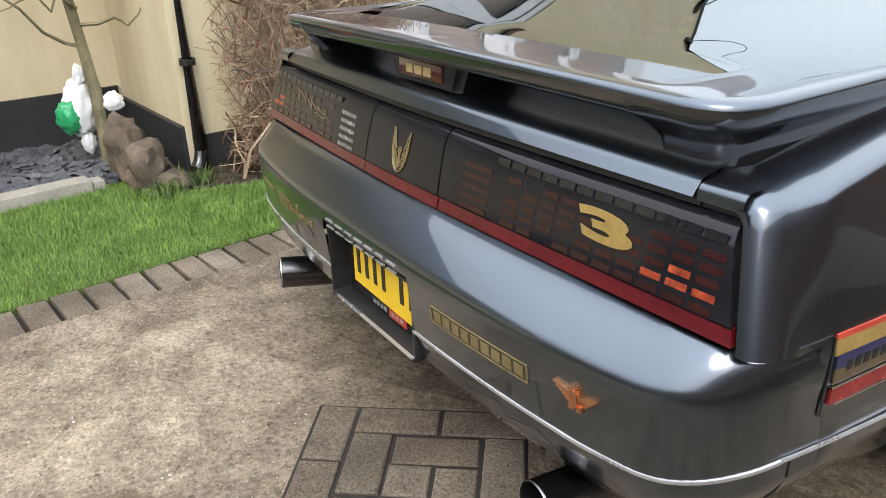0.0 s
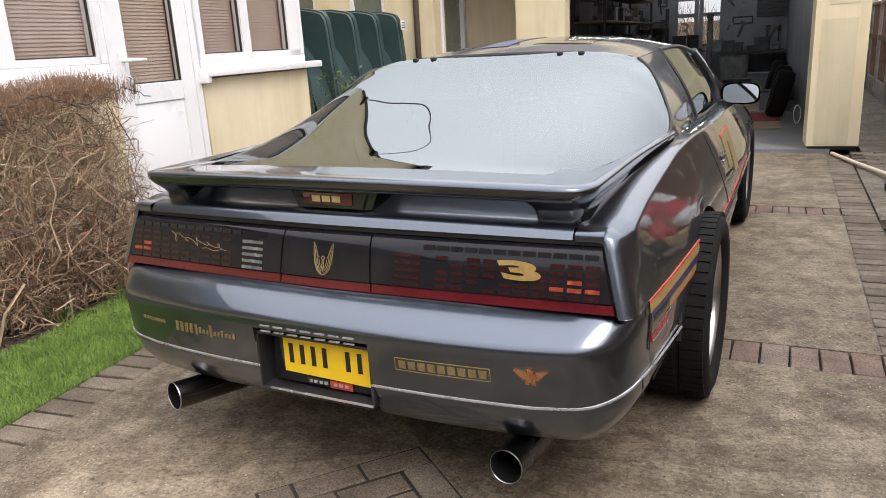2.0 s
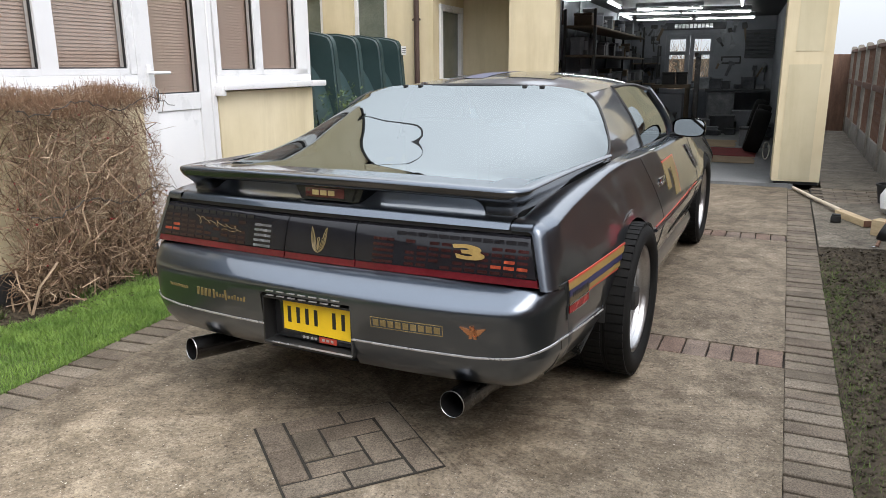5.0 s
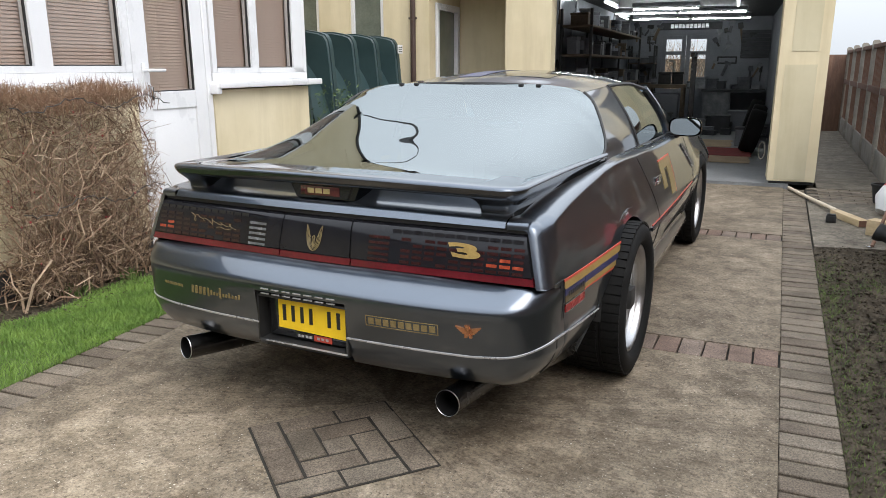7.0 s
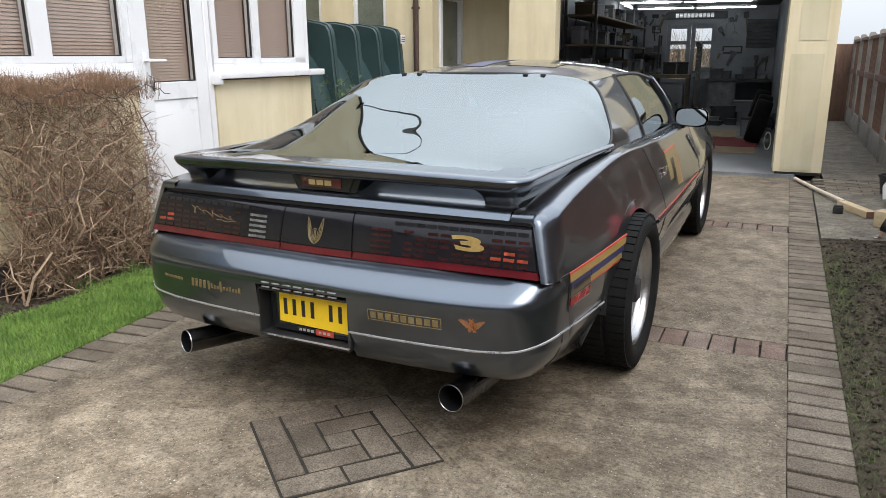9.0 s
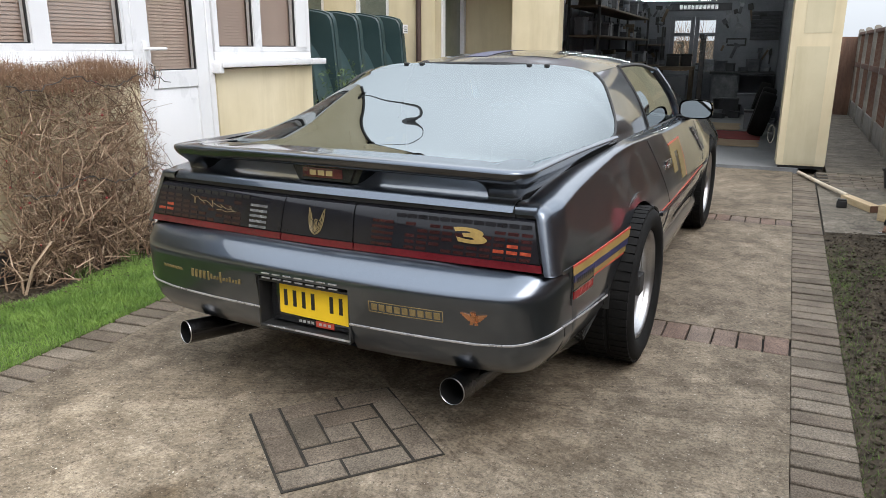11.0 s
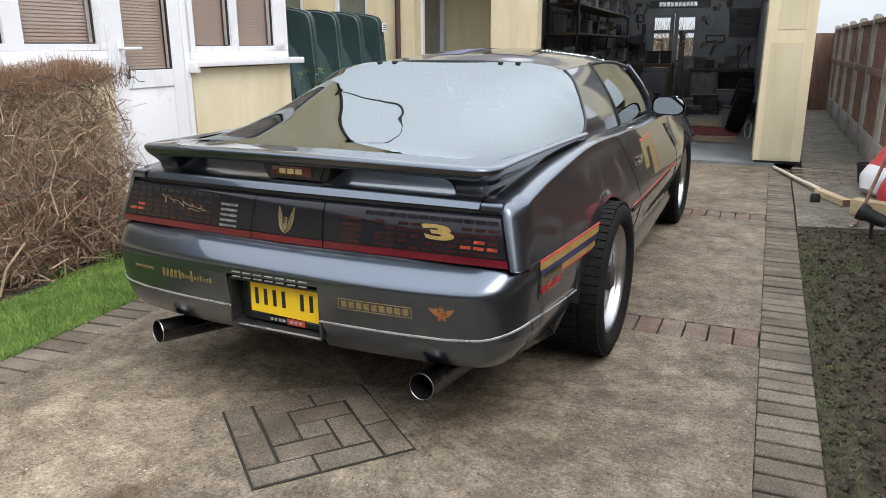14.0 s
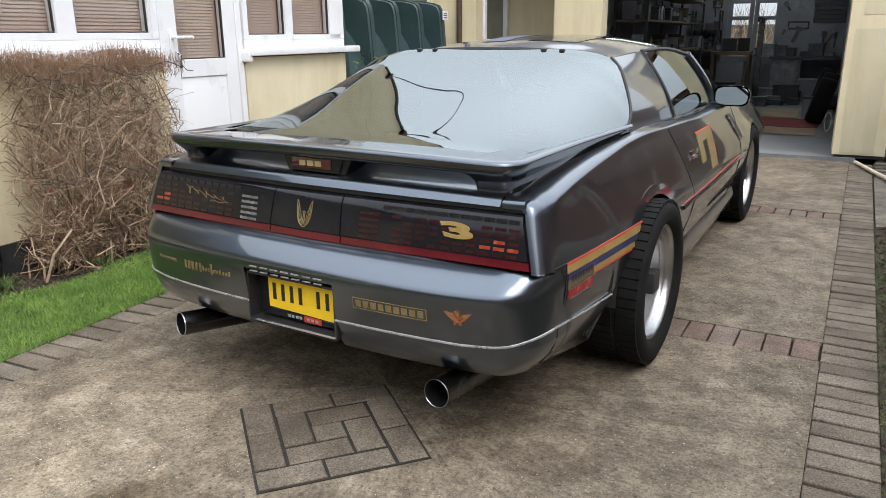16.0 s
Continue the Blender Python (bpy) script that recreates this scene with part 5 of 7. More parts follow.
for i in range(7):
    if i == 4:
        continue
    x = -0.098 + 0.0375 * i
    part("plate_bar", box((x, 0.0385, 0.412), (x + 0.0140, 0.0402, 0.470)), INK, plate, flat=True)
part("small_tag", box((-0.05, 0.0445, 0.353), (0.025, 0.0478, 0.373), 0.001), BLACK_GLOSS, rec)
part("small_tag", box((0.027, 0.0445, 0.351), (0.100, 0.0478, 0.373), 0.001), RED_VINYL, rec, "small red tag")
for x in (-0.042, -0.026, -0.008, 0.008, 0.040, 0.058, 0.076):
    part("tag_bar", box((x, 0.0435, 0.358), (x + 0.011, 0.0446, 0.367)), SILVER_TRIM, rec, flat=True)

# gold emblem on the centre panel
bm = bmesh.new()


def panel_at(x, z, out=0.0055):
    return Vector((x, lens_y(x, z) - out, z))


for sg in (1, -1):
    for rad, line in ((0.0017, ((0.0, 0.6590), (0.010, 0.6625), (0.020, 0.673), (0.0265, 0.690), (0.030, 0.712), (0.0315, 0.744), (0.026, 0.734), (0.021, 0.720), (0.0175, 0.708), (0.013, 0.7045))), (0.0013, ((0.004, 0.6640), (0.013, 0.6700), (0.020, 0.6840), (0.0245, 0.7060), (0.0262, 0.7240))), (0.0012, ((0.005, 0.6700), (0.012, 0.6770), (0.0165, 0.6900), (0.019, 0.7040))), (0.0012, ((0.005, 0.6765), (0.009, 0.6830), (0.0115, 0.6930), (0.0125, 0.7000))), (0.0015, ((0.0, 0.6660), (0.003, 0.6820), (0.002, 0.6960), (0.005, 0.7050), (0.002, 0.7085), (0.0, 0.7070)))):
        add_tube(bm, [panel_at(sg * x - 0.002, z) for x, z in line], rad, 5)
part("wing_emblem", bm, GOLD_DIM, lens_c, "gold outlined emblem")
# looping gold scribble on one lamp
bm = bmesh.new()
pts = []
for i in range(90):
    q = i / 89
    pts.append(panel_at(lerp(-0.585, -0.365, q) + 0.013 * math.sin(31 * q), lerp(0.722, 0.704, q) + (0.013 if i < 18 or 36 < i < 50 else 0.006) * math.cos(34 * q)))
add_tube(bm, pts, 0.0009, 4)
add_tube(bm, [panel_at(lerp(-0.45, -0.355, q / 9), 0.694 + 0.003 * math.sin(q)) for q in range(10)], 0.0008, 4)
part("gold_scribble", bm, GOLD_DIM, lens_l, "thin gold looping scribble")
# gold figure three
fig = bpy.data.curves.new("figure", "FONT")
fig.body = "3"
fig.size = 0.105
fig.extrude = 0.0008
fig.offset = 0.005
tmp = bpy.data.objects.new("figure", fig)
me = bpy.data.meshes.new_from_object(tmp)
bpy.data.objects.remove(tmp)
bm = bmesh.new()
bm.from_mesh(me)
xs0 = min(v.co.x for v in bm.verts)
xs1 = max(v.co.x for v in bm.verts)
zs1 = max(v.co.y for v in bm.verts)
zs0 = min(v.co.y for v in bm.verts)
for v in bm.verts:
    u, h = (v.co.x - xs0) / (xs1 - xs0), (v.co.y - zs0) / (zs1 - zs0)
    x, z = 0.508 + 0.098 * u - 0.026 * (h - 0.5), 0.689 + 0.046 * h
    d = v.co.z
    v.co = Vector((x, lens_y(x, z) - 0.0068 - d, z))
part("gold_figure", bm, GOLD, lens_r, "bold gold figure 3", flat=True)

# exhaust tips, turned out a little
for sg in (1, -1):
    bm = bmesh.new()
    m = Matrix.Translation((sg * 0.552, 0.014, 0.243 if sg > 0 else 0.238)) @ Matrix.Rotation(radians(90 - (18 if sg < 0 else 4)), 4, "Z") @ Matrix.Rotation(radians(4), 4, "Y")
    add_lathe(bm, [(0.038, 0.25), (0.0385, 0.004), (0.041, 0.0), (0.0435, 0.003), (0.0435, 0.30), (0.034, 0.33), (0.030, 0.5)], 36, m)
    tip = part("exhaust_tip", bm, DARK_STEEL, car, "polished dark steel exhaust tip")
    bm = bmesh.new()
    add_lathe(bm, [(0.0418, 0.0005), (0.0427, -0.0008), (0.0436, 0.0015), (0.0437, 0.003)], 36, m)
    part("tip_rim", bm, ALLOY, tip)
    bm = bmesh.new()
    add_lathe(bm, [(0.0414, 0.0002), (0.0385, 0.003), (0.0372, 0.012), (0.0365, 0.22), (0.001, 0.22)], 28, m)
    part("tip_soot", bm, SOOT, tip)

# roof: small hatch hinges, dark stripes
for x in (-0.36, -0.275, 0.275, 0.36):
    p = hatch_point(x / glass_w(1.36), 1.365)
    part("hatch_hinge", box((-0.011, -0.011, -0.003), (0.011, 0.011, 0.007), 0.004, Matrix.Translation(p)), BLACK_MATT, car)
bm = bmesh.new()
add_tube(bm, [roof_point(lerp(-0.97, 0.97, i / 24), 1.388) + Vector((0, 0, 0.0)) for i in range(25)], 0.008, 6)
part("glass_seal", bm, BLACK_MATT, car)


def roof_patch(s0, s1, y0, y1, mat):
    bm = bmesh.new()
    add_grid(bm, lambda u, v: roof_point(lerp(s0, s1, u), lerp(y0, y1, v)) + Vector((0, 0, 0.002)), 8, 8)
    part("roof_stripe", bm, mat, car)


roof_patch(-0.30, -0.08, 1.62, 2.5, BLUE_VINYL)
roof_patch(0.10, 0.55, 1.66, 2.5, BLACK_GLOSS)
# seats, dash and steering wheel inside
part("cabin_floor", box((-0.66, 0.45, 0.42), (0.66, 3.1, 0.46)), INTERIOR, car, flat=True)
part("load_floor", box((-0.62, 0.42, 0.46), (0.62, 1.45, 0.66), 0.03), INTERIOR, car)
part("dashboard", box((-0.68, 2.72, 0.46), (0.68, 3.1, 0.84), 0.05), INTERIOR, car)
for x in (-0.36, 0.36):
    bm = bmesh.new()
    add_box(bm, (x - 0.25, 1.95, 0.46), (x + 0.25, 2.45, 0.62), 0.05)
    add_box(bm, (x - 0.24, 1.74, 0.56), (x + 0.24, 1.92, 1.0), 0.06, Matrix.Translation((0, 0, 0)))
    add_box(bm, (x - 0.11, 1.70, 1.0), (x + 0.11, 1.79, 1.13), 0.035)
    part("seat", bm, INTERIOR, car)
bm = bmesh.new()
add_tube(bm, [Vector((-0.36 + 0.17 * math.cos(2 * math.pi * k / 24), 2.62 + 0.06 * math.sin(2 * math.pi * k / 24), 0.80 + 0.16 * math.sin(2 * math.pi * k / 24))) for k in range(25)], 0.012, 6, False)
part("steering_wheel", bm, BLACK_MATT, car)


# ---- windows, doors and fittings of the house ----
def frame_bars(bm, y0, y1, z0, z1, w, x0, x1):
    add_box(bm, (x0, y0, z0), (x1, y1, z0 + w), 0.004, seg=1)
    add_box(bm, (x0, y0, z1 - w), (x1, y1, z1), 0.004, seg=1)
    add_box(bm, (x0, y0, z0 + w), (x1, y0 + w, z1 - w), 0.004, seg=1)
    add_box(bm, (x0, y1 - w, z0 + w), (x1, y1, z1 - w), 0.004, seg=1)


def blind(parent, y0, y1, z0, z1, x, tilt=72):
    n = int((z1 - z0) / 0.0215)
    me = None
    for i in range(n):
        if me is None:
            bm = bmesh.new()
            add_grid(bm, lambda u, v: Vector((0.0122 * math.cos(radians(tilt)) * (2 * v - 1), lerp(y0, y1, u), -0.0122 * math.sin(radians(tilt)) * (2 * v - 1) + 0.0025 * math.cos(math.pi * (v - 0.5)))), 2, 4)
            bm.normal_update()
            bmesh.ops.solidify(bm, geom=bm.faces[:], thickness=0.0008)
            ob = part("blind_slat", bm, BLIND, parent)
            me = ob.data
        else:
            ob = new("blind_slat", me)
            ob.parent = parent
        ob.location = (x, 0, z0 + 0.012 + 0.0215 * i)
        ob.rotation_euler = (0, radians(random.uniform(-0.5, 0.5)), 0)


def window(name, y0, y1, z0, z1, panes, label):
    w = empty(name, HOUSE, label, "window", "", "structure")
    bm = bmesh.new()
    frame_bars(bm, y0, y1, z0, z1, 0.06, -0.075, -0.005)
    last = None
    for a, b in panes:
        if last is not None:
            add_box(bm, (-0.075, last, z0 + 0.06), (-0.005, a, z1 - 0.06), 0.004, seg=1)
        last = b
    add_box(bm, (-0.075, y0 + 0.06, z0 + 0.06), (-0.006, panes[0][0], z1 - 0.06)) if panes[0][0] > y0 + 0.065 else None
    add_box(bm, (-0.075, panes[-1][1], z0 + 0.06), (-0.006, y1 - 0.06, z1 - 0.06)) if panes[-1][1] < y1 - 0.065 else None
    add_box(bm, (-0.075, y0 + 0.06, z0 + 0.06), (-0.006, y1 - 0.06, z0 + 0.10))
    part("window_frame", bm, UPVC, w)
    for a, b in panes:
        bm = bmesh.new()
        frame_bars(bm, a - 0.002, b + 0.002, z0 + 0.098, z1 - 0.058, 0.010, -0.040, -0.020)
        part("gasket", bm, GASKET, w, flat=True)
        bm = sheet((-0.032, a, z0 + 0.10), (-0.032, b, z0 + 0.10), (-0.032, b, z1 - 0.06), (-0.032, a, z1 - 0.06))
        pane = part("pane", bm, PANE, w, flat=True)
        pane.visible_shadow = False
        blind(w, a - 0.02, b + 0.02, z0 + 0.08, z1 - 0.05, -0.10)
    return w


win_a = window("window_1", 0.12, 1.40, 1.18, 2.38, [(0.20, 0.66), (0.79, 1.325)], "white framed window with pinkish slatted blinds")
win_b = window("window_2", 2.21, 3.55, 1.165, 2.38, [(2.255, 2.715), (2.815, 3.335)], "white framed window with pinkish slatted blinds")
part("window_sill", box((-0.02, 0.10, 1.13), (0.045, 1.40, 1.18), 0.008), UPVC, win_a)
part("window_sill", box((-0.02, 2.19, 1.112), (0.075, 3.69, 1.165), 0.010), UPVC, win_b)
part("sill_end", box((-0.02, 2.17, 1.07), (0.06, 2.225, 1.15), 0.012), UPVC, win_b)
# side return of the corner window
part("corner_post", box((-0.24, 3.47, 1.165), (-0.08, 3.553, 2.38), 0.004), UPVC, win_b)

door = empty("door_1", HOUSE, "white plastic front door with blind behind its upper glass", "door", "", "structure")
bm = bmesh.new()
frame_bars(bm, 1.405, 2.195, 0.02, 2.38, 0.055, -0.085, -0.008)
part("door_frame", bm, UPVC, door)
bm = bmesh.new()
add_box(bm, (-0.073, 1.565, 0.06), (-0.020, 2.015, 0.14), 0.003, seg=1)
add_box(bm, (-0.073, 1.565, 0.985), (-0.020, 2.015, 1.105), 0.003, seg=1)
add_box(bm, (-0.073, 1.565, 2.23), (-0.020, 2.015, 2.32), 0.003, seg=1)
add_box(bm, (-0.075, 1.462, 0.06), (-0.018, 1.565, 2.32), 0.003, seg=1)
add_box(bm, (-0.075, 2.015, 0.06), (-0.018, 2.138, 2.32), 0.003, seg=1)
leaf_ob = part("door_leaf", bm, UPVC, door)
part("door_panel", box((-0.06, 1.565, 0.14), (-0.030, 2.015, 0.985), 0.006), UPVC, leaf_ob)
bm = bmesh.new()
frame_bars(bm, 1.563, 2.017, 1.103, 2.232, 0.010, -0.045, -0.024)
part("gasket", bm, GASKET, leaf_ob, flat=True)
glass_ob = part("pane", sheet((-0.034, 1.565, 1.105), (-0.034, 2.015, 1.105), (-0.034, 2.015, 2.23), (-0.034, 1.565, 2.23)), PANE, leaf_ob, flat=True)
glass_ob.visible_shadow = False
blind(door, 1.55, 2.03, 1.09, 2.23, -0.10)
bm = bmesh.new()
add_box(bm, (-0.018, 1.488, 1.10), (-0.006, 1.522, 1.30), 0.004)
add_tube(bm, [Vector(p) for p in ((-0.01, 1.505, 1.25), (0.035, 1.505, 1.25), (0.04, 1.53, 1.25), (0.038, 1.65, 1.25))], 0.011, 8)
part("door_handle", bm, UPVC, leaf_ob)
bm = bmesh.new()
add_tube(bm, [Vector((0.006, 1.512, 1.155)), Vector((0.006, 1.53, 1.15)), Vector((0.006, 1.545, 1.14))], 0.006, 6)
add_box(bm, (-0.004, 1.535, 1.05), (0.010, 1.56, 1.14), 0.002)
part("keys", bm, CHROME, leaf_ob, "keys left hanging in the lock")
house_box("doorstep", (-0.22, 1.41, -0.05), (0.16, 2.19, 0.06), CONCRETE_PATH, "low concrete doorstep", "step", bevel=0.01)
# black plinth round the foot of the street end and the wall set back
house_box("plinth", (-1.0, -0.025, -0.02), (0.0, 0.0, 0.235), PLINTH, "black bitumen-painted plinth", "trim")
house_box("plinth", (-1.0, -6.0, -0.02), (-0.975, -0.025, 0.30), PLINTH, "black bitumen-painted plinth", "trim")
house_box("plinth", (0.0, 0.03, -0.02), (0.02, 1.40, 0.18), PLINTH, "black bitumen-painted plinth", "trim")
# dark interior shells so that no daylight shows through the rooms
house_box("wall_inside", (-1.9, 0.2, 0.0), (-1.8, 3.35, 2.55), BLIND, "dim inner wall of the room", "wall")
house_box("wall_inside", (-2.1, FY + 1.5, 0.0), (-0.2, FY + 1.6, 2.55), BLIND, "dim inner wall of the room", "wall")
house_box("wall_inside", (-2.15, FY + 0.2, 0.0), (-2.1, FY + 1.5, 2.55), BLIND, "dim inner wall of the room", "wall")
house_box("ceiling", (-4.9, -5.9, 2.50), (-0.22, 3.5, 2.54), UPVC, "white ceiling inside", "ceiling")

# two small windows behind the tank
for i, (a, b) in enumerate(((-1.85, -1.48), (-1.02, -0.545))):
    w = empty("window_3", HOUSE, "small white framed window with green frosted pane", "window", "", "structure")
    bm = bmesh.new()
    for lo, hi in (((a, FY + 0.02, 1.25), (b, FY + 0.09, 1.30)), ((a, FY + 0.02, 2.15), (b, FY + 0.09, 2.2)), ((a, FY + 0.02, 1.30), (a + 0.05, FY + 0.09, 2.15)), ((b - 0.05, FY + 0.02, 1.30), (b, FY + 0.09, 2.15))):
        add_box(bm, lo, hi, 0.004, seg=1)
    part("window_frame", bm, UPVC, w)
    part("pane", box((a + 0.05, FY + 0.05, 1.30), (b - 0.05, FY + 0.056, 2.15)), FROST, w, flat=True)
# half-glazed side door in the porch recess
w = empty("door_2", HOUSE, "white framed glazed side door in the porch recess", "door", "", "structure")
bm = bmesh.new()
for lo, hi in (((0.0, FY + 0.22, 0.0), (0.105, FY + 0.30, 2.05)), ((0.0, FY + 0.97, 0.0), (0.105, FY + 1.05, 2.05)), ((0.0, FY + 0.30, 1.97), (0.105, FY + 0.97, 2.05)), ((0.02, FY + 0.30, 0.0), (0.09, FY + 0.97, 0.25))):
    add_box(bm, lo, hi, 0.004, seg=1)
part("door_frame", bm, UPVC, w)
part("pane", box((0.045, FY + 0.30, 0.25), (0.052, FY + 0.97, 1.97)), FROST, w, flat=True)


# old patches of paint on the pier
house_box("paint_patch", (4.165, FY - 0.004, 0.05), (4.475, FY, 1.275), PANEL_PAINT, "greener patch of old paint on the pier", "trim")
house_box("paint_patch", (4.215, FY - 0.004, 1.41), (4.475, FY, 2.4), PANEL_PAINT, "greener patch of old paint on the pier", "trim")


# ---- downpipes and gutter ----
def downpipe(name, x, y, top, bends, label, mat):
    d = empty(name, HOUSE, label, "pipe")
    bm = bmesh.new()
    add_tube(bm, [Vector((x, y, top))] + [Vector(p) for p in bends], 0.034, 14)
    part("pipe", bm, mat, d)
    for z in (0.55, 1.85):
        bm = bmesh.new()
        add_lathe(bm, [(0.034, -0.016), (0.040, -0.016), (0.040, 0.016), (0.034, 0.016)], 16, Matrix.Translation((x, y, z)) @ Matrix.Rotation(radians(90), 4, "Y"))
        add_box(bm, (x - 0.055, y - 0.01, z - 0.012), (x + 0.055, y + 0.01, z + 0.012), 0.003)
        part("bracket", bm, mat, d)
    return d


downpipe("downpipe", 0.045, 0.05, 2.54, [(0.045, 0.05, 0.12), (0.055, 0.03, 0.06), (0.075, 0.0, 0.03)], "black plastic downpipe at the house corner", BLACK_GLOSS)
downpipe("downpipe", -0.12, FY - 0.04, 2.54, [(-0.12, FY - 0.04, 0.1)], "dark brown downpipe beside the porch", BROWN_PIPE)
house_box("gutter", (0.04, 1.45, 5.14), (0.12, 3.62, 5.20), BLACK_GLOSS, "black plastic gutter along the eaves", "gutter", bevel=0.02)
corner_pipe = empty("downpipe", HOUSE, "thin black pipe on the upper house corner", "pipe")
bm = bmesh.new()
add_tube(bm, [Vector((0.016, 3.535, 2.62)), Vector((0.016, 3.535, 3.9)), Vector((0.016, 3.535, 5.14))], 0.016, 10)
part("pipe", bm, BLACK_MATT, corner_pipe)
# slack service cable looping off that corner
cable = empty("overhead_cable", Matrix.Identity(4), "thin slack black cable looping off the house corner", "cable")
bm = bmesh.new()
ky, kz, ku = [3.46, 3.83, 4.22, 4.52, 4.64, 4.56, 4.22, 3.85, 3.45], [3.02, 3.52, 3.88, 4.14, 4.32, 4.42, 4.29, 4.04, 3.74], [0, 1, 2, 3, 4, 5, 6, 7, 8]
add_tube(bm, [Vector((-2.69, smooth_at(k / 8, ku, ky), smooth_at(k / 8, ku, kz))) for k in range(65)], 0.007, 6)
part("wire", bm, BLACK_MATT, cable)
for y, z in ((3.46, 3.02), (3.45, 3.72)):
    part("clip", box((-2.74, y - 0.05, z - 0.03), (-2.665, y + 0.05, z + 0.03), 0.008), BLACK_MATT, cable)

# ---- green plastic oil tank with upright ribs ----
tank = empty("oil_tank", HOUSE, "dark green ribbed plastic oil tank against the house", "tank")
bm = bmesh.new()


def tank_skin(u, v):
    """A long body with a rounded top, seen end on as an arch."""
    a = math.pi * u
    x = -0.72 + 0.59 * math.cos(a)
    z = 0.40 + 1.04 * math.sin(a)
    return Vector((x, lerp(3.92, 6.12, v), z))


add_grid(bm, tank_skin, 28, 12)
part("tank_body", bm, TANK, tank)
part("tank_base", box((-1.28, 3.86, 0.0), (-0.16, 6.2, 0.16), 0.03), TANK, tank)
for yr in (3.82, 4.35, 4.88, 5.41, 5.95):
    bm = bmesh.new()
    out = [(-1.30, 0.0), (-0.10, 0.0), (-0.115, 0.9), (-0.16, 1.45), (-0.175, 1.53), (-0.21, 1.585), (-0.28, 1.61), (-0.42, 1.635), (-1.0, 1.64), (-1.22, 1.6), (-1.30, 1.45)]
    add_prism(bm, out, "y", yr - 0.11, yr)
    es = [e for e in bm.edges if abs(e.verts[0].co.y - e.verts[1].co.y) < 1e-5]
    bmesh.ops.bevel(bm, geom=es, offset=0.022, segments=3, affect="EDGES")
    part("rib", bm, TANK, tank)
    bm = bmesh.new()
    add_lathe(bm, [(0.028, 0.0), (0.028, 0.02), (0.001, 0.022)], 14, Matrix.Translation((-0.27, yr + 0.12, 0.80)))
    part("plug", bm, TANK, tank)
part("label_plate", box((-0.118, 5.80, 1.42), (-0.112, 5.93, 1.52), 0.002), UPVC, tank, "white printed label")
for z in (1.44, 1.465, 1.49):
    part("label_bar", box((-0.1122, 5.815, z), (-0.110, 5.91, z + 0.008)), INK, tank, flat=True)


# ---- fence, bed, lawn ----
fence = empty("fence", Matrix.Identity(4), "red-brown board fence with concrete posts and gravel boards, nearest bays unseen and added for shade", "fence")
FX = 2.40
post_me = board_me = None
# first four bays: out of view, assumed, added to shade bed and flank
ys = [-4.38 + 1.55 * i for i in range(13)]
for i, y in enumerate(ys):
    bm = bmesh.new()
    add_prism(bm, [(FX - 0.05, -0.06), (FX + 0.05, -0.06), (FX + 0.05, 1.57), (FX + 0.02, 1.60), (FX - 0.03, 1.60), (FX - 0.05, 1.58)], "y", y - 0.028, y + 0.028)
    part("post", bm, FENCE_POST, fence)
    if i + 1 < len(ys):
        part("gravel_board", box((FX - 0.02, y + 0.03, -0.06), (FX + 0.03, y + 1.522, 0.28), 0.004), FENCE_POST, fence)
        part("rail", box((FX - 0.045, y + 0.03, 0.92), (FX - 0.012, y + 1.522, 1.00), 0.004), FENCE_WOOD, fence)
        part("capping", box((FX - 0.035, y + 0.03, 1.49), (FX + 0.02, y + 1.522, 1.54), 0.004), FENCE_WOOD, fence)
        for k in range(11):
            if board_me is None:
                bm = bmesh.new()
                add_prism(bm, [(-0.006, 0.0), (0.012, 0.0), (0.012, 0.125), (0.002, 0.125)], "z", 0.28, 1.495)
                ob = part("board", bm, FENCE_WOOD, fence, flat=True)
                board_me = ob.data
            else:
                ob = new("board", board_me)
                ob.parent = fence
            ob.location = (FX + random.uniform(-0.002, 0.002), y + 0.035 + 0.1345 * k, 0)
gate = empty("side_gate", Matrix.Identity(4), "tall red-brown boarded gate across the side path", "gate")
for k in range(9):
    part("gate_board", box((1.28 + 0.1175 * k, 13.92, 0.02), (1.3965 + 0.1175 * k, 13.945, 1.46), 0.003), FENCE_WOOD, gate)
part("gate_rail", box((1.28, 13.945, 1.28), (2.34, 13.985, 1.38), 0.004), FENCE_WOOD, gate)
part("gate_rail", box((1.28, 13.945, 0.3), (2.34, 13.985, 0.4), 0.004), FENCE_WOOD, gate)
shed = empty("garden_shed", Matrix.Identity(4), "low neighbouring shed with a pale roof edge beyond the fence", "shed")
part("wall", box((2.9, 15.2, -0.06), (6.5, 18.5, 1.48)), FENCE_WOOD, shed, flat=True)
part("roof", box((2.7, 15.0, 1.48), (6.7, 18.7, 1.57), 0.02), FENCE_POST, shed, flat=True)


def stuff_mesh(name, verts, faces, mat, label, category):
    me = bpy.data.meshes.new(name)
    me.from_pydata(verts, [], faces)
    me.materials.append(mat)
    me.polygons.foreach_set("use_smooth", [True] * len(me.polygons))
    ob = new(name, me)
    return tagged(ob, label, category, "", "stuff")


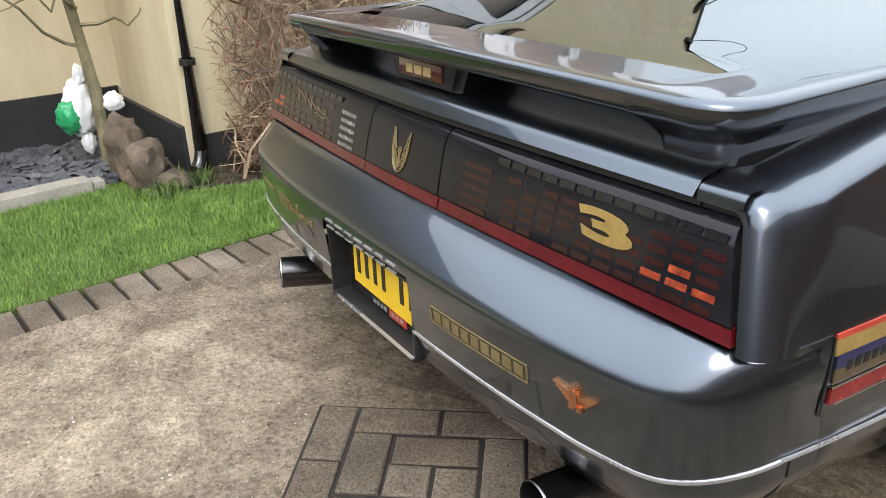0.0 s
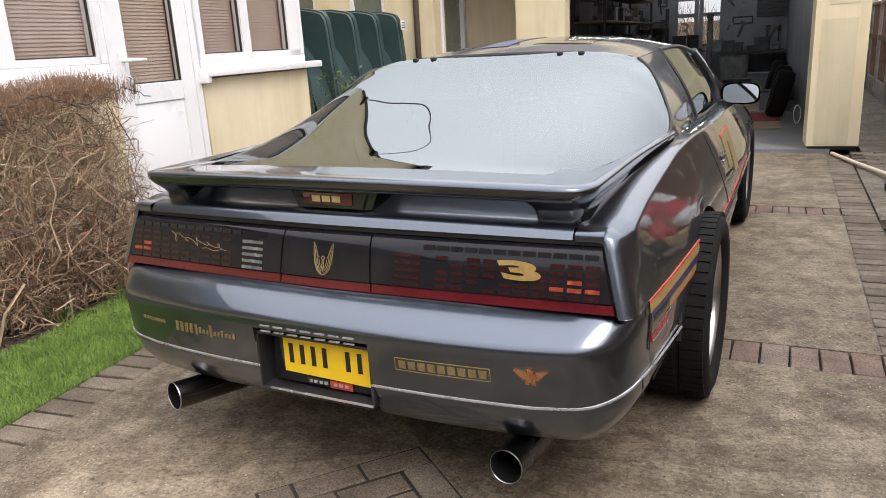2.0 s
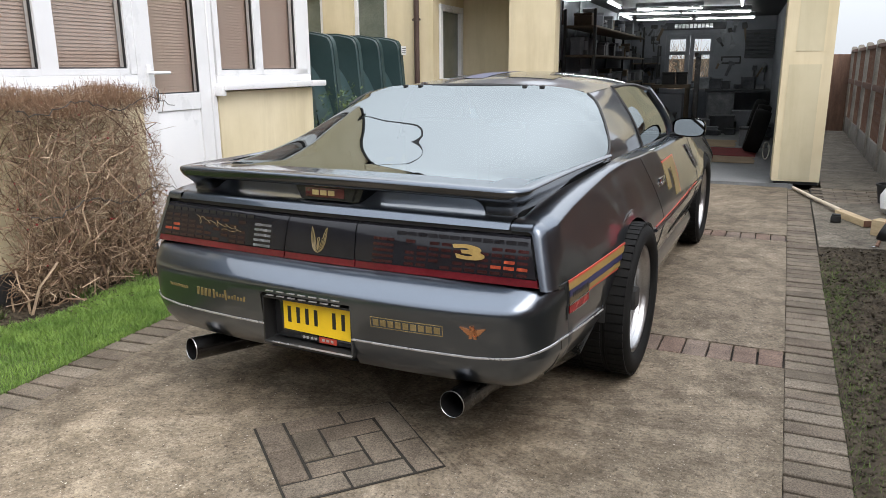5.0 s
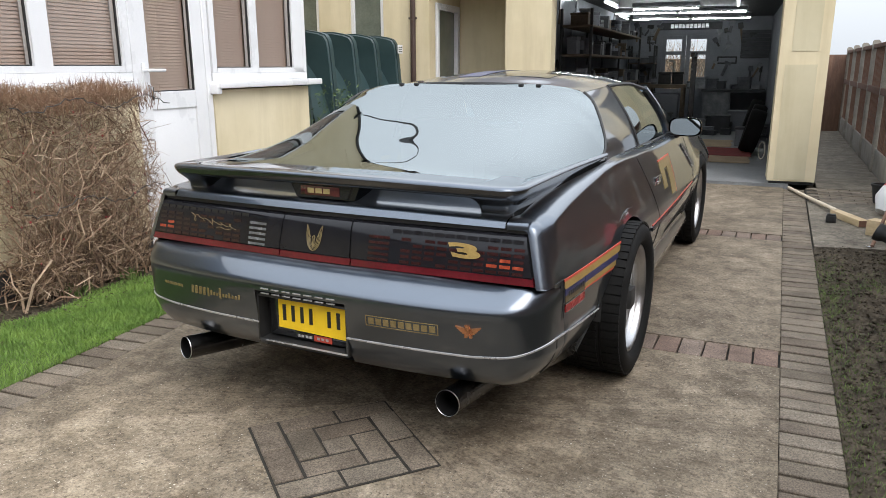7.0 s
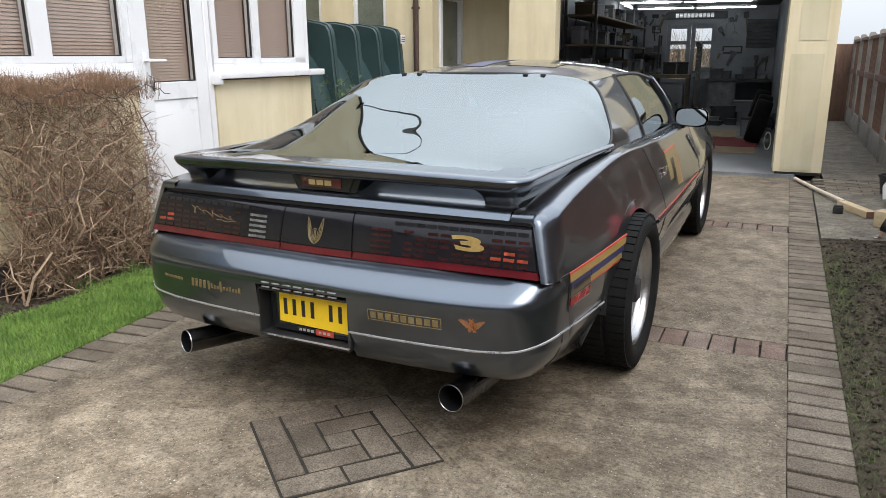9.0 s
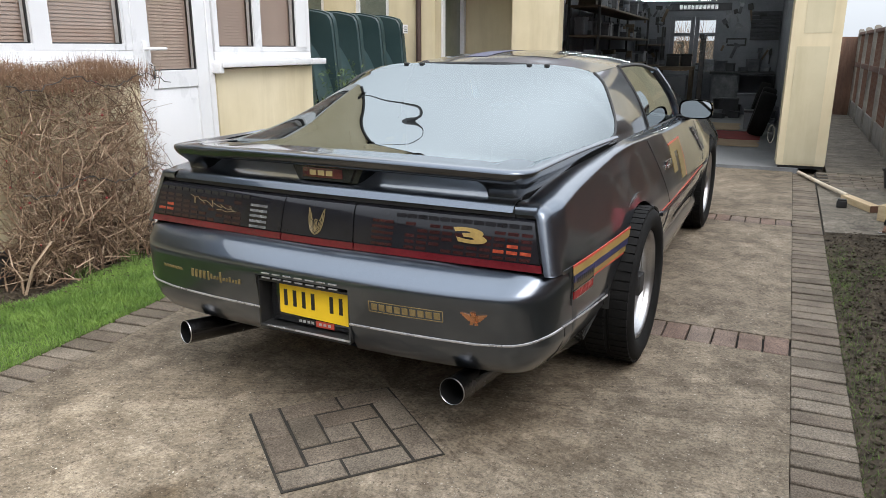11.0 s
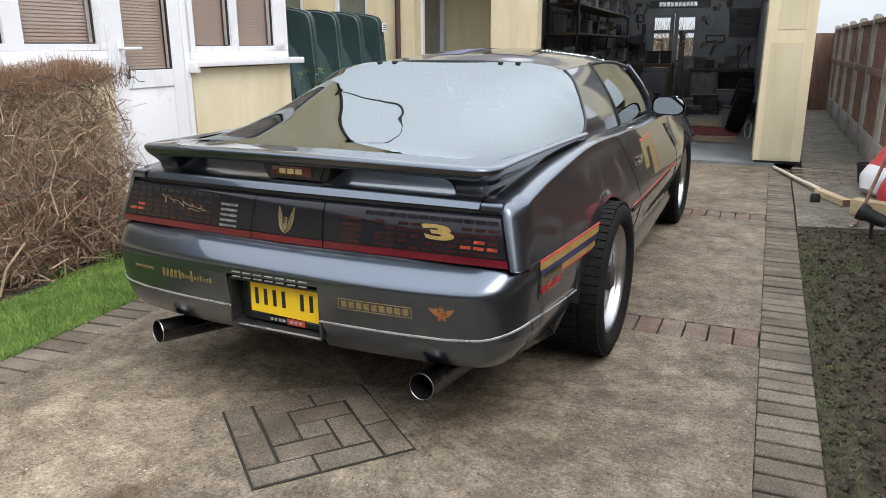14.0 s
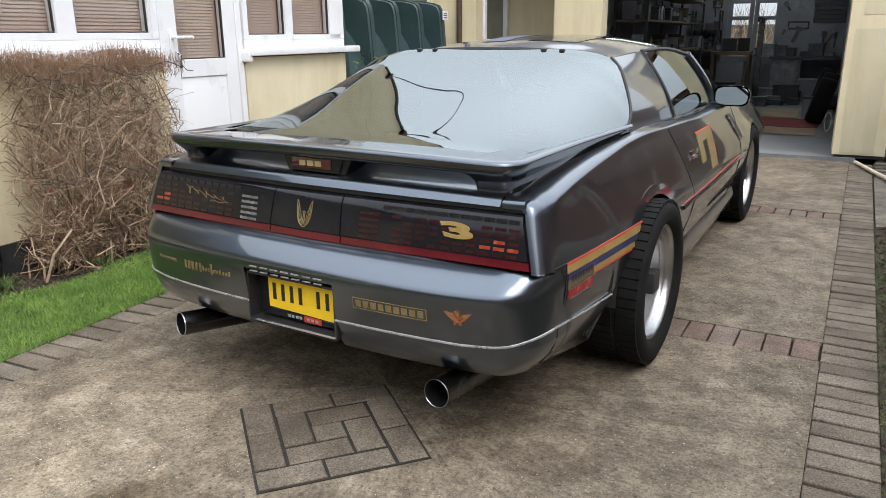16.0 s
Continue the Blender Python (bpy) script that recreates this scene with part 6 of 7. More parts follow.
def blades(rng, n, place, height, width, lean=0.6):
    verts, faces = [], []
    for _ in range(n):
        x, y, z = place(rng)
        h = height * rng.uniform(0.45, 1.2)
        a = rng.uniform(0, 2 * math.pi)
        b = rng.uniform(0, 2 * math.pi)
        l = lean * h * rng.uniform(0.2, 1.0)
        dx, dy = math.cos(a) * width / 2, math.sin(a) * width / 2
        mx, my = x + math.cos(b) * l * 0.35, y + math.sin(b) * l * 0.35
        k = len(verts)
        verts += [(x - dx, y - dy, z), (x + dx, y + dy, z), (mx + dx * 0.7, my + dy * 0.7, z + h * 0.6), (mx - dx * 0.7, my - dy * 0.7, z + h * 0.6), (x + math.cos(b) * l, y + math.sin(b) * l, z + h)]
        faces += [(k, k + 1, k + 2, k + 3), (k + 3, k + 2, k + 4)]
    return verts, faces


rng = random.Random(5)


def lawn_place(r):
    y = r.uniform(-2.6, 1.3)
    x = r.uniform(-2.58 if y < -0.25 else -2.20 + 0.05 * math.sin(7 * y), left_edge(y) - 0.195)
    return x, y, -0.004


v, f = blades(rng, 70000, lawn_place, 0.030, 0.0034, 1.1)
stuff_mesh("grass", v, f, GRASS, "short green lawn grass", "grass")
# dark earth bed with leaf litter and weeds
bm = bmesh.new()


def bed(u, v):
    x, y = lerp(1.60, 2.40, u), lerp(-3.0, 3.48, v)
    d = min(1.0, (x - 1.60) / 0.12) * min(1.0, (3.48 - y) / 0.1)
    return Vector((x, y, -0.02 + d * (0.022 + 0.030 * noise.noise((x * 4, y * 4, 0)) + 0.026 * noise.noise((x * 13, y * 13, 3)) + 0.014 * noise.noise((x * 31, y * 31, 8)))))


add_grid(bm, bed, 60, 420)
tag_structure(part("soil_strip", box((-2.60, -0.25, -0.05), (-2.18, 1.3, 0.004), 0.003), SOIL), "bare dark earth along the foot of the hedge", "soil")
tag_structure(part("soil_bed", bm, SOIL), "dark crumbly soil bed with leaves and weeds", "soil")


def bed_height(x, y):
    return bed((x - 1.60) / 0.80, (y + 3.0) / 6.48).z


verts, faces = [], []
for _ in range(16000):
    x, y = rng.uniform(1.60, 2.38), rng.uniform(-2.5, 3.44)
    z = bed_height(x, y) + rng.uniform(0.0, 0.014)
    m = Matrix.Translation((x, y, z)) @ Euler((rng.uniform(-0.7, 0.7), rng.uniform(-0.7, 0.7), rng.uniform(0, 6.28))).to_matrix().to_4x4()
    l = rng.uniform(0.003, 0.010) * (1.8 if rng.random() < 0.06 else 1)
    k = len(verts)
    c = rng.uniform(-0.3, 0.5) * l
    verts += [tuple(m @ Vector(p)) for p in ((-l, 0, 0), (-l * 0.2, l * 0.5, c), (l, 0, c * 0.5), (-l * 0.2, -l * 0.5, c))]
    faces += [(k, k + 1, k + 2), (k, k + 2, k + 3)]
for _ in range(5000):                                     # under the hedge
    x, y = -2.56 + abs(rng.gauss(0, 0.20)), rng.uniform(-0.35, 1.3)
    m = Matrix.Translation((x, y, rng.uniform(0.002, 0.020))) @ Euler((rng.uniform(-0.7, 0.7), rng.uniform(-0.7, 0.7), rng.uniform(0, 6.28))).to_matrix().to_4x4()
    l = rng.uniform(0.004, 0.014)
    k = len(verts)
    c = rng.uniform(-0.3, 0.5) * l
    verts += [tuple(m @ Vector(p)) for p in ((-l, 0, 0), (-l * 0.2, l * 0.5, c), (l, 0, c * 0.5), (-l * 0.2, -l * 0.5, c))]
    faces += [(k, k + 1, k + 2), (k, k + 2, k + 3)]
clods, clod_faces = [], []
for _ in range(2600):                                     # loose crumbs of earth
    x, y = rng.uniform(1.62, 2.36), rng.uniform(-2.5, 3.42)
    r = rng.uniform(0.004, 0.012) * (1.7 if rng.random() < 0.1 else 1)
    z = bed_height(x, y) + r * 0.4
    k = len(clods)
    clods += [(x + r * rng.uniform(0.7, 1.2) * dx, y + r * rng.uniform(0.7, 1.2) * dy, z + r * rng.uniform(0.6, 1.0) * dz) for dx, dy, dz in ((1, 0, 0), (0, 1, 0), (-1, 0, 0), (0, -1, 0), (0, 0, 1), (0, 0, -1))]
    clod_faces += [(k + i, k + (i + 1) % 4, k + 4) for i in range(4)] + [(k + (i + 1) % 4, k + i, k + 5) for i in range(4)]
stuff_mesh("soil_crumbs", clods, clod_faces, SOIL, "loose crumbs of dark earth on the bed", "soil")
stuff_mesh("leaf_litter", verts, faces, LEAF, "dead brown leaves strewn on the soil", "leaves")
centres = [(rng.uniform(1.62, 2.3), rng.uniform(-2.5, 3.3)) for _ in range(60)] + [(1.61 + 0.06 * rng.random(), -2.4 + 0.11 * i) for i in range(50)]


def weed_place(r):
    cx, cy = r.choice(centres)
    x, y = cx + r.gauss(0, 0.06), cy + r.gauss(0, 0.08)
    x, y = min(max(x, 1.575), 2.38), min(max(y, -2.6), 3.44)
    return x, y, bed_height(max(x, 1.605), y) - 0.004


v, f = blades(rng, 12000, weed_place, 0.021, 0.0030, 1.3)
tufts = [(-2.42, -0.16), (-2.34, -0.05), (-2.28, -0.22), (-2.25, 1.18), (-2.22, 1.24), (-2.3, 0.5), (-2.28, 0.85)]


def tuft_place(r):
    cx, cy = r.choice(tufts)
    return cx + r.gauss(0, 0.035), cy + r.gauss(0, 0.035), 0.0


v2, f2 = blades(rng, 900, tuft_place, 0.07, 0.009, 1.0)
f += [tuple(i + len(v) for i in q) for q in f2]
v += v2
stuff_mesh("weeds", v, f, WEED, "tufts of green weeds and moss in the bed", "weeds")

# ---- bare hedge ----
hedge = empty("hedge", HOUSE, "clipped bare brown hedge of tangled twigs with red berries", "hedge")
rng = random.Random(11)


def in_hedge(p):
    x, y, z = p
    if z > 1.20 + 0.03 * math.sin(9 * y) or z < 0.02:
        return False
    bulge = 0.05 * math.sin(3.1 * z)
    r = 0.10
    dy = max(0.0, y - (1.175 + bulge - r), (0.14 + r) - y)
    dx = max(0.0, x - (0.36 + bulge - r))
    dz = max(0.0, z - (1.19 - r))
    return dx * dx + dy * dy + dz * dz < r * r and x > 0.03


verts, faces = [], []


def twig(p, d, length, radius, depth):
    steps = 5 if depth else 7
    ring_prev = None
    pos = Vector(p)
    d = Vector(d).normalized()
    for i in range(steps + 1):
        if i and not in_hedge(pos) and rng.random() < 0.94:
            break
        s = d.cross(Vector((0.3, 0.2, 1))).normalized()
        u = s.cross(d)
        r = radius * (1 - 0.7 * i / steps)
        k = len(verts)
        for j in range(3):
            a = 2.094 * j
            verts.append(tuple(pos + r * (math.cos(a) * s + math.sin(a) * u)))
        if ring_prev is not None:
            for j in range(3):
                faces.append((ring_prev + j, ring_prev + (j + 1) % 3, k + (j + 1) % 3, k + j))
        ring_prev = k
        if depth < 2 and i and rng.random() < 0.75:
            side = Vector((rng.gauss(0, 1), rng.gauss(0, 1), rng.gauss(0.15, 0.8)))
            twig(pos, d * 0.5 + side * 0.8, length * rng.uniform(0.4, 0.75), r * 0.6, depth + 1)
        d = (d + Vector((rng.gauss(0, 0.34), rng.gauss(0, 0.34), rng.gauss(0, 0.28)))).normalized()
        pos = pos + d * (length / steps)


for _ in range(90):                                       # stems from the ground
    twig((rng.uniform(0.08, 0.34), rng.uniform(0.15, 1.25), 0.0), (rng.gauss(0.05, 0.25), rng.gauss(0, 0.35), 1), rng.uniform(0.6, 1.15), rng.uniform(0.005, 0.010), 0)
for _ in range(1250):                                     # branches through the body, long and crossing
    p = Vector((rng.uniform(0.05, 0.42), rng.uniform(0.1, 1.32), rng.uniform(0.05, 1.10)))
    if in_hedge(p):
        twig(p, (rng.gauss(0, 0.5), rng.gauss(0, 1), rng.gauss(0.3, 0.9)), rng.uniform(0.25, 0.6), rng.uniform(0.0018, 0.0042), 1)
for _ in range(1500):                                     # the clipped top and end, much denser
    if rng.random() < 0.7:
        p = Vector((rng.uniform(0.05, 0.42), rng.uniform(0.12, 1.32), 1.19 - abs(rng.gauss(0, 0.10))))
    else:
        p = Vector((rng.uniform(0.08, 0.42), 1.25 - abs(rng.gauss(0, 0.07)), rng.uniform(0.2, 1.1)))
    if in_hedge(p):
        twig(p, (rng.gauss(0, 0.7), rng.gauss(0, 0.8), rng.gauss(0.5, 0.7)), rng.uniform(0.08, 0.24), rng.uniform(0.0012, 0.0024), 1)
for _ in range(500):                                      # tangle at the foot
    p = Vector((rng.uniform(0.1, 0.42), rng.uniform(0.12, 1.32), abs(rng.gauss(0, 0.14)) + 0.02))
    if in_hedge(p):
        twig(p, (rng.gauss(0, 0.8), rng.gauss(0, 1), rng.gauss(0.1, 0.6)), rng.uniform(0.15, 0.4), rng.uniform(0.0014, 0.003), 1)
twigs_v, twigs_f, verts, faces = verts, faces, [], []
for _ in range(2400):                                     # fine upright shoots on the clipped top
    x, y = rng.uniform(0.04, 0.38), rng.uniform(0.14, 1.22)
    k = len(verts)
    h = rng.uniform(0.01, 0.07)
    z = 1.12 + 0.03 * math.sin(9 * y) + rng.uniform(-0.08, 0.03)
    q = Vector((x + rng.gauss(0, 0.02), y + rng.gauss(0, 0.02), z + h + 0.02))
    verts += [(x - 0.002, y, z), (x + 0.002, y, z), tuple(q), (x, y + 0.002, z)]
    faces += [(k, k + 1, k + 2), (k + 1, k + 3, k + 2), (k + 3, k, k + 2)]
me = bpy.data.meshes.new("shoot_mass")
me.from_pydata(verts, [], faces)
me.materials.append(SHOOT)
shoots = new("shoot_mass", me)
shoots.parent = hedge
tagged(shoots, "fine reddish shoots on the clipped top", kind="stuff")
me = bpy.data.meshes.new("twig_mass")
me.from_pydata(twigs_v, [], twigs_f)
me.materials.append(TWIG)
tw = new("twig_mass", me)
tw.parent = hedge
tagged(tw, kind="stuff")
bm = bmesh.new()
for _ in range(90):
    p = Vector((rng.uniform(0.2, 0.44), rng.uniform(0.1, 1.36), rng.choice((1.14, 0.6, 0.45, 1.02, 0.8)) + rng.gauss(0, 0.09)))
    if in_hedge(p):
        bmesh.ops.create_icosphere(bm, subdivisions=1, radius=rng.uniform(0.004, 0.0075), matrix=Matrix.Translation(p))
tagged(part("berries", bm, BERRY, hedge), kind="stuff")
bm = bmesh.new()
for z in (1.08, 0.55):
    add_tube(bm, [Vector((0.425 + 0.01 * math.sin(k * 1.7), lerp(0.12, 1.22, k / 30), z - 0.03 * math.sin(k * 0.45) + 0.01 * math.sin(k * 2.3))) for k in range(31)], 0.0025, 5)
part("light_string", bm, BLACK_MATT, hedge, "thin dark string of fairy lights")


# ---- inside the garage ----
def in_garage(name, label, category, group=""):
    return empty(name, HOUSE, label, category, group)


def gbox(name, lo, hi, mat, parent, bevel=0.006, label=""):
    return part(name, box(lo, hi, bevel, seg=1), mat, parent, label, flat=True)


TUBES = ((1.05, 2.05, 8.5, 8.5), (1.75, 1.75, 9.2, 10.4), (3.62, 3.62, 9.6, 10.8), (1.95, 3.0, 10.95, 11.0), (1.5, 2.55, 12.0, 12.1), (2.62, 3.75, 12.15, 12.25), (1.5, 1.5, 12.5, 13.6), (1.58, 2.66, 13.9, 14.0), (2.74, 3.84, 14.05, 14.15))
for x0, x1, y0, y1 in TUBES:
    t = in_garage("tube_light", "lit white fluorescent tube on the garage ceiling", "light", "ceiling tubes")
    bm = bmesh.new()
    add_tube(bm, [Vector((x0, y0, 2.20)), Vector((x1, y1, 2.20))], 0.013, 8)
    part("tube", bm, LAMP, t)
    d = (Vector((x1, y1, 0)) - Vector((x0, y0, 0)))
    bm = bmesh.new()
    add_box(bm, (-0.02, -0.03, 2.235), (d.length + 0.02, 0.03, 2.30), 0.004, Matrix.Translation((x0, y0, 0)) @ Matrix.Rotation(math.atan2(d.y, d.x), 4, "Z"))
    part("batten", bm, MID_CLUTTER, t)

# double doors in the back wall
gd = empty("door_3", HOUSE, "pale glazed double doors at the back of the garage", "door", "", "structure")
for a, b in ((BD0, (BD0 + BD1) / 2 - 0.004), ((BD0 + BD1) / 2 + 0.004, BD1)):
    bm = bmesh.new()
    for lo, hi in (((a, GD + 0.04, 0.0), (a + 0.09, GD + 0.09, 1.93)), ((b - 0.09, GD + 0.04, 0.0), (b, GD + 0.09, 1.93)), ((a + 0.09, GD + 0.04, 1.84), (b - 0.09, GD + 0.09, 1.93)), ((a + 0.09, GD + 0.04, 1.50), (b - 0.09, GD + 0.09, 1.58)), ((a + 0.09, GD + 0.04, 0.0), (b - 0.09, GD + 0.09, 0.75))):
        add_box(bm, lo, hi, 0.004, seg=1)
    part("door_leaf", bm, DARK_WALL, gd)
    for z0, z1 in ((0.75, 1.50), (1.58, 1.84)):
        gl = part("pane", sheet((a + 0.09, GD + 0.06, z0), (b - 0.09, GD + 0.06, z0), (b - 0.09, GD + 0.06, z1), (a + 0.09, GD + 0.06, z1)), PANE, gd, flat=True)
        gl.visible_shadow = False
# garden through the back doors: bare shrubs, and a wall added to block sky
gw = part("garden_wall", box((-2.0, 0, 0), (5.0, 0.2, 1.45)), PAVER, flat=True)
gw.matrix_world = HOUSE @ Matrix.Translation((1.0, GD + 5.0, 0))
tagged(gw, "low brown wall added beyond the garage doors to block sky", "wall")
rng = random.Random(3)
shrub = in_garage("shrub", "bare brown shrub in the back garden", "shrub")
bm = bmesh.new()
for _ in range(170):
    x = rng.uniform(1.4, 3.9)
    p = [Vector((x, GD + 3.5 + rng.uniform(-0.4, 0.4), 0))]
    for k in range(5):
        p.append(p[-1] + Vector((rng.gauss(0, 0.14), rng.gauss(0, 0.1), rng.uniform(0.2, 0.5))))
    add_tube(bm, p, [0.014, 0.012, 0.010, 0.008, 0.006, 0.003], 3, False)
part("branches", bm, TWIG, shrub)

sign = in_garage("wall_sign", "long dark sign with pale lettering over the back doors", "sign")
gbox("board", (1.93, GD - 0.03, 2.04), (3.30, GD - 0.005, 2.20), SIGN_BOARD, sign)
for i in range(10):
    gbox("letter_bar", (2.22 + 0.082 * i, GD - 0.036, 2.075), (2.28 + 0.082 * i, GD - 0.028, 2.165), SILVER_TRIM, sign, 0)
fr = in_garage("picture_frame", "small dark framed print on the back wall", "picture")
gbox("frame", (3.25, GD - 0.03, 1.30), (3.66, GD - 0.005, 1.46), BLACK_MATT, fr)
gbox("print", (3.28, GD - 0.034, 1.33), (3.63, GD - 0.028, 1.43), DARK_WALL, fr, 0)
fr = in_garage("picture_frame", "small dark framed print on the back wall", "picture")
gbox("frame", (1.72, GD - 0.03, 1.75), (1.92, GD - 0.005, 1.92), BLACK_MATT, fr)
gbox("print", (1.75, GD - 0.034, 1.78), (1.89, GD - 0.028, 1.89), DARK_WALL, fr, 0)
tv = in_garage("roller_panel", "dark slatted panel on the back wall", "panel")
for k in range(7):
    gbox("slat", (3.72, GD - 0.05, 1.42 + 0.085 * k), (4.30, GD - 0.02, 1.50 + 0.085 * k), SIGN_BOARD, tv)


# racks of tools and boxes along the dark wall
def rack(x0, x1, y0, y1, levels, top, label):
    r = in_garage("shelf_rack", label, "shelf")
    for x in (x0, x1):
        for y in (y0, y1):
            gbox("upright", (x - 0.02, y - 0.02, 0.006), (x + 0.02, y + 0.02, top), BLACK_MATT, r)
    for z in levels:
        gbox("shelf", (x0 - 0.02, y0 - 0.02, z), (x1 + 0.02, y1 + 0.02, z + 0.03), DULL_WOOD, r)
    return r


kinds = (("storage_box", "dark storage box on a garage shelf", "box"), ("tool_case", "closed tool case on a garage shelf", "case"), ("tin", "small paint tin on a garage shelf", "tin"), ("carton", "brown cardboard carton on a garage shelf", "carton"))


def clutter(x, y, z, mats):
    nm, lab, cat = rng.choice(kinds)
    w, d, h = rng.uniform(0.1, 0.28), rng.uniform(0.1, 0.22), rng.uniform(0.08, 0.26)
    ob = in_garage(nm, lab, cat)
    ob.matrix_world = HOUSE @ Matrix.Translation((x, y, z)) @ Matrix.Rotation(rng.uniform(-0.3, 0.3), 4, "Z")
    mt = rng.choice(mats)
    if nm == "tin":
        bm = bmesh.new()
        r = min(w, d) / 2
        add_lathe(bm, [(0.001, 0), (r, 0), (r, h), (r * 0.94, h), (r * 0.93, h - 0.006), (0.001, h - 0.006)], 18, Matrix.Rotation(radians(-90), 4, "Y"))
        part("can", bm, mt, ob)
        bm = bmesh.new()
        add_lathe(bm, [(r + 0.001, h * 0.25), (r + 0.002, h * 0.3), (r + 0.002, h * 0.7), (r + 0.001, h * 0.75)], 18, Matrix.Rotation(radians(-90), 4, "Y"))
        part("band", bm, DARK_WALL, ob)
    else:
        part("body", box((-w / 2, -d / 2, 0), (w / 2, d / 2, h * 0.8), 0.008, seg=1), mt, ob, flat=True)
        part("lid", box((-w / 2 - 0.006, -d / 2 - 0.006, h * 0.8), (w / 2 + 0.006, d / 2 + 0.006, h), 0.006, seg=1), mt, ob, flat=True)


MIXED = (SIGN_BOARD, BLACK_MATT, DARK_WALL, DULL_WOOD, DARK_CLUTTER, SIGN_BOARD, MID_CLUTTER, DARK_CLUTTER, DARK_CLUTTER)
rack(1.33, 1.75, 8.2, 13.8, (0.5, 0.95, 1.4, 1.8), 2.05, "tall crowded garage shelf rack along the wall")
for z in (0.53, 0.98, 1.43, 1.83):
    y = 8.35
    while y < 13.7:
        clutter(rng.uniform(1.45, 1.64), y, z, MIXED)
        y += rng.uniform(0.13, 0.24)
rack(1.40, 1.95, GD - 0.55, GD - 0.1, (0.45, 0.86, 1.3), 1.7, "garage shelf rack against the back wall")
for z in (0.48, 0.89, 1.33):
    for x in (1.5, 1.72, 1.9):
        clutter(x, GD - 0.35, z, MIXED)
bench = in_garage("workbench", "long wooden workbench across the back of the garage", "bench")
gbox("worktop", (1.98, GD - 1.9, 0.82), (2.72, GD - 1.25, 0.89), DULL_WOOD, bench)
for x in (2.02, 2.68):
    for y in (GD - 1.86, GD - 1.3):
        gbox("leg", (x - 0.03, y - 0.03, 0.006), (x + 0.03, y + 0.03, 0.82), DULL_WOOD, bench)
gbox("drawer_unit", (2.1, GD - 1.8, 0.006), (2.6, GD - 1.3, 0.7), DARK_WALL, bench)
for x in (2.08, 2.3, 2.55):
    clutter(x, GD - 1.6, 0.89, MIXED)
cab = in_garage("cabinet", "pale grey floor cabinet with a dark top against the wall", "cabinet")
gbox("body", (3.05, GD - 0.75, 0.006), (3.6, GD - 0.1, 0.72), MID_CLUTTER, cab)
gbox("top", (3.0, GD - 0.8, 0.72), (4.28, GD - 0.08, 0.77), SIGN_BOARD, cab)
gbox("door", (3.08, GD - 0.765, 0.06), (3.57, GD - 0.75, 0.68), MID_CLUTTER, cab)
for i, (x, y, r) in enumerate(((4.02, 12.2, 0.33), (4.05, 11.3, 0.31), (3.98, 9.4, 0.32))):
    ty = in_garage("spare_tyre", "black tyre standing against the garage wall", "tyre", "spare tyres")
    bm = bmesh.new()
    add_lathe(bm, [(r * 0.62, -0.1), (r * 0.75, -0.115), (r * 0.93, -0.11), (r, -0.07), (r, 0.07), (r * 0.93, 0.11), (r * 0.75, 0.115), (r * 0.62, 0.1), (r * 0.62, -0.1)], 36, Matrix.Translation((x, y, r + 0.004)) @ Matrix.Rotation(0.25, 4, "Y"))
    part("carcass", bm, RUBBER, ty)
    bm = bmesh.new()
    add_lathe(bm, [(r * 0.6, -0.09), (r * 0.55, 0.02), (r * 0.2, 0.04), (0.001, 0.04)], 24, Matrix.Translation((x, y, r + 0.004)) @ Matrix.Rotation(0.25, 4, "Y"))
    part("rim", bm, ALLOY, ty)
jack = in_garage("engine_stand", "dark upright engine hoist on the garage floor", "hoist")
gbox("post", (2.85, 12.9, 0.006), (2.95, 13.0, 1.5), DARK_STEEL, jack)
gbox("arm", (2.86, 12.3, 1.42), (2.94, 13.0, 1.5), DARK_STEEL, jack)
gbox("foot", (2.6, 12.2, 0.006), (2.7, 13.1, 0.09), DARK_STEEL, jack)
gbox("foot", (3.1, 12.2, 0.006), (3.2, 13.1, 0.09), DARK_STEEL, jack)
for x, y, s in ((2.35, 11.6, 0.3), (2.6, 11.9, 0.26), (3.3, 12.6, 0.34), (3.6, 13.2, 0.4), (2.2, 12.7, 0.36), (3.75, 10.3, 0.3)):
    b = in_garage("crate", "pale plastic crate on the garage floor", "crate")
    gbox("crate_body", (x, y, 0.006), (x + s, y + s * 0.8, s), rng.choice((MID_CLUTTER, DARK_WALL, SIGN_BOARD)), b)
    gbox("crate_rim", (x - 0.01, y - 0.01, s - 0.03), (x + s + 0.01, y + s * 0.8 + 0.01, s + 0.004), rng.choice((SIGN_BOARD, DARK_WALL)), b)
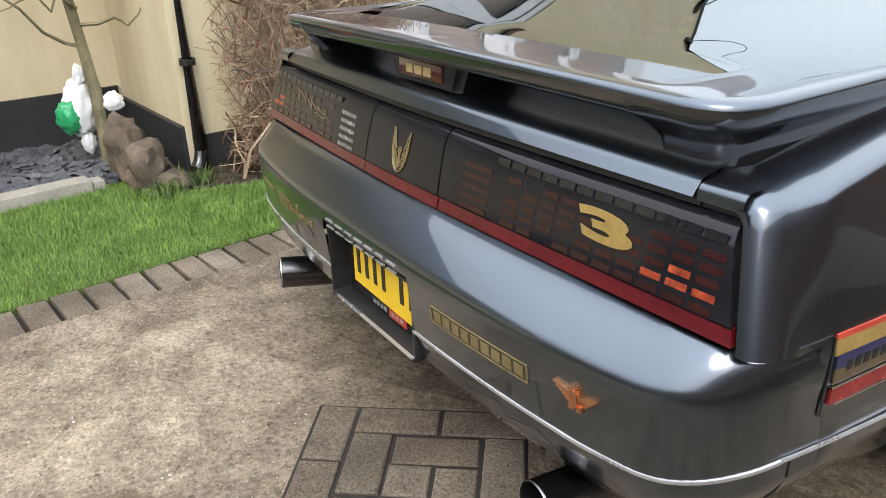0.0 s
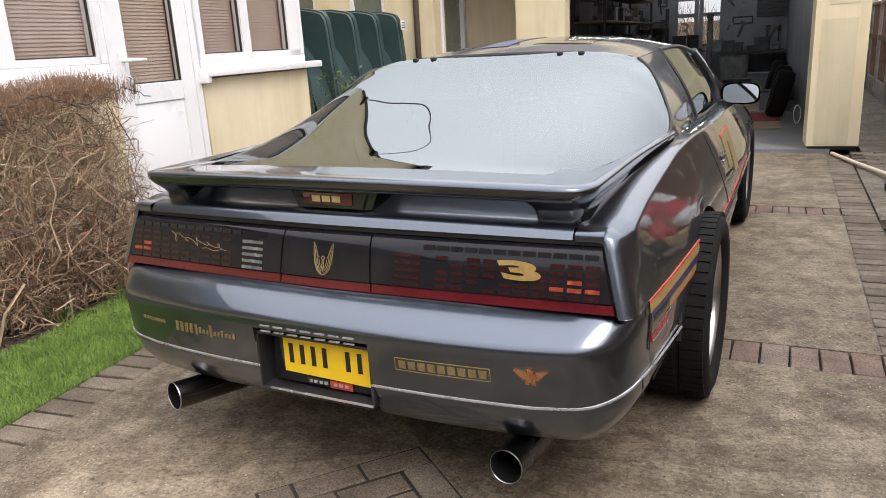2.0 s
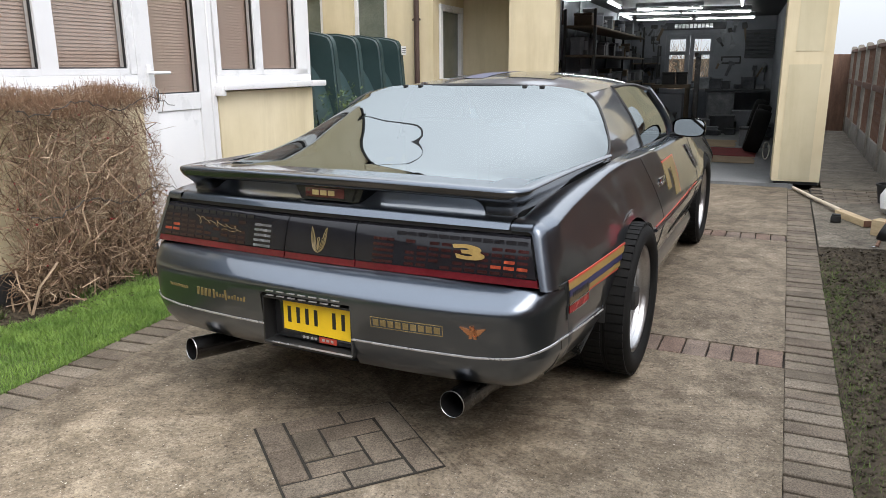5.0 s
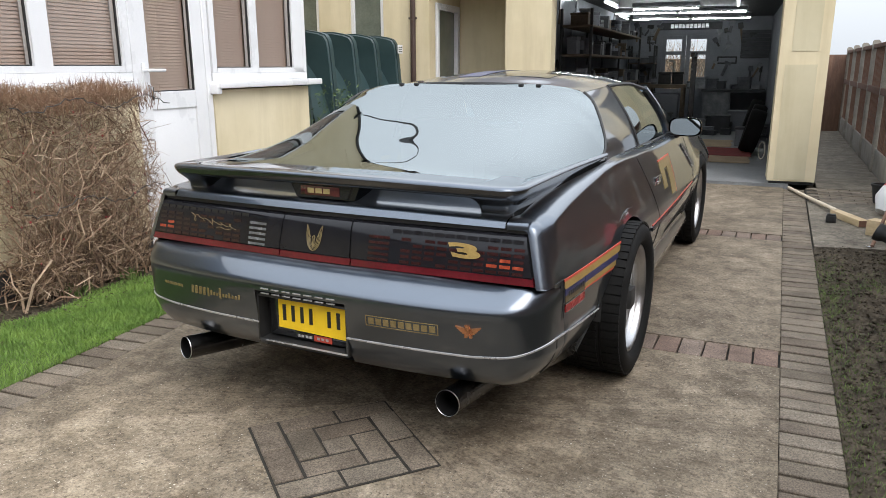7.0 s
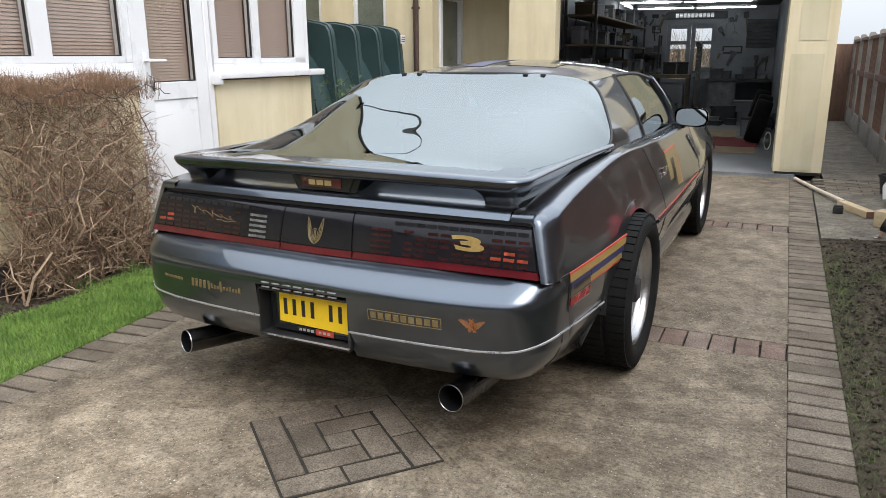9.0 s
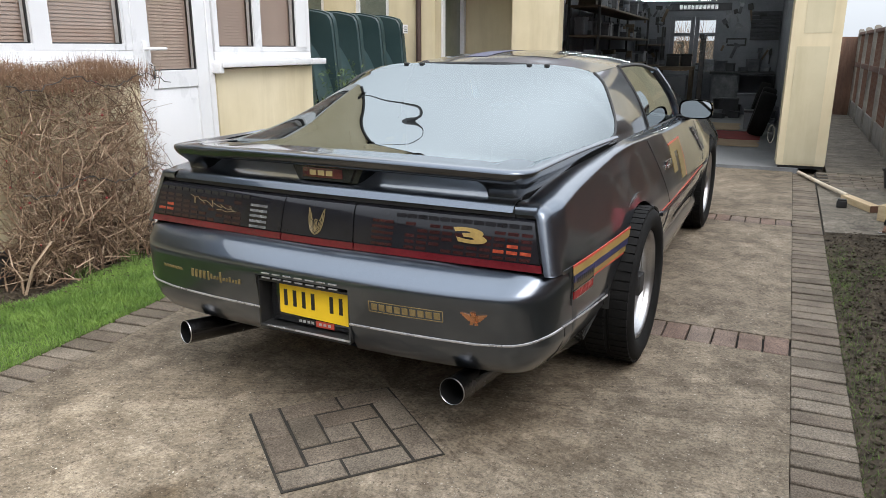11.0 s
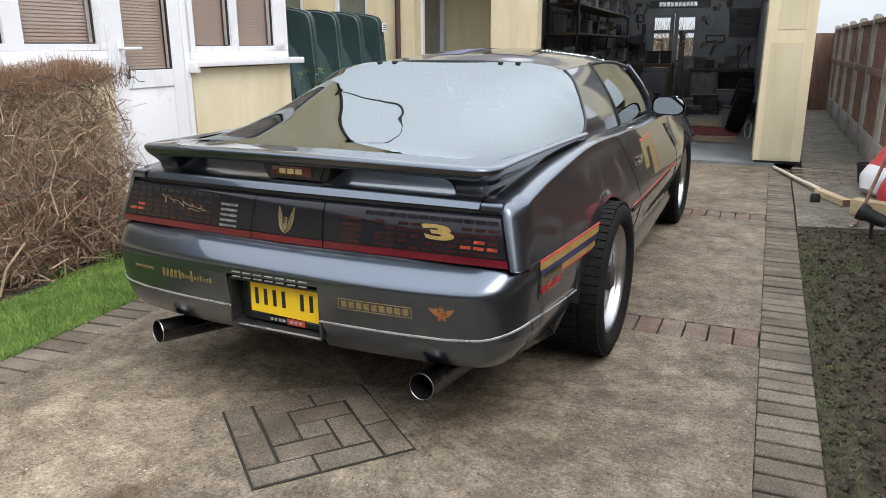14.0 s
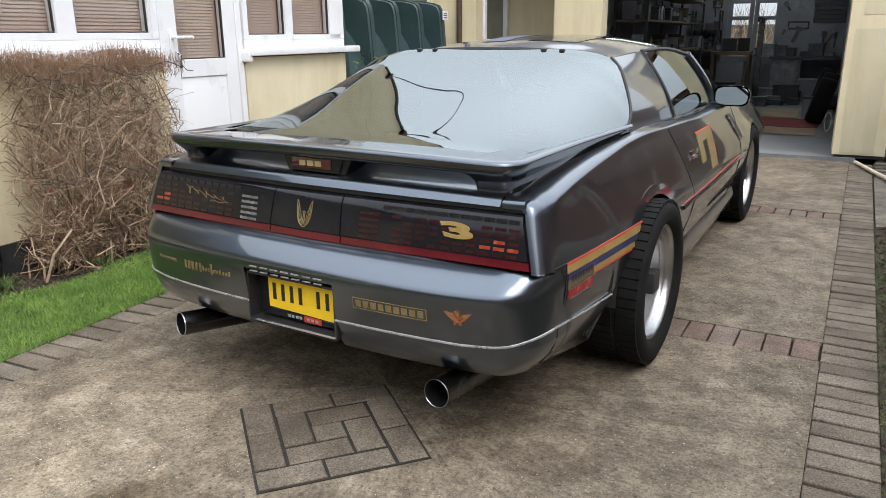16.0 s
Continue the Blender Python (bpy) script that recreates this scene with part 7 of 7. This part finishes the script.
# tools hung on the back and side walls, and more things on the floor and benches
TOOL_KINDS = (("spanner", "dark spanner hung on the garage wall", "tool"), ("saw", "dark saw hung on the garage wall", "tool"), ("clamp", "dark clamp hung on the garage wall", "tool"))
for k in range(58):
    nm, lab, cat = TOOL_KINDS[k % 3]
    back = k % 2 == 0
    t = in_garage(nm, lab, cat)
    x = rng.choice((rng.uniform(1.4, 2.0), rng.uniform(3.15, 4.25))) if back else 1.295
    y = GD - 0.02 if back else rng.uniform(8.0, 15.2)
    z = rng.uniform(1.0, 2.15)
    t.matrix_world = HOUSE @ Matrix.Translation((x, y, z)) @ Matrix.Rotation(0 if back else -math.pi / 2, 4, "Z") @ Matrix.Rotation(rng.uniform(-0.6, 0.6), 4, "Y")
    l, w = rng.uniform(0.10, 0.30), rng.uniform(0.012, 0.035)
    mt = rng.choice((DARK_CLUTTER, MID_CLUTTER, BLACK_MATT, SIGN_BOARD, DULL_WOOD))
    part("handle", box((-w, -0.025, -l), (w, -0.003, 0.0), 0.004, seg=1), mt, t, flat=True)
    part("head", box((-w * 2.2, -0.03, 0.0), (w * 2.2, -0.002, rng.uniform(0.04, 0.14)), 0.006, seg=1), rng.choice((DARK_CLUTTER, MID_CLUTTER, BLACK_MATT)), t, flat=True)
for x in (2.75, 2.95, 3.2, 3.4, 3.65, 3.85, 4.1):
    clutter(x, GD - 0.4, 0.77, MIXED)
for k in range(16):
    clutter(rng.uniform(3.9, 4.2), rng.uniform(10.0, 15.0), 0.006, MIXED)
for k in range(22):
    clutter(rng.uniform(1.95, 3.8), rng.uniform(11.6, 14.6), 0.006, MIXED)
num = in_garage("door_number_sticker", "pale figure 3 sticker on the back door glass", "sticker")
fig = bpy.data.curves.new("figure", "FONT")
fig.body = "3"
fig.size = 0.48
fig.extrude = 0.002
tmp = bpy.data.objects.new("figure", fig)
me = bpy.data.meshes.new_from_object(tmp)
bpy.data.objects.remove(tmp)
bm = bmesh.new()
bm.from_mesh(me)
bmesh.ops.transform(bm, matrix=Matrix.Translation((2.17, GD + 0.052, 1.06)) @ Matrix.Rotation(radians(90), 4, "X"), verts=bm.verts[:])
part("figure", bm, FENCE_POST, num, flat=True)
# floor coverings just inside the door


def floor_sheet(name, x0, x1, y0, y1, mat, z, label, category):
    bm = bmesh.new()

    def f(u, v):
        w = 0.012 * noise.noise((u * 3, v * 2, z * 50)) + 0.008
        ex = 0.05 * noise.noise((v * 4, z * 90, 1))
        ey = 0.05 * noise.noise((u * 4, z * 70, 7))
        return Vector((lerp(x0 + ex, x1 + ex, u), lerp(y0 + ey, y1 + ey, v), z + max(0, w)))
    add_grid(bm, f, 24, 12)
    bm.normal_update()
    bmesh.ops.solidify(bm, geom=bm.faces[:], thickness=0.004)
    ob = part(name, bm, mat)
    ob.matrix_world = HOUSE
    tagged(ob, label, category)


floor_sheet("cardboard", 2.0, 3.95, 7.95, 8.75, CARD, 0.012, "flattened brown cardboard sheet on the garage floor", "cardboard")
floor_sheet("carpet", 1.9, 3.98, 8.75, 9.9, CARPET, 0.012, "red carpet offcut on the garage floor", "carpet")
floor_sheet("cardboard", 2.1, 3.7, 10.0, 11.2, CARD, 0.012, "flattened brown cardboard sheet on the garage floor", "cardboard")
hose = in_garage("hose", "pale cable loop hanging on the pier inside the garage", "hose")
bm = bmesh.new()
add_tube(bm, [Vector((4.04 + 0.035 * math.cos(a * 0.42), 6.9, 0.30 + 0.10 * math.sin(a * 0.42))) for a in range(16)], 0.006, 6, False)
part("loop", bm, FENCE_POST, hose)


# ---- loose things beside the drive ----
pole = empty("broom_pole", Matrix.Identity(4), "long pale wooden pole lying on the paving", "pole")
bm = bmesh.new()
add_tube(bm, [Vector((1.447, 6.12, 0.022)), Vector((1.63, 5.45, 0.03)), Vector((1.815, 4.76, 0.05))], 0.017, 10)
part("shaft", bm, POLE_WOOD, pole)
plank = empty("plank", Matrix.Identity(4), "sawn timber plank lying on the concrete", "plank")
a = math.atan2(4.16 - 4.72, 2.04 - 1.80)
part("board", box((0, -0.04, 0.0), (0.47, 0.04, 0.055), 0.004, Matrix.Translation((1.80, 4.74, 0.006)) @ Matrix.Rotation(a, 4, "Z")), PALE_WOOD, plank)
part("end_grain", box((0.4701, -0.038, 0.002), (0.472, 0.038, 0.053), 0.0, Matrix.Translation((1.80, 4.74, 0.006)) @ Matrix.Rotation(a, 4, "Z")), FENCE_WOOD, plank, flat=True)
blk = empty("timber_block", Matrix.Identity(4), "short thick timber offcut on the concrete", "block")
part("body", box((-0.14, -0.06, 0.0), (0.22, 0.06, 0.12), 0.006, Matrix.Translation((2.12, 3.98, 0.006)) @ Matrix.Rotation(-0.55, 4, "Z")), PALE_WOOD, blk)
part("knot", box((-0.142, -0.03, 0.03), (-0.1395, 0.0, 0.06), 0.0, Matrix.Translation((2.12, 3.98, 0.006)) @ Matrix.Rotation(-0.55, 4, "Z")), FENCE_WOOD, blk, flat=True)
br = empty("brush_head", Matrix.Identity(4), "small black block lying by the pole", "brush")
part("block", box((1.72, 4.40, 0.006), (1.795, 4.46, 0.062), 0.006), BLACK_MATT, br)
part("bristles", box((1.725, 4.405, 0.062), (1.79, 4.455, 0.075), 0.002), BLACK_MATT, br)


def sack(name, centre, size, turn, mats, label):
    s = empty(name, Matrix.Identity(4), label, "sack")
    m = Matrix.Translation(centre) @ Matrix.Rotation(turn, 4, "Z") @ Matrix.Rotation(radians(38), 4, "Y")
    for k, mt in enumerate(mats):
        bm = bmesh.new()

        def f(u, v):
            a = 2 * math.pi * u
            t = lerp(k / len(mats), (k + 1) / len(mats), v)
            r = 0.35 + 0.65 * min(1, math.sin(math.pi * (0.06 + 0.88 * t)) * 1.6)
            w = 1 + 0.07 * noise.noise((math.cos(a) * 2, math.sin(a) * 2, t * 5))
            return m @ Vector((math.cos(a) * size[0] * r * w, math.sin(a) * size[1] * r * w, (t - 0.5) * size[2]))
        add_grid(bm, f, 20, 8, close_u=True)
        if k in (0, len(mats) - 1):
            bmesh.ops.holes_fill(bm, edges=[e for e in bm.edges if e.is_boundary], sides=0)
        part("sack_panel", bm, mt, s)
    return s


sack("compost_sack", (2.36, 4.98, 0.27), (0.13, 0.20, 0.62), 0.5, (UPVC, RED_PLASTIC, UPVC), "red and white plastic sack leaning on others")
sack("compost_sack", (2.38, 4.25, 0.25), (0.12, 0.18, 0.55), 0.9, (RED_PLASTIC, RED_PLASTIC), "red plastic sack leaning by the fence")
pot = empty("plant_pot", Matrix.Identity(4), "small dark plant pot with a pale rim", "pot")
bm = bmesh.new()
add_lathe(bm, [(0.001, 0.0), (0.07, 0.0), (0.095, 0.16), (0.105, 0.16), (0.105, 0.18), (0.09, 0.18), (0.085, 0.15), (0.001, 0.15)], 24, Matrix.Translation((2.24, 5.60, 0.004)) @ Matrix.Rotation(radians(-90), 4, "Y"))
part("pot_wall", bm, BLACK_MATT, pot)
bm = bmesh.new()
add_lathe(bm, [(0.001, 0.156), (0.086, 0.152)], 20, Matrix.Translation((2.24, 5.60, 0.004)) @ Matrix.Rotation(radians(-90), 4, "Y"))
part("pot_soil", bm, SOIL, pot)
lamp = empty("spot_lamp", Matrix.Identity(4), "black garden spotlight on a ground spike", "lamp")
bm = bmesh.new()
m = Matrix.Translation((2.04, 3.26, 0.15)) @ Matrix.Rotation(radians(158), 4, "Z") @ Matrix.Rotation(radians(-20), 4, "Y")
add_lathe(bm, [(0.001, -0.09), (0.03, -0.09), (0.042, -0.05), (0.046, 0.03), (0.058, 0.05), (0.062, 0.09), (0.052, 0.09), (0.05, 0.06), (0.001, 0.055)], 28, m)
part("housing", bm, BLACK_MATT, lamp)
bm = bmesh.new()
add_tube(bm, [Vector((2.04, 3.26, 0.11)), Vector((2.04, 3.26, 0.06)), Vector((2.04, 3.26, -0.05))], [0.014, 0.012, 0.004], 8)
part("spike", bm, BLACK_MATT, lamp)
stick = empty("hoe", Matrix.Identity(4), "worn wooden tool handle leaning on the sacks", "tool")
bm = bmesh.new()
add_tube(bm, [Vector((1.979, 3.58, 0.012)), Vector((2.09, 3.92, 0.23)), Vector((2.21, 4.27, 0.46))], 0.013, 8)
part("shaft", bm, FENCE_WOOD, stick)
part("blade", box((1.945, 3.56, 0.005), (1.985, 3.595, 0.014), 0.002), CHROME, stick)

# ---- front garden corner: slate chips, kerb stone, stones, climber, carrier bag ----
kerb = empty("kerb_stone", Matrix.Identity(4), "pale concrete edging stone round the slate chips", "kerb")
m = Matrix.Translation((-2.555, -0.86, 0.0)) @ Matrix.Rotation(radians(6), 4, "Z")
part("stone", box((-0.06, -1.4, -0.05), (0.06, 0.36, 0.06), 0.012, m), FENCE_POST, kerb)
part("chip", box((-0.05, 0.362, -0.05), (0.05, 0.42, 0.045), 0.012, m), FENCE_POST, kerb)
rng = random.Random(21)
bm = bmesh.new()
verts, faces = [], []
for _ in range(2600):
    x, y = rng.uniform(-3.5, -2.63), rng.uniform(-2.2, -0.1)
    l, w, h = rng.uniform(0.02, 0.05), rng.uniform(0.012, 0.03), rng.uniform(0.004, 0.010)
    mm = Matrix.Translation((x, y, rng.uniform(0.0, 0.03))) @ Euler((rng.gauss(0, 0.3), rng.gauss(0, 0.3), rng.uniform(0, 6.28))).to_matrix().to_4x4()
    k = len(verts)
    for sx, sy in ((-1, -0.6), (0.2, -1), (1, -0.3), (0.7, 0.8), (-0.6, 1)):
        verts.append(tuple(mm @ Vector((sx * l, sy * w, -h))))
    for sx, sy in ((-1, -0.6), (0.2, -1), (1, -0.3), (0.7, 0.8), (-0.6, 1)):
        verts.append(tuple(mm @ Vector((sx * l * 0.9, sy * w * 0.9, h))))
    faces.append((k + 5, k + 6, k + 7, k + 8, k + 9))
    for j in range(5):
        faces.append((k + j, k + (j + 1) % 5, k + 5 + (j + 1) % 5, k + 5 + j))
bm.free()
sl = stuff_mesh("slate_chips", verts, faces, SLATE, "loose blue-grey slate chips", "slate")
for p in sl.data.polygons:
    p.use_smooth = False
tag_structure(part("slate_bed", box((-3.6, -2.4, -0.05), (-2.62, -0.05, 0.0)), SOIL, flat=True), "dark bed under the slate chips", "bed")


def rock(c, r, label):
    bm = bmesh.new()
    bmesh.ops.create_icosphere(bm, subdivisions=3, radius=1.0)
    for v in bm.verts:
        d = 1 + 0.40 * noise.noise(v.co * 1.6 + Vector(c) * 7) + 0.20 * noise.noise(v.co * 3.5 + Vector(c)) + 0.08 * noise.noise(v.co * 9)
        v.co = Vector((c[0] + v.co.x * r[0] * d, c[1] + v.co.y * r[1] * d, c[2] + v.co.z * r[2] * d))
    tagged(part("rock", bm, ROCK), label, "rock", "garden stones")


rock((-2.50, -0.26, 0.09), (0.13, 0.10, 0.13), "rough brown garden stone beside the lawn")
rock((-2.63, -0.30, 0.15), (0.09, 0.10, 0.16), "tall rough brown garden stone beside the lawn")
rock((-2.36, -0.17, 0.03), (0.09, 0.07, 0.05), "small brown garden stone beside the lawn")
climber = empty("climber", Matrix.Identity(4), "bare climbing shrub with mossy stems on the house wall", "shrub")
bm = bmesh.new()
add_tube(bm, [Vector(p) for p in ((-2.92, -0.34, 0.0), (-2.93, -0.33, 0.4), (-3.0, -0.36, 0.9), (-2.98, -0.30, 1.5), (-3.02, -0.28, 2.2))], [0.032, 0.03, 0.026, 0.02, 0.012], 9)
part("trunk", bm, MOSSY, climber)
for k in range(16):
    bm = bmesh.new()
    z = rng.uniform(0.55, 1.9)
    p = [Vector((-2.97, -0.33, z))]
    s = rng.choice((-1, 1))
    for j in range(7):
        p.append(p[-1] + Vector((rng.gauss(0.02, 0.03), s * rng.uniform(0.02, 0.09), rng.gauss(0.03, 0.05))))
    add_tube(bm, p, [0.010, 0.009, 0.008, 0.007, 0.006, 0.004, 0.003, 0.002], 5)
    part("branch", bm, MOSSY, climber)
bag = empty("carrier_bag", Matrix.Identity(4), "crumpled white and green plastic carrier bag tied to the climber", "bag")
for nm, c, r, mt in (("bag_body", (-3.02, -0.40, 0.30), (0.07, 0.085, 0.14), UPVC), ("bag_print", (-3.0, -0.46, 0.27), (0.062, 0.065, 0.085), GREEN_PLASTIC), ("bag_handle", (-3.0, -0.38, 0.46), (0.03, 0.03, 0.06), UPVC), ("bag_handle", (-2.92, -0.26, 0.33), (0.02, 0.05, 0.05), UPVC), ("bag_tail", (-3.0, -0.40, 0.13), (0.03, 0.035, 0.06), UPVC)):
    bm = bmesh.new()
    bmesh.ops.create_icosphere(bm, subdivisions=4, radius=1.0)
    for v in bm.verts:
        d = 1 + 0.25 * noise.noise(v.co * 2.2 + Vector(c) * 5) + 0.12 * abs(noise.noise(v.co * 6))
        v.co = Vector((c[0] + v.co.x * r[0] * d, c[1] + v.co.y * r[1] * d, c[2] + v.co.z * r[2] * d))
    part(nm, bm, mt, bag)
tpot = empty("terracotta_pot", Matrix.Identity(4), "terracotta flower pot on the slate chips", "pot")
bm = bmesh.new()
add_lathe(bm, [(0.001, 0.0), (0.09, 0.0), (0.12, 0.20), (0.135, 0.20), (0.135, 0.25), (0.12, 0.25), (0.115, 0.22), (0.001, 0.22)], 28, Matrix.Translation((-3.02, -0.98, 0.005)) @ Matrix.Rotation(radians(-90), 4, "Y"))
part("pot_wall", bm, TERRACOTTA, tpot)
bm = bmesh.new()
add_lathe(bm, [(0.001, 0.226), (0.116, 0.222)], 20, Matrix.Translation((-3.02, -0.98, 0.005)) @ Matrix.Rotation(radians(-90), 4, "Y"))
part("pot_soil", bm, SOIL, tpot)
# leafy weed by the tank corner
ivy = empty("weed_shrub", HOUSE, "straggling green weed growing at the wall corner", "shrub")
verts, faces = [], []
bm = bmesh.new()
for s in range(9):
    p = [Vector((-0.02 + rng.uniform(-0.05, 0.1), 3.62 + rng.uniform(0, 0.12), 0.0))]
    for j in range(8):
        p.append(p[-1] + Vector((rng.gauss(0.01, 0.03), rng.gauss(0.02, 0.03), rng.uniform(0.09, 0.17))))
    add_tube(bm, p, [0.006 - 0.0006 * j for j in range(9)], 4)
    for q in p[2:]:
        for _ in range(9):
            mm = Matrix.Translation(q + Vector((rng.gauss(0, 0.03), rng.gauss(0, 0.03), rng.gauss(0, 0.03)))) @ Euler((rng.uniform(-1, 1), rng.uniform(-1, 1), rng.uniform(0, 6.28))).to_matrix().to_4x4()
            l = rng.uniform(0.012, 0.026)
            k = len(verts)
            verts += [tuple(mm @ Vector(t)) for t in ((-l, 0, 0), (0, l * 0.45, 0.003), (l, 0, 0), (0, -l * 0.45, 0.003))]
            faces.append((k, k + 1, k + 2, k + 3))
part("stems", bm, GREEN_LEAF, ivy)
me = bpy.data.meshes.new("leaves")
me.from_pydata(verts, [], faces)
me.materials.append(GREEN_LEAF)
lv = new("leaves", me)
lv.parent = ivy
tagged(lv, kind="stuff")

# ---- the street side, behind the camera: unseen road, hedges and houses added for reflections ----
tag_structure(part("road", box((-60, -11.5, -0.07), (60, -6.2, -0.045)), ASPHALT, flat=True), "grey asphalt street", "road")
tag_structure(part("pavement", box((-60, -6.2, -0.07), (60, -5.0, -0.01)), CONCRETE_PATH, flat=True), "concrete pavement by the street", "pavement")
for x in (-22, -11, 0.5, 12, 23):
    h = empty("house", Matrix.Translation((x, -19, 0)), "unseen brick house added across the street for reflections", "house", "houses over the way")
    # wide enough to nearly touch, darkening what the tail lenses mirror
    part("wall", box((-5.55, -4, -0.06), (5.55, 3, 5.0)), HOUSE_BRICK, h, flat=True)
    part("roof", add_prism(bmesh.new(), [(-4.4, 4.9), (3.4, 4.9), (-0.5, 7.6)], "x", -5.6, 5.6), ROOF_TILE, h, flat=True)
    for wx in (-2.8, 0.6, 2.9):
        for wz in (0.9, 3.2):
            part("window", box((wx - 0.6, 3.0, wz), (wx + 0.6, 3.04, wz + 1.2)), FROST, h, flat=True)
    fh = part("unseen_hedge", box((x - 5.6, -12.6, -0.06), (x + 5.2, -11.8, 1.7), 0.15), HEDGE_GREEN)
    tagged(fh, "unseen clipped evergreen hedge added across the street for reflections", "hedge", "hedges over the way")


# ---- paving bricks, each an object of its own ----
def brick_mesh(name, lx, ly, mat, seed):
    r = random.Random(seed)
    c = 0.004
    v, f = [], []
    for z, i in ((-0.05, 0.0), (-c * 0.8, 0.0), (0.0, c)):
        for sx, sy in ((-1, -1), (1, -1), (1, 1), (-1, 1)):
            v.append((sx * (lx / 2 - i) + r.uniform(-0.0012, 0.0012), sy * (ly / 2 - i) + r.uniform(-0.0012, 0.0012), z + (r.uniform(-0.0012, 0.0008) if z == 0 else 0)))
    for k in (0, 4):
        for j in range(4):
            f.append((k + j, k + (j + 1) % 4, k + 4 + (j + 1) % 4, k + 4 + j))
    f.append((8, 9, 10, 11))
    me = bpy.data.meshes.new(name)
    me.from_pydata(v, [], f)
    me.materials.append(mat)
    return me


rng = random.Random(42)
LONG = [brick_mesh("brick", 0.198, 0.0925, PAVER, s) for s in range(5)]
EDGING = [brick_mesh("brick", 0.198, 0.0890, PAVER, s + 20) for s in range(5)]
RED = [brick_mesh("brick", 0.0985, 0.200, PAVER_RED, s + 10) for s in range(5)]

def lay(me, x, y, turn, parent, z=0.0):
    ob = new("brick", me)
    ob.parent = parent
    ob.location = (x, y, z + rng.uniform(-0.0025, 0.002))
    ob.rotation_euler = (radians(rng.gauss(0, 0.35)), radians(rng.gauss(0, 0.35)), radians(turn + rng.gauss(0, 0.5)))
    return ob


edge = empty("brick_edging", Matrix.Identity(4), "row of grey-brown paving bricks edging the drive", "paving", "", "structure")
for i in range(82):
    lay(rng.choice(EDGING), BAND_X + 0.1, -2.28 + 0.1035 * i, 0, edge)
edge = empty("brick_edging", Matrix.Identity(4), "row of grey-brown paving bricks beside the lawn", "paving", "", "structure")
for i in range(60):
    y = -2.67 + 0.1035 * i
    lay(rng.choice(EDGING), left_edge(y) - 0.103, y, LEFT_TURN, edge)
for y in (1.08, 3.66):
    band = empty("brick_band", Matrix.Identity(4), "row of reddish paving bricks across the drive", "paving", "", "structure")
    x = BAND_X - 0.058
    while x > left_edge(y) + 0.05:
        lay(rng.choice(RED), x, y, 0, band)
        x -= 0.1065
pad = empty("brick_pad", Matrix.Identity(4), "patch of worn paving bricks by the side path", "paving", "", "structure")
tag_structure(part("joint_sand", box((1.61, 5.42, -0.058), (2.42, 6.36, -0.012)), JOINT, flat=True), "dark sand under the brick patch", "sand")
for j in range(9):
    for i in range(4):
        x = 1.72 + 0.205 * i + (0.1 if j % 2 else 0)
        if x < 2.4:
            lay(rng.choice(LONG), x, 5.475 + 0.103 * j, 0, pad, -0.001)
# inspection cover filled with bricks in a pinwheel
COVER = Matrix.Translation((0.017, -0.378, 0.0)) @ Matrix.Rotation(radians(49.0), 4, "Z")
cover = empty("brick_cover", COVER, "square inspection cover filled with paving bricks", "cover", "", "structure")
part("cover_tray", box((-0.2635, -0.2635, -0.02), (0.2635, 0.2635, 0.0035)), JOINT, cover, flat=True)
U = 0.1045
CELLS = ((0, 0, 1), (1, 0, 0), (3, 0, 0), (4, 1, 1), (4, 3, 1), (0, 4, 0), (2, 4, 0), (0, 2, 1), (1, 1, 1), (2, 1, 0), (3, 2, 1), (1, 3, 0))
for col, row, upright in CELLS:
    w, h = (1, 2) if upright else (2, 1)
    lay(rng.choice(LONG), (col + w / 2 - 2.5) * U, (2.5 - row - h / 2) * U, 90 if upright else 0, cover, 0.010)
lay(brick_mesh("brick", 0.097, 0.097, PAVER, 77), 0.0, 0.0, 0, cover, 0.010)
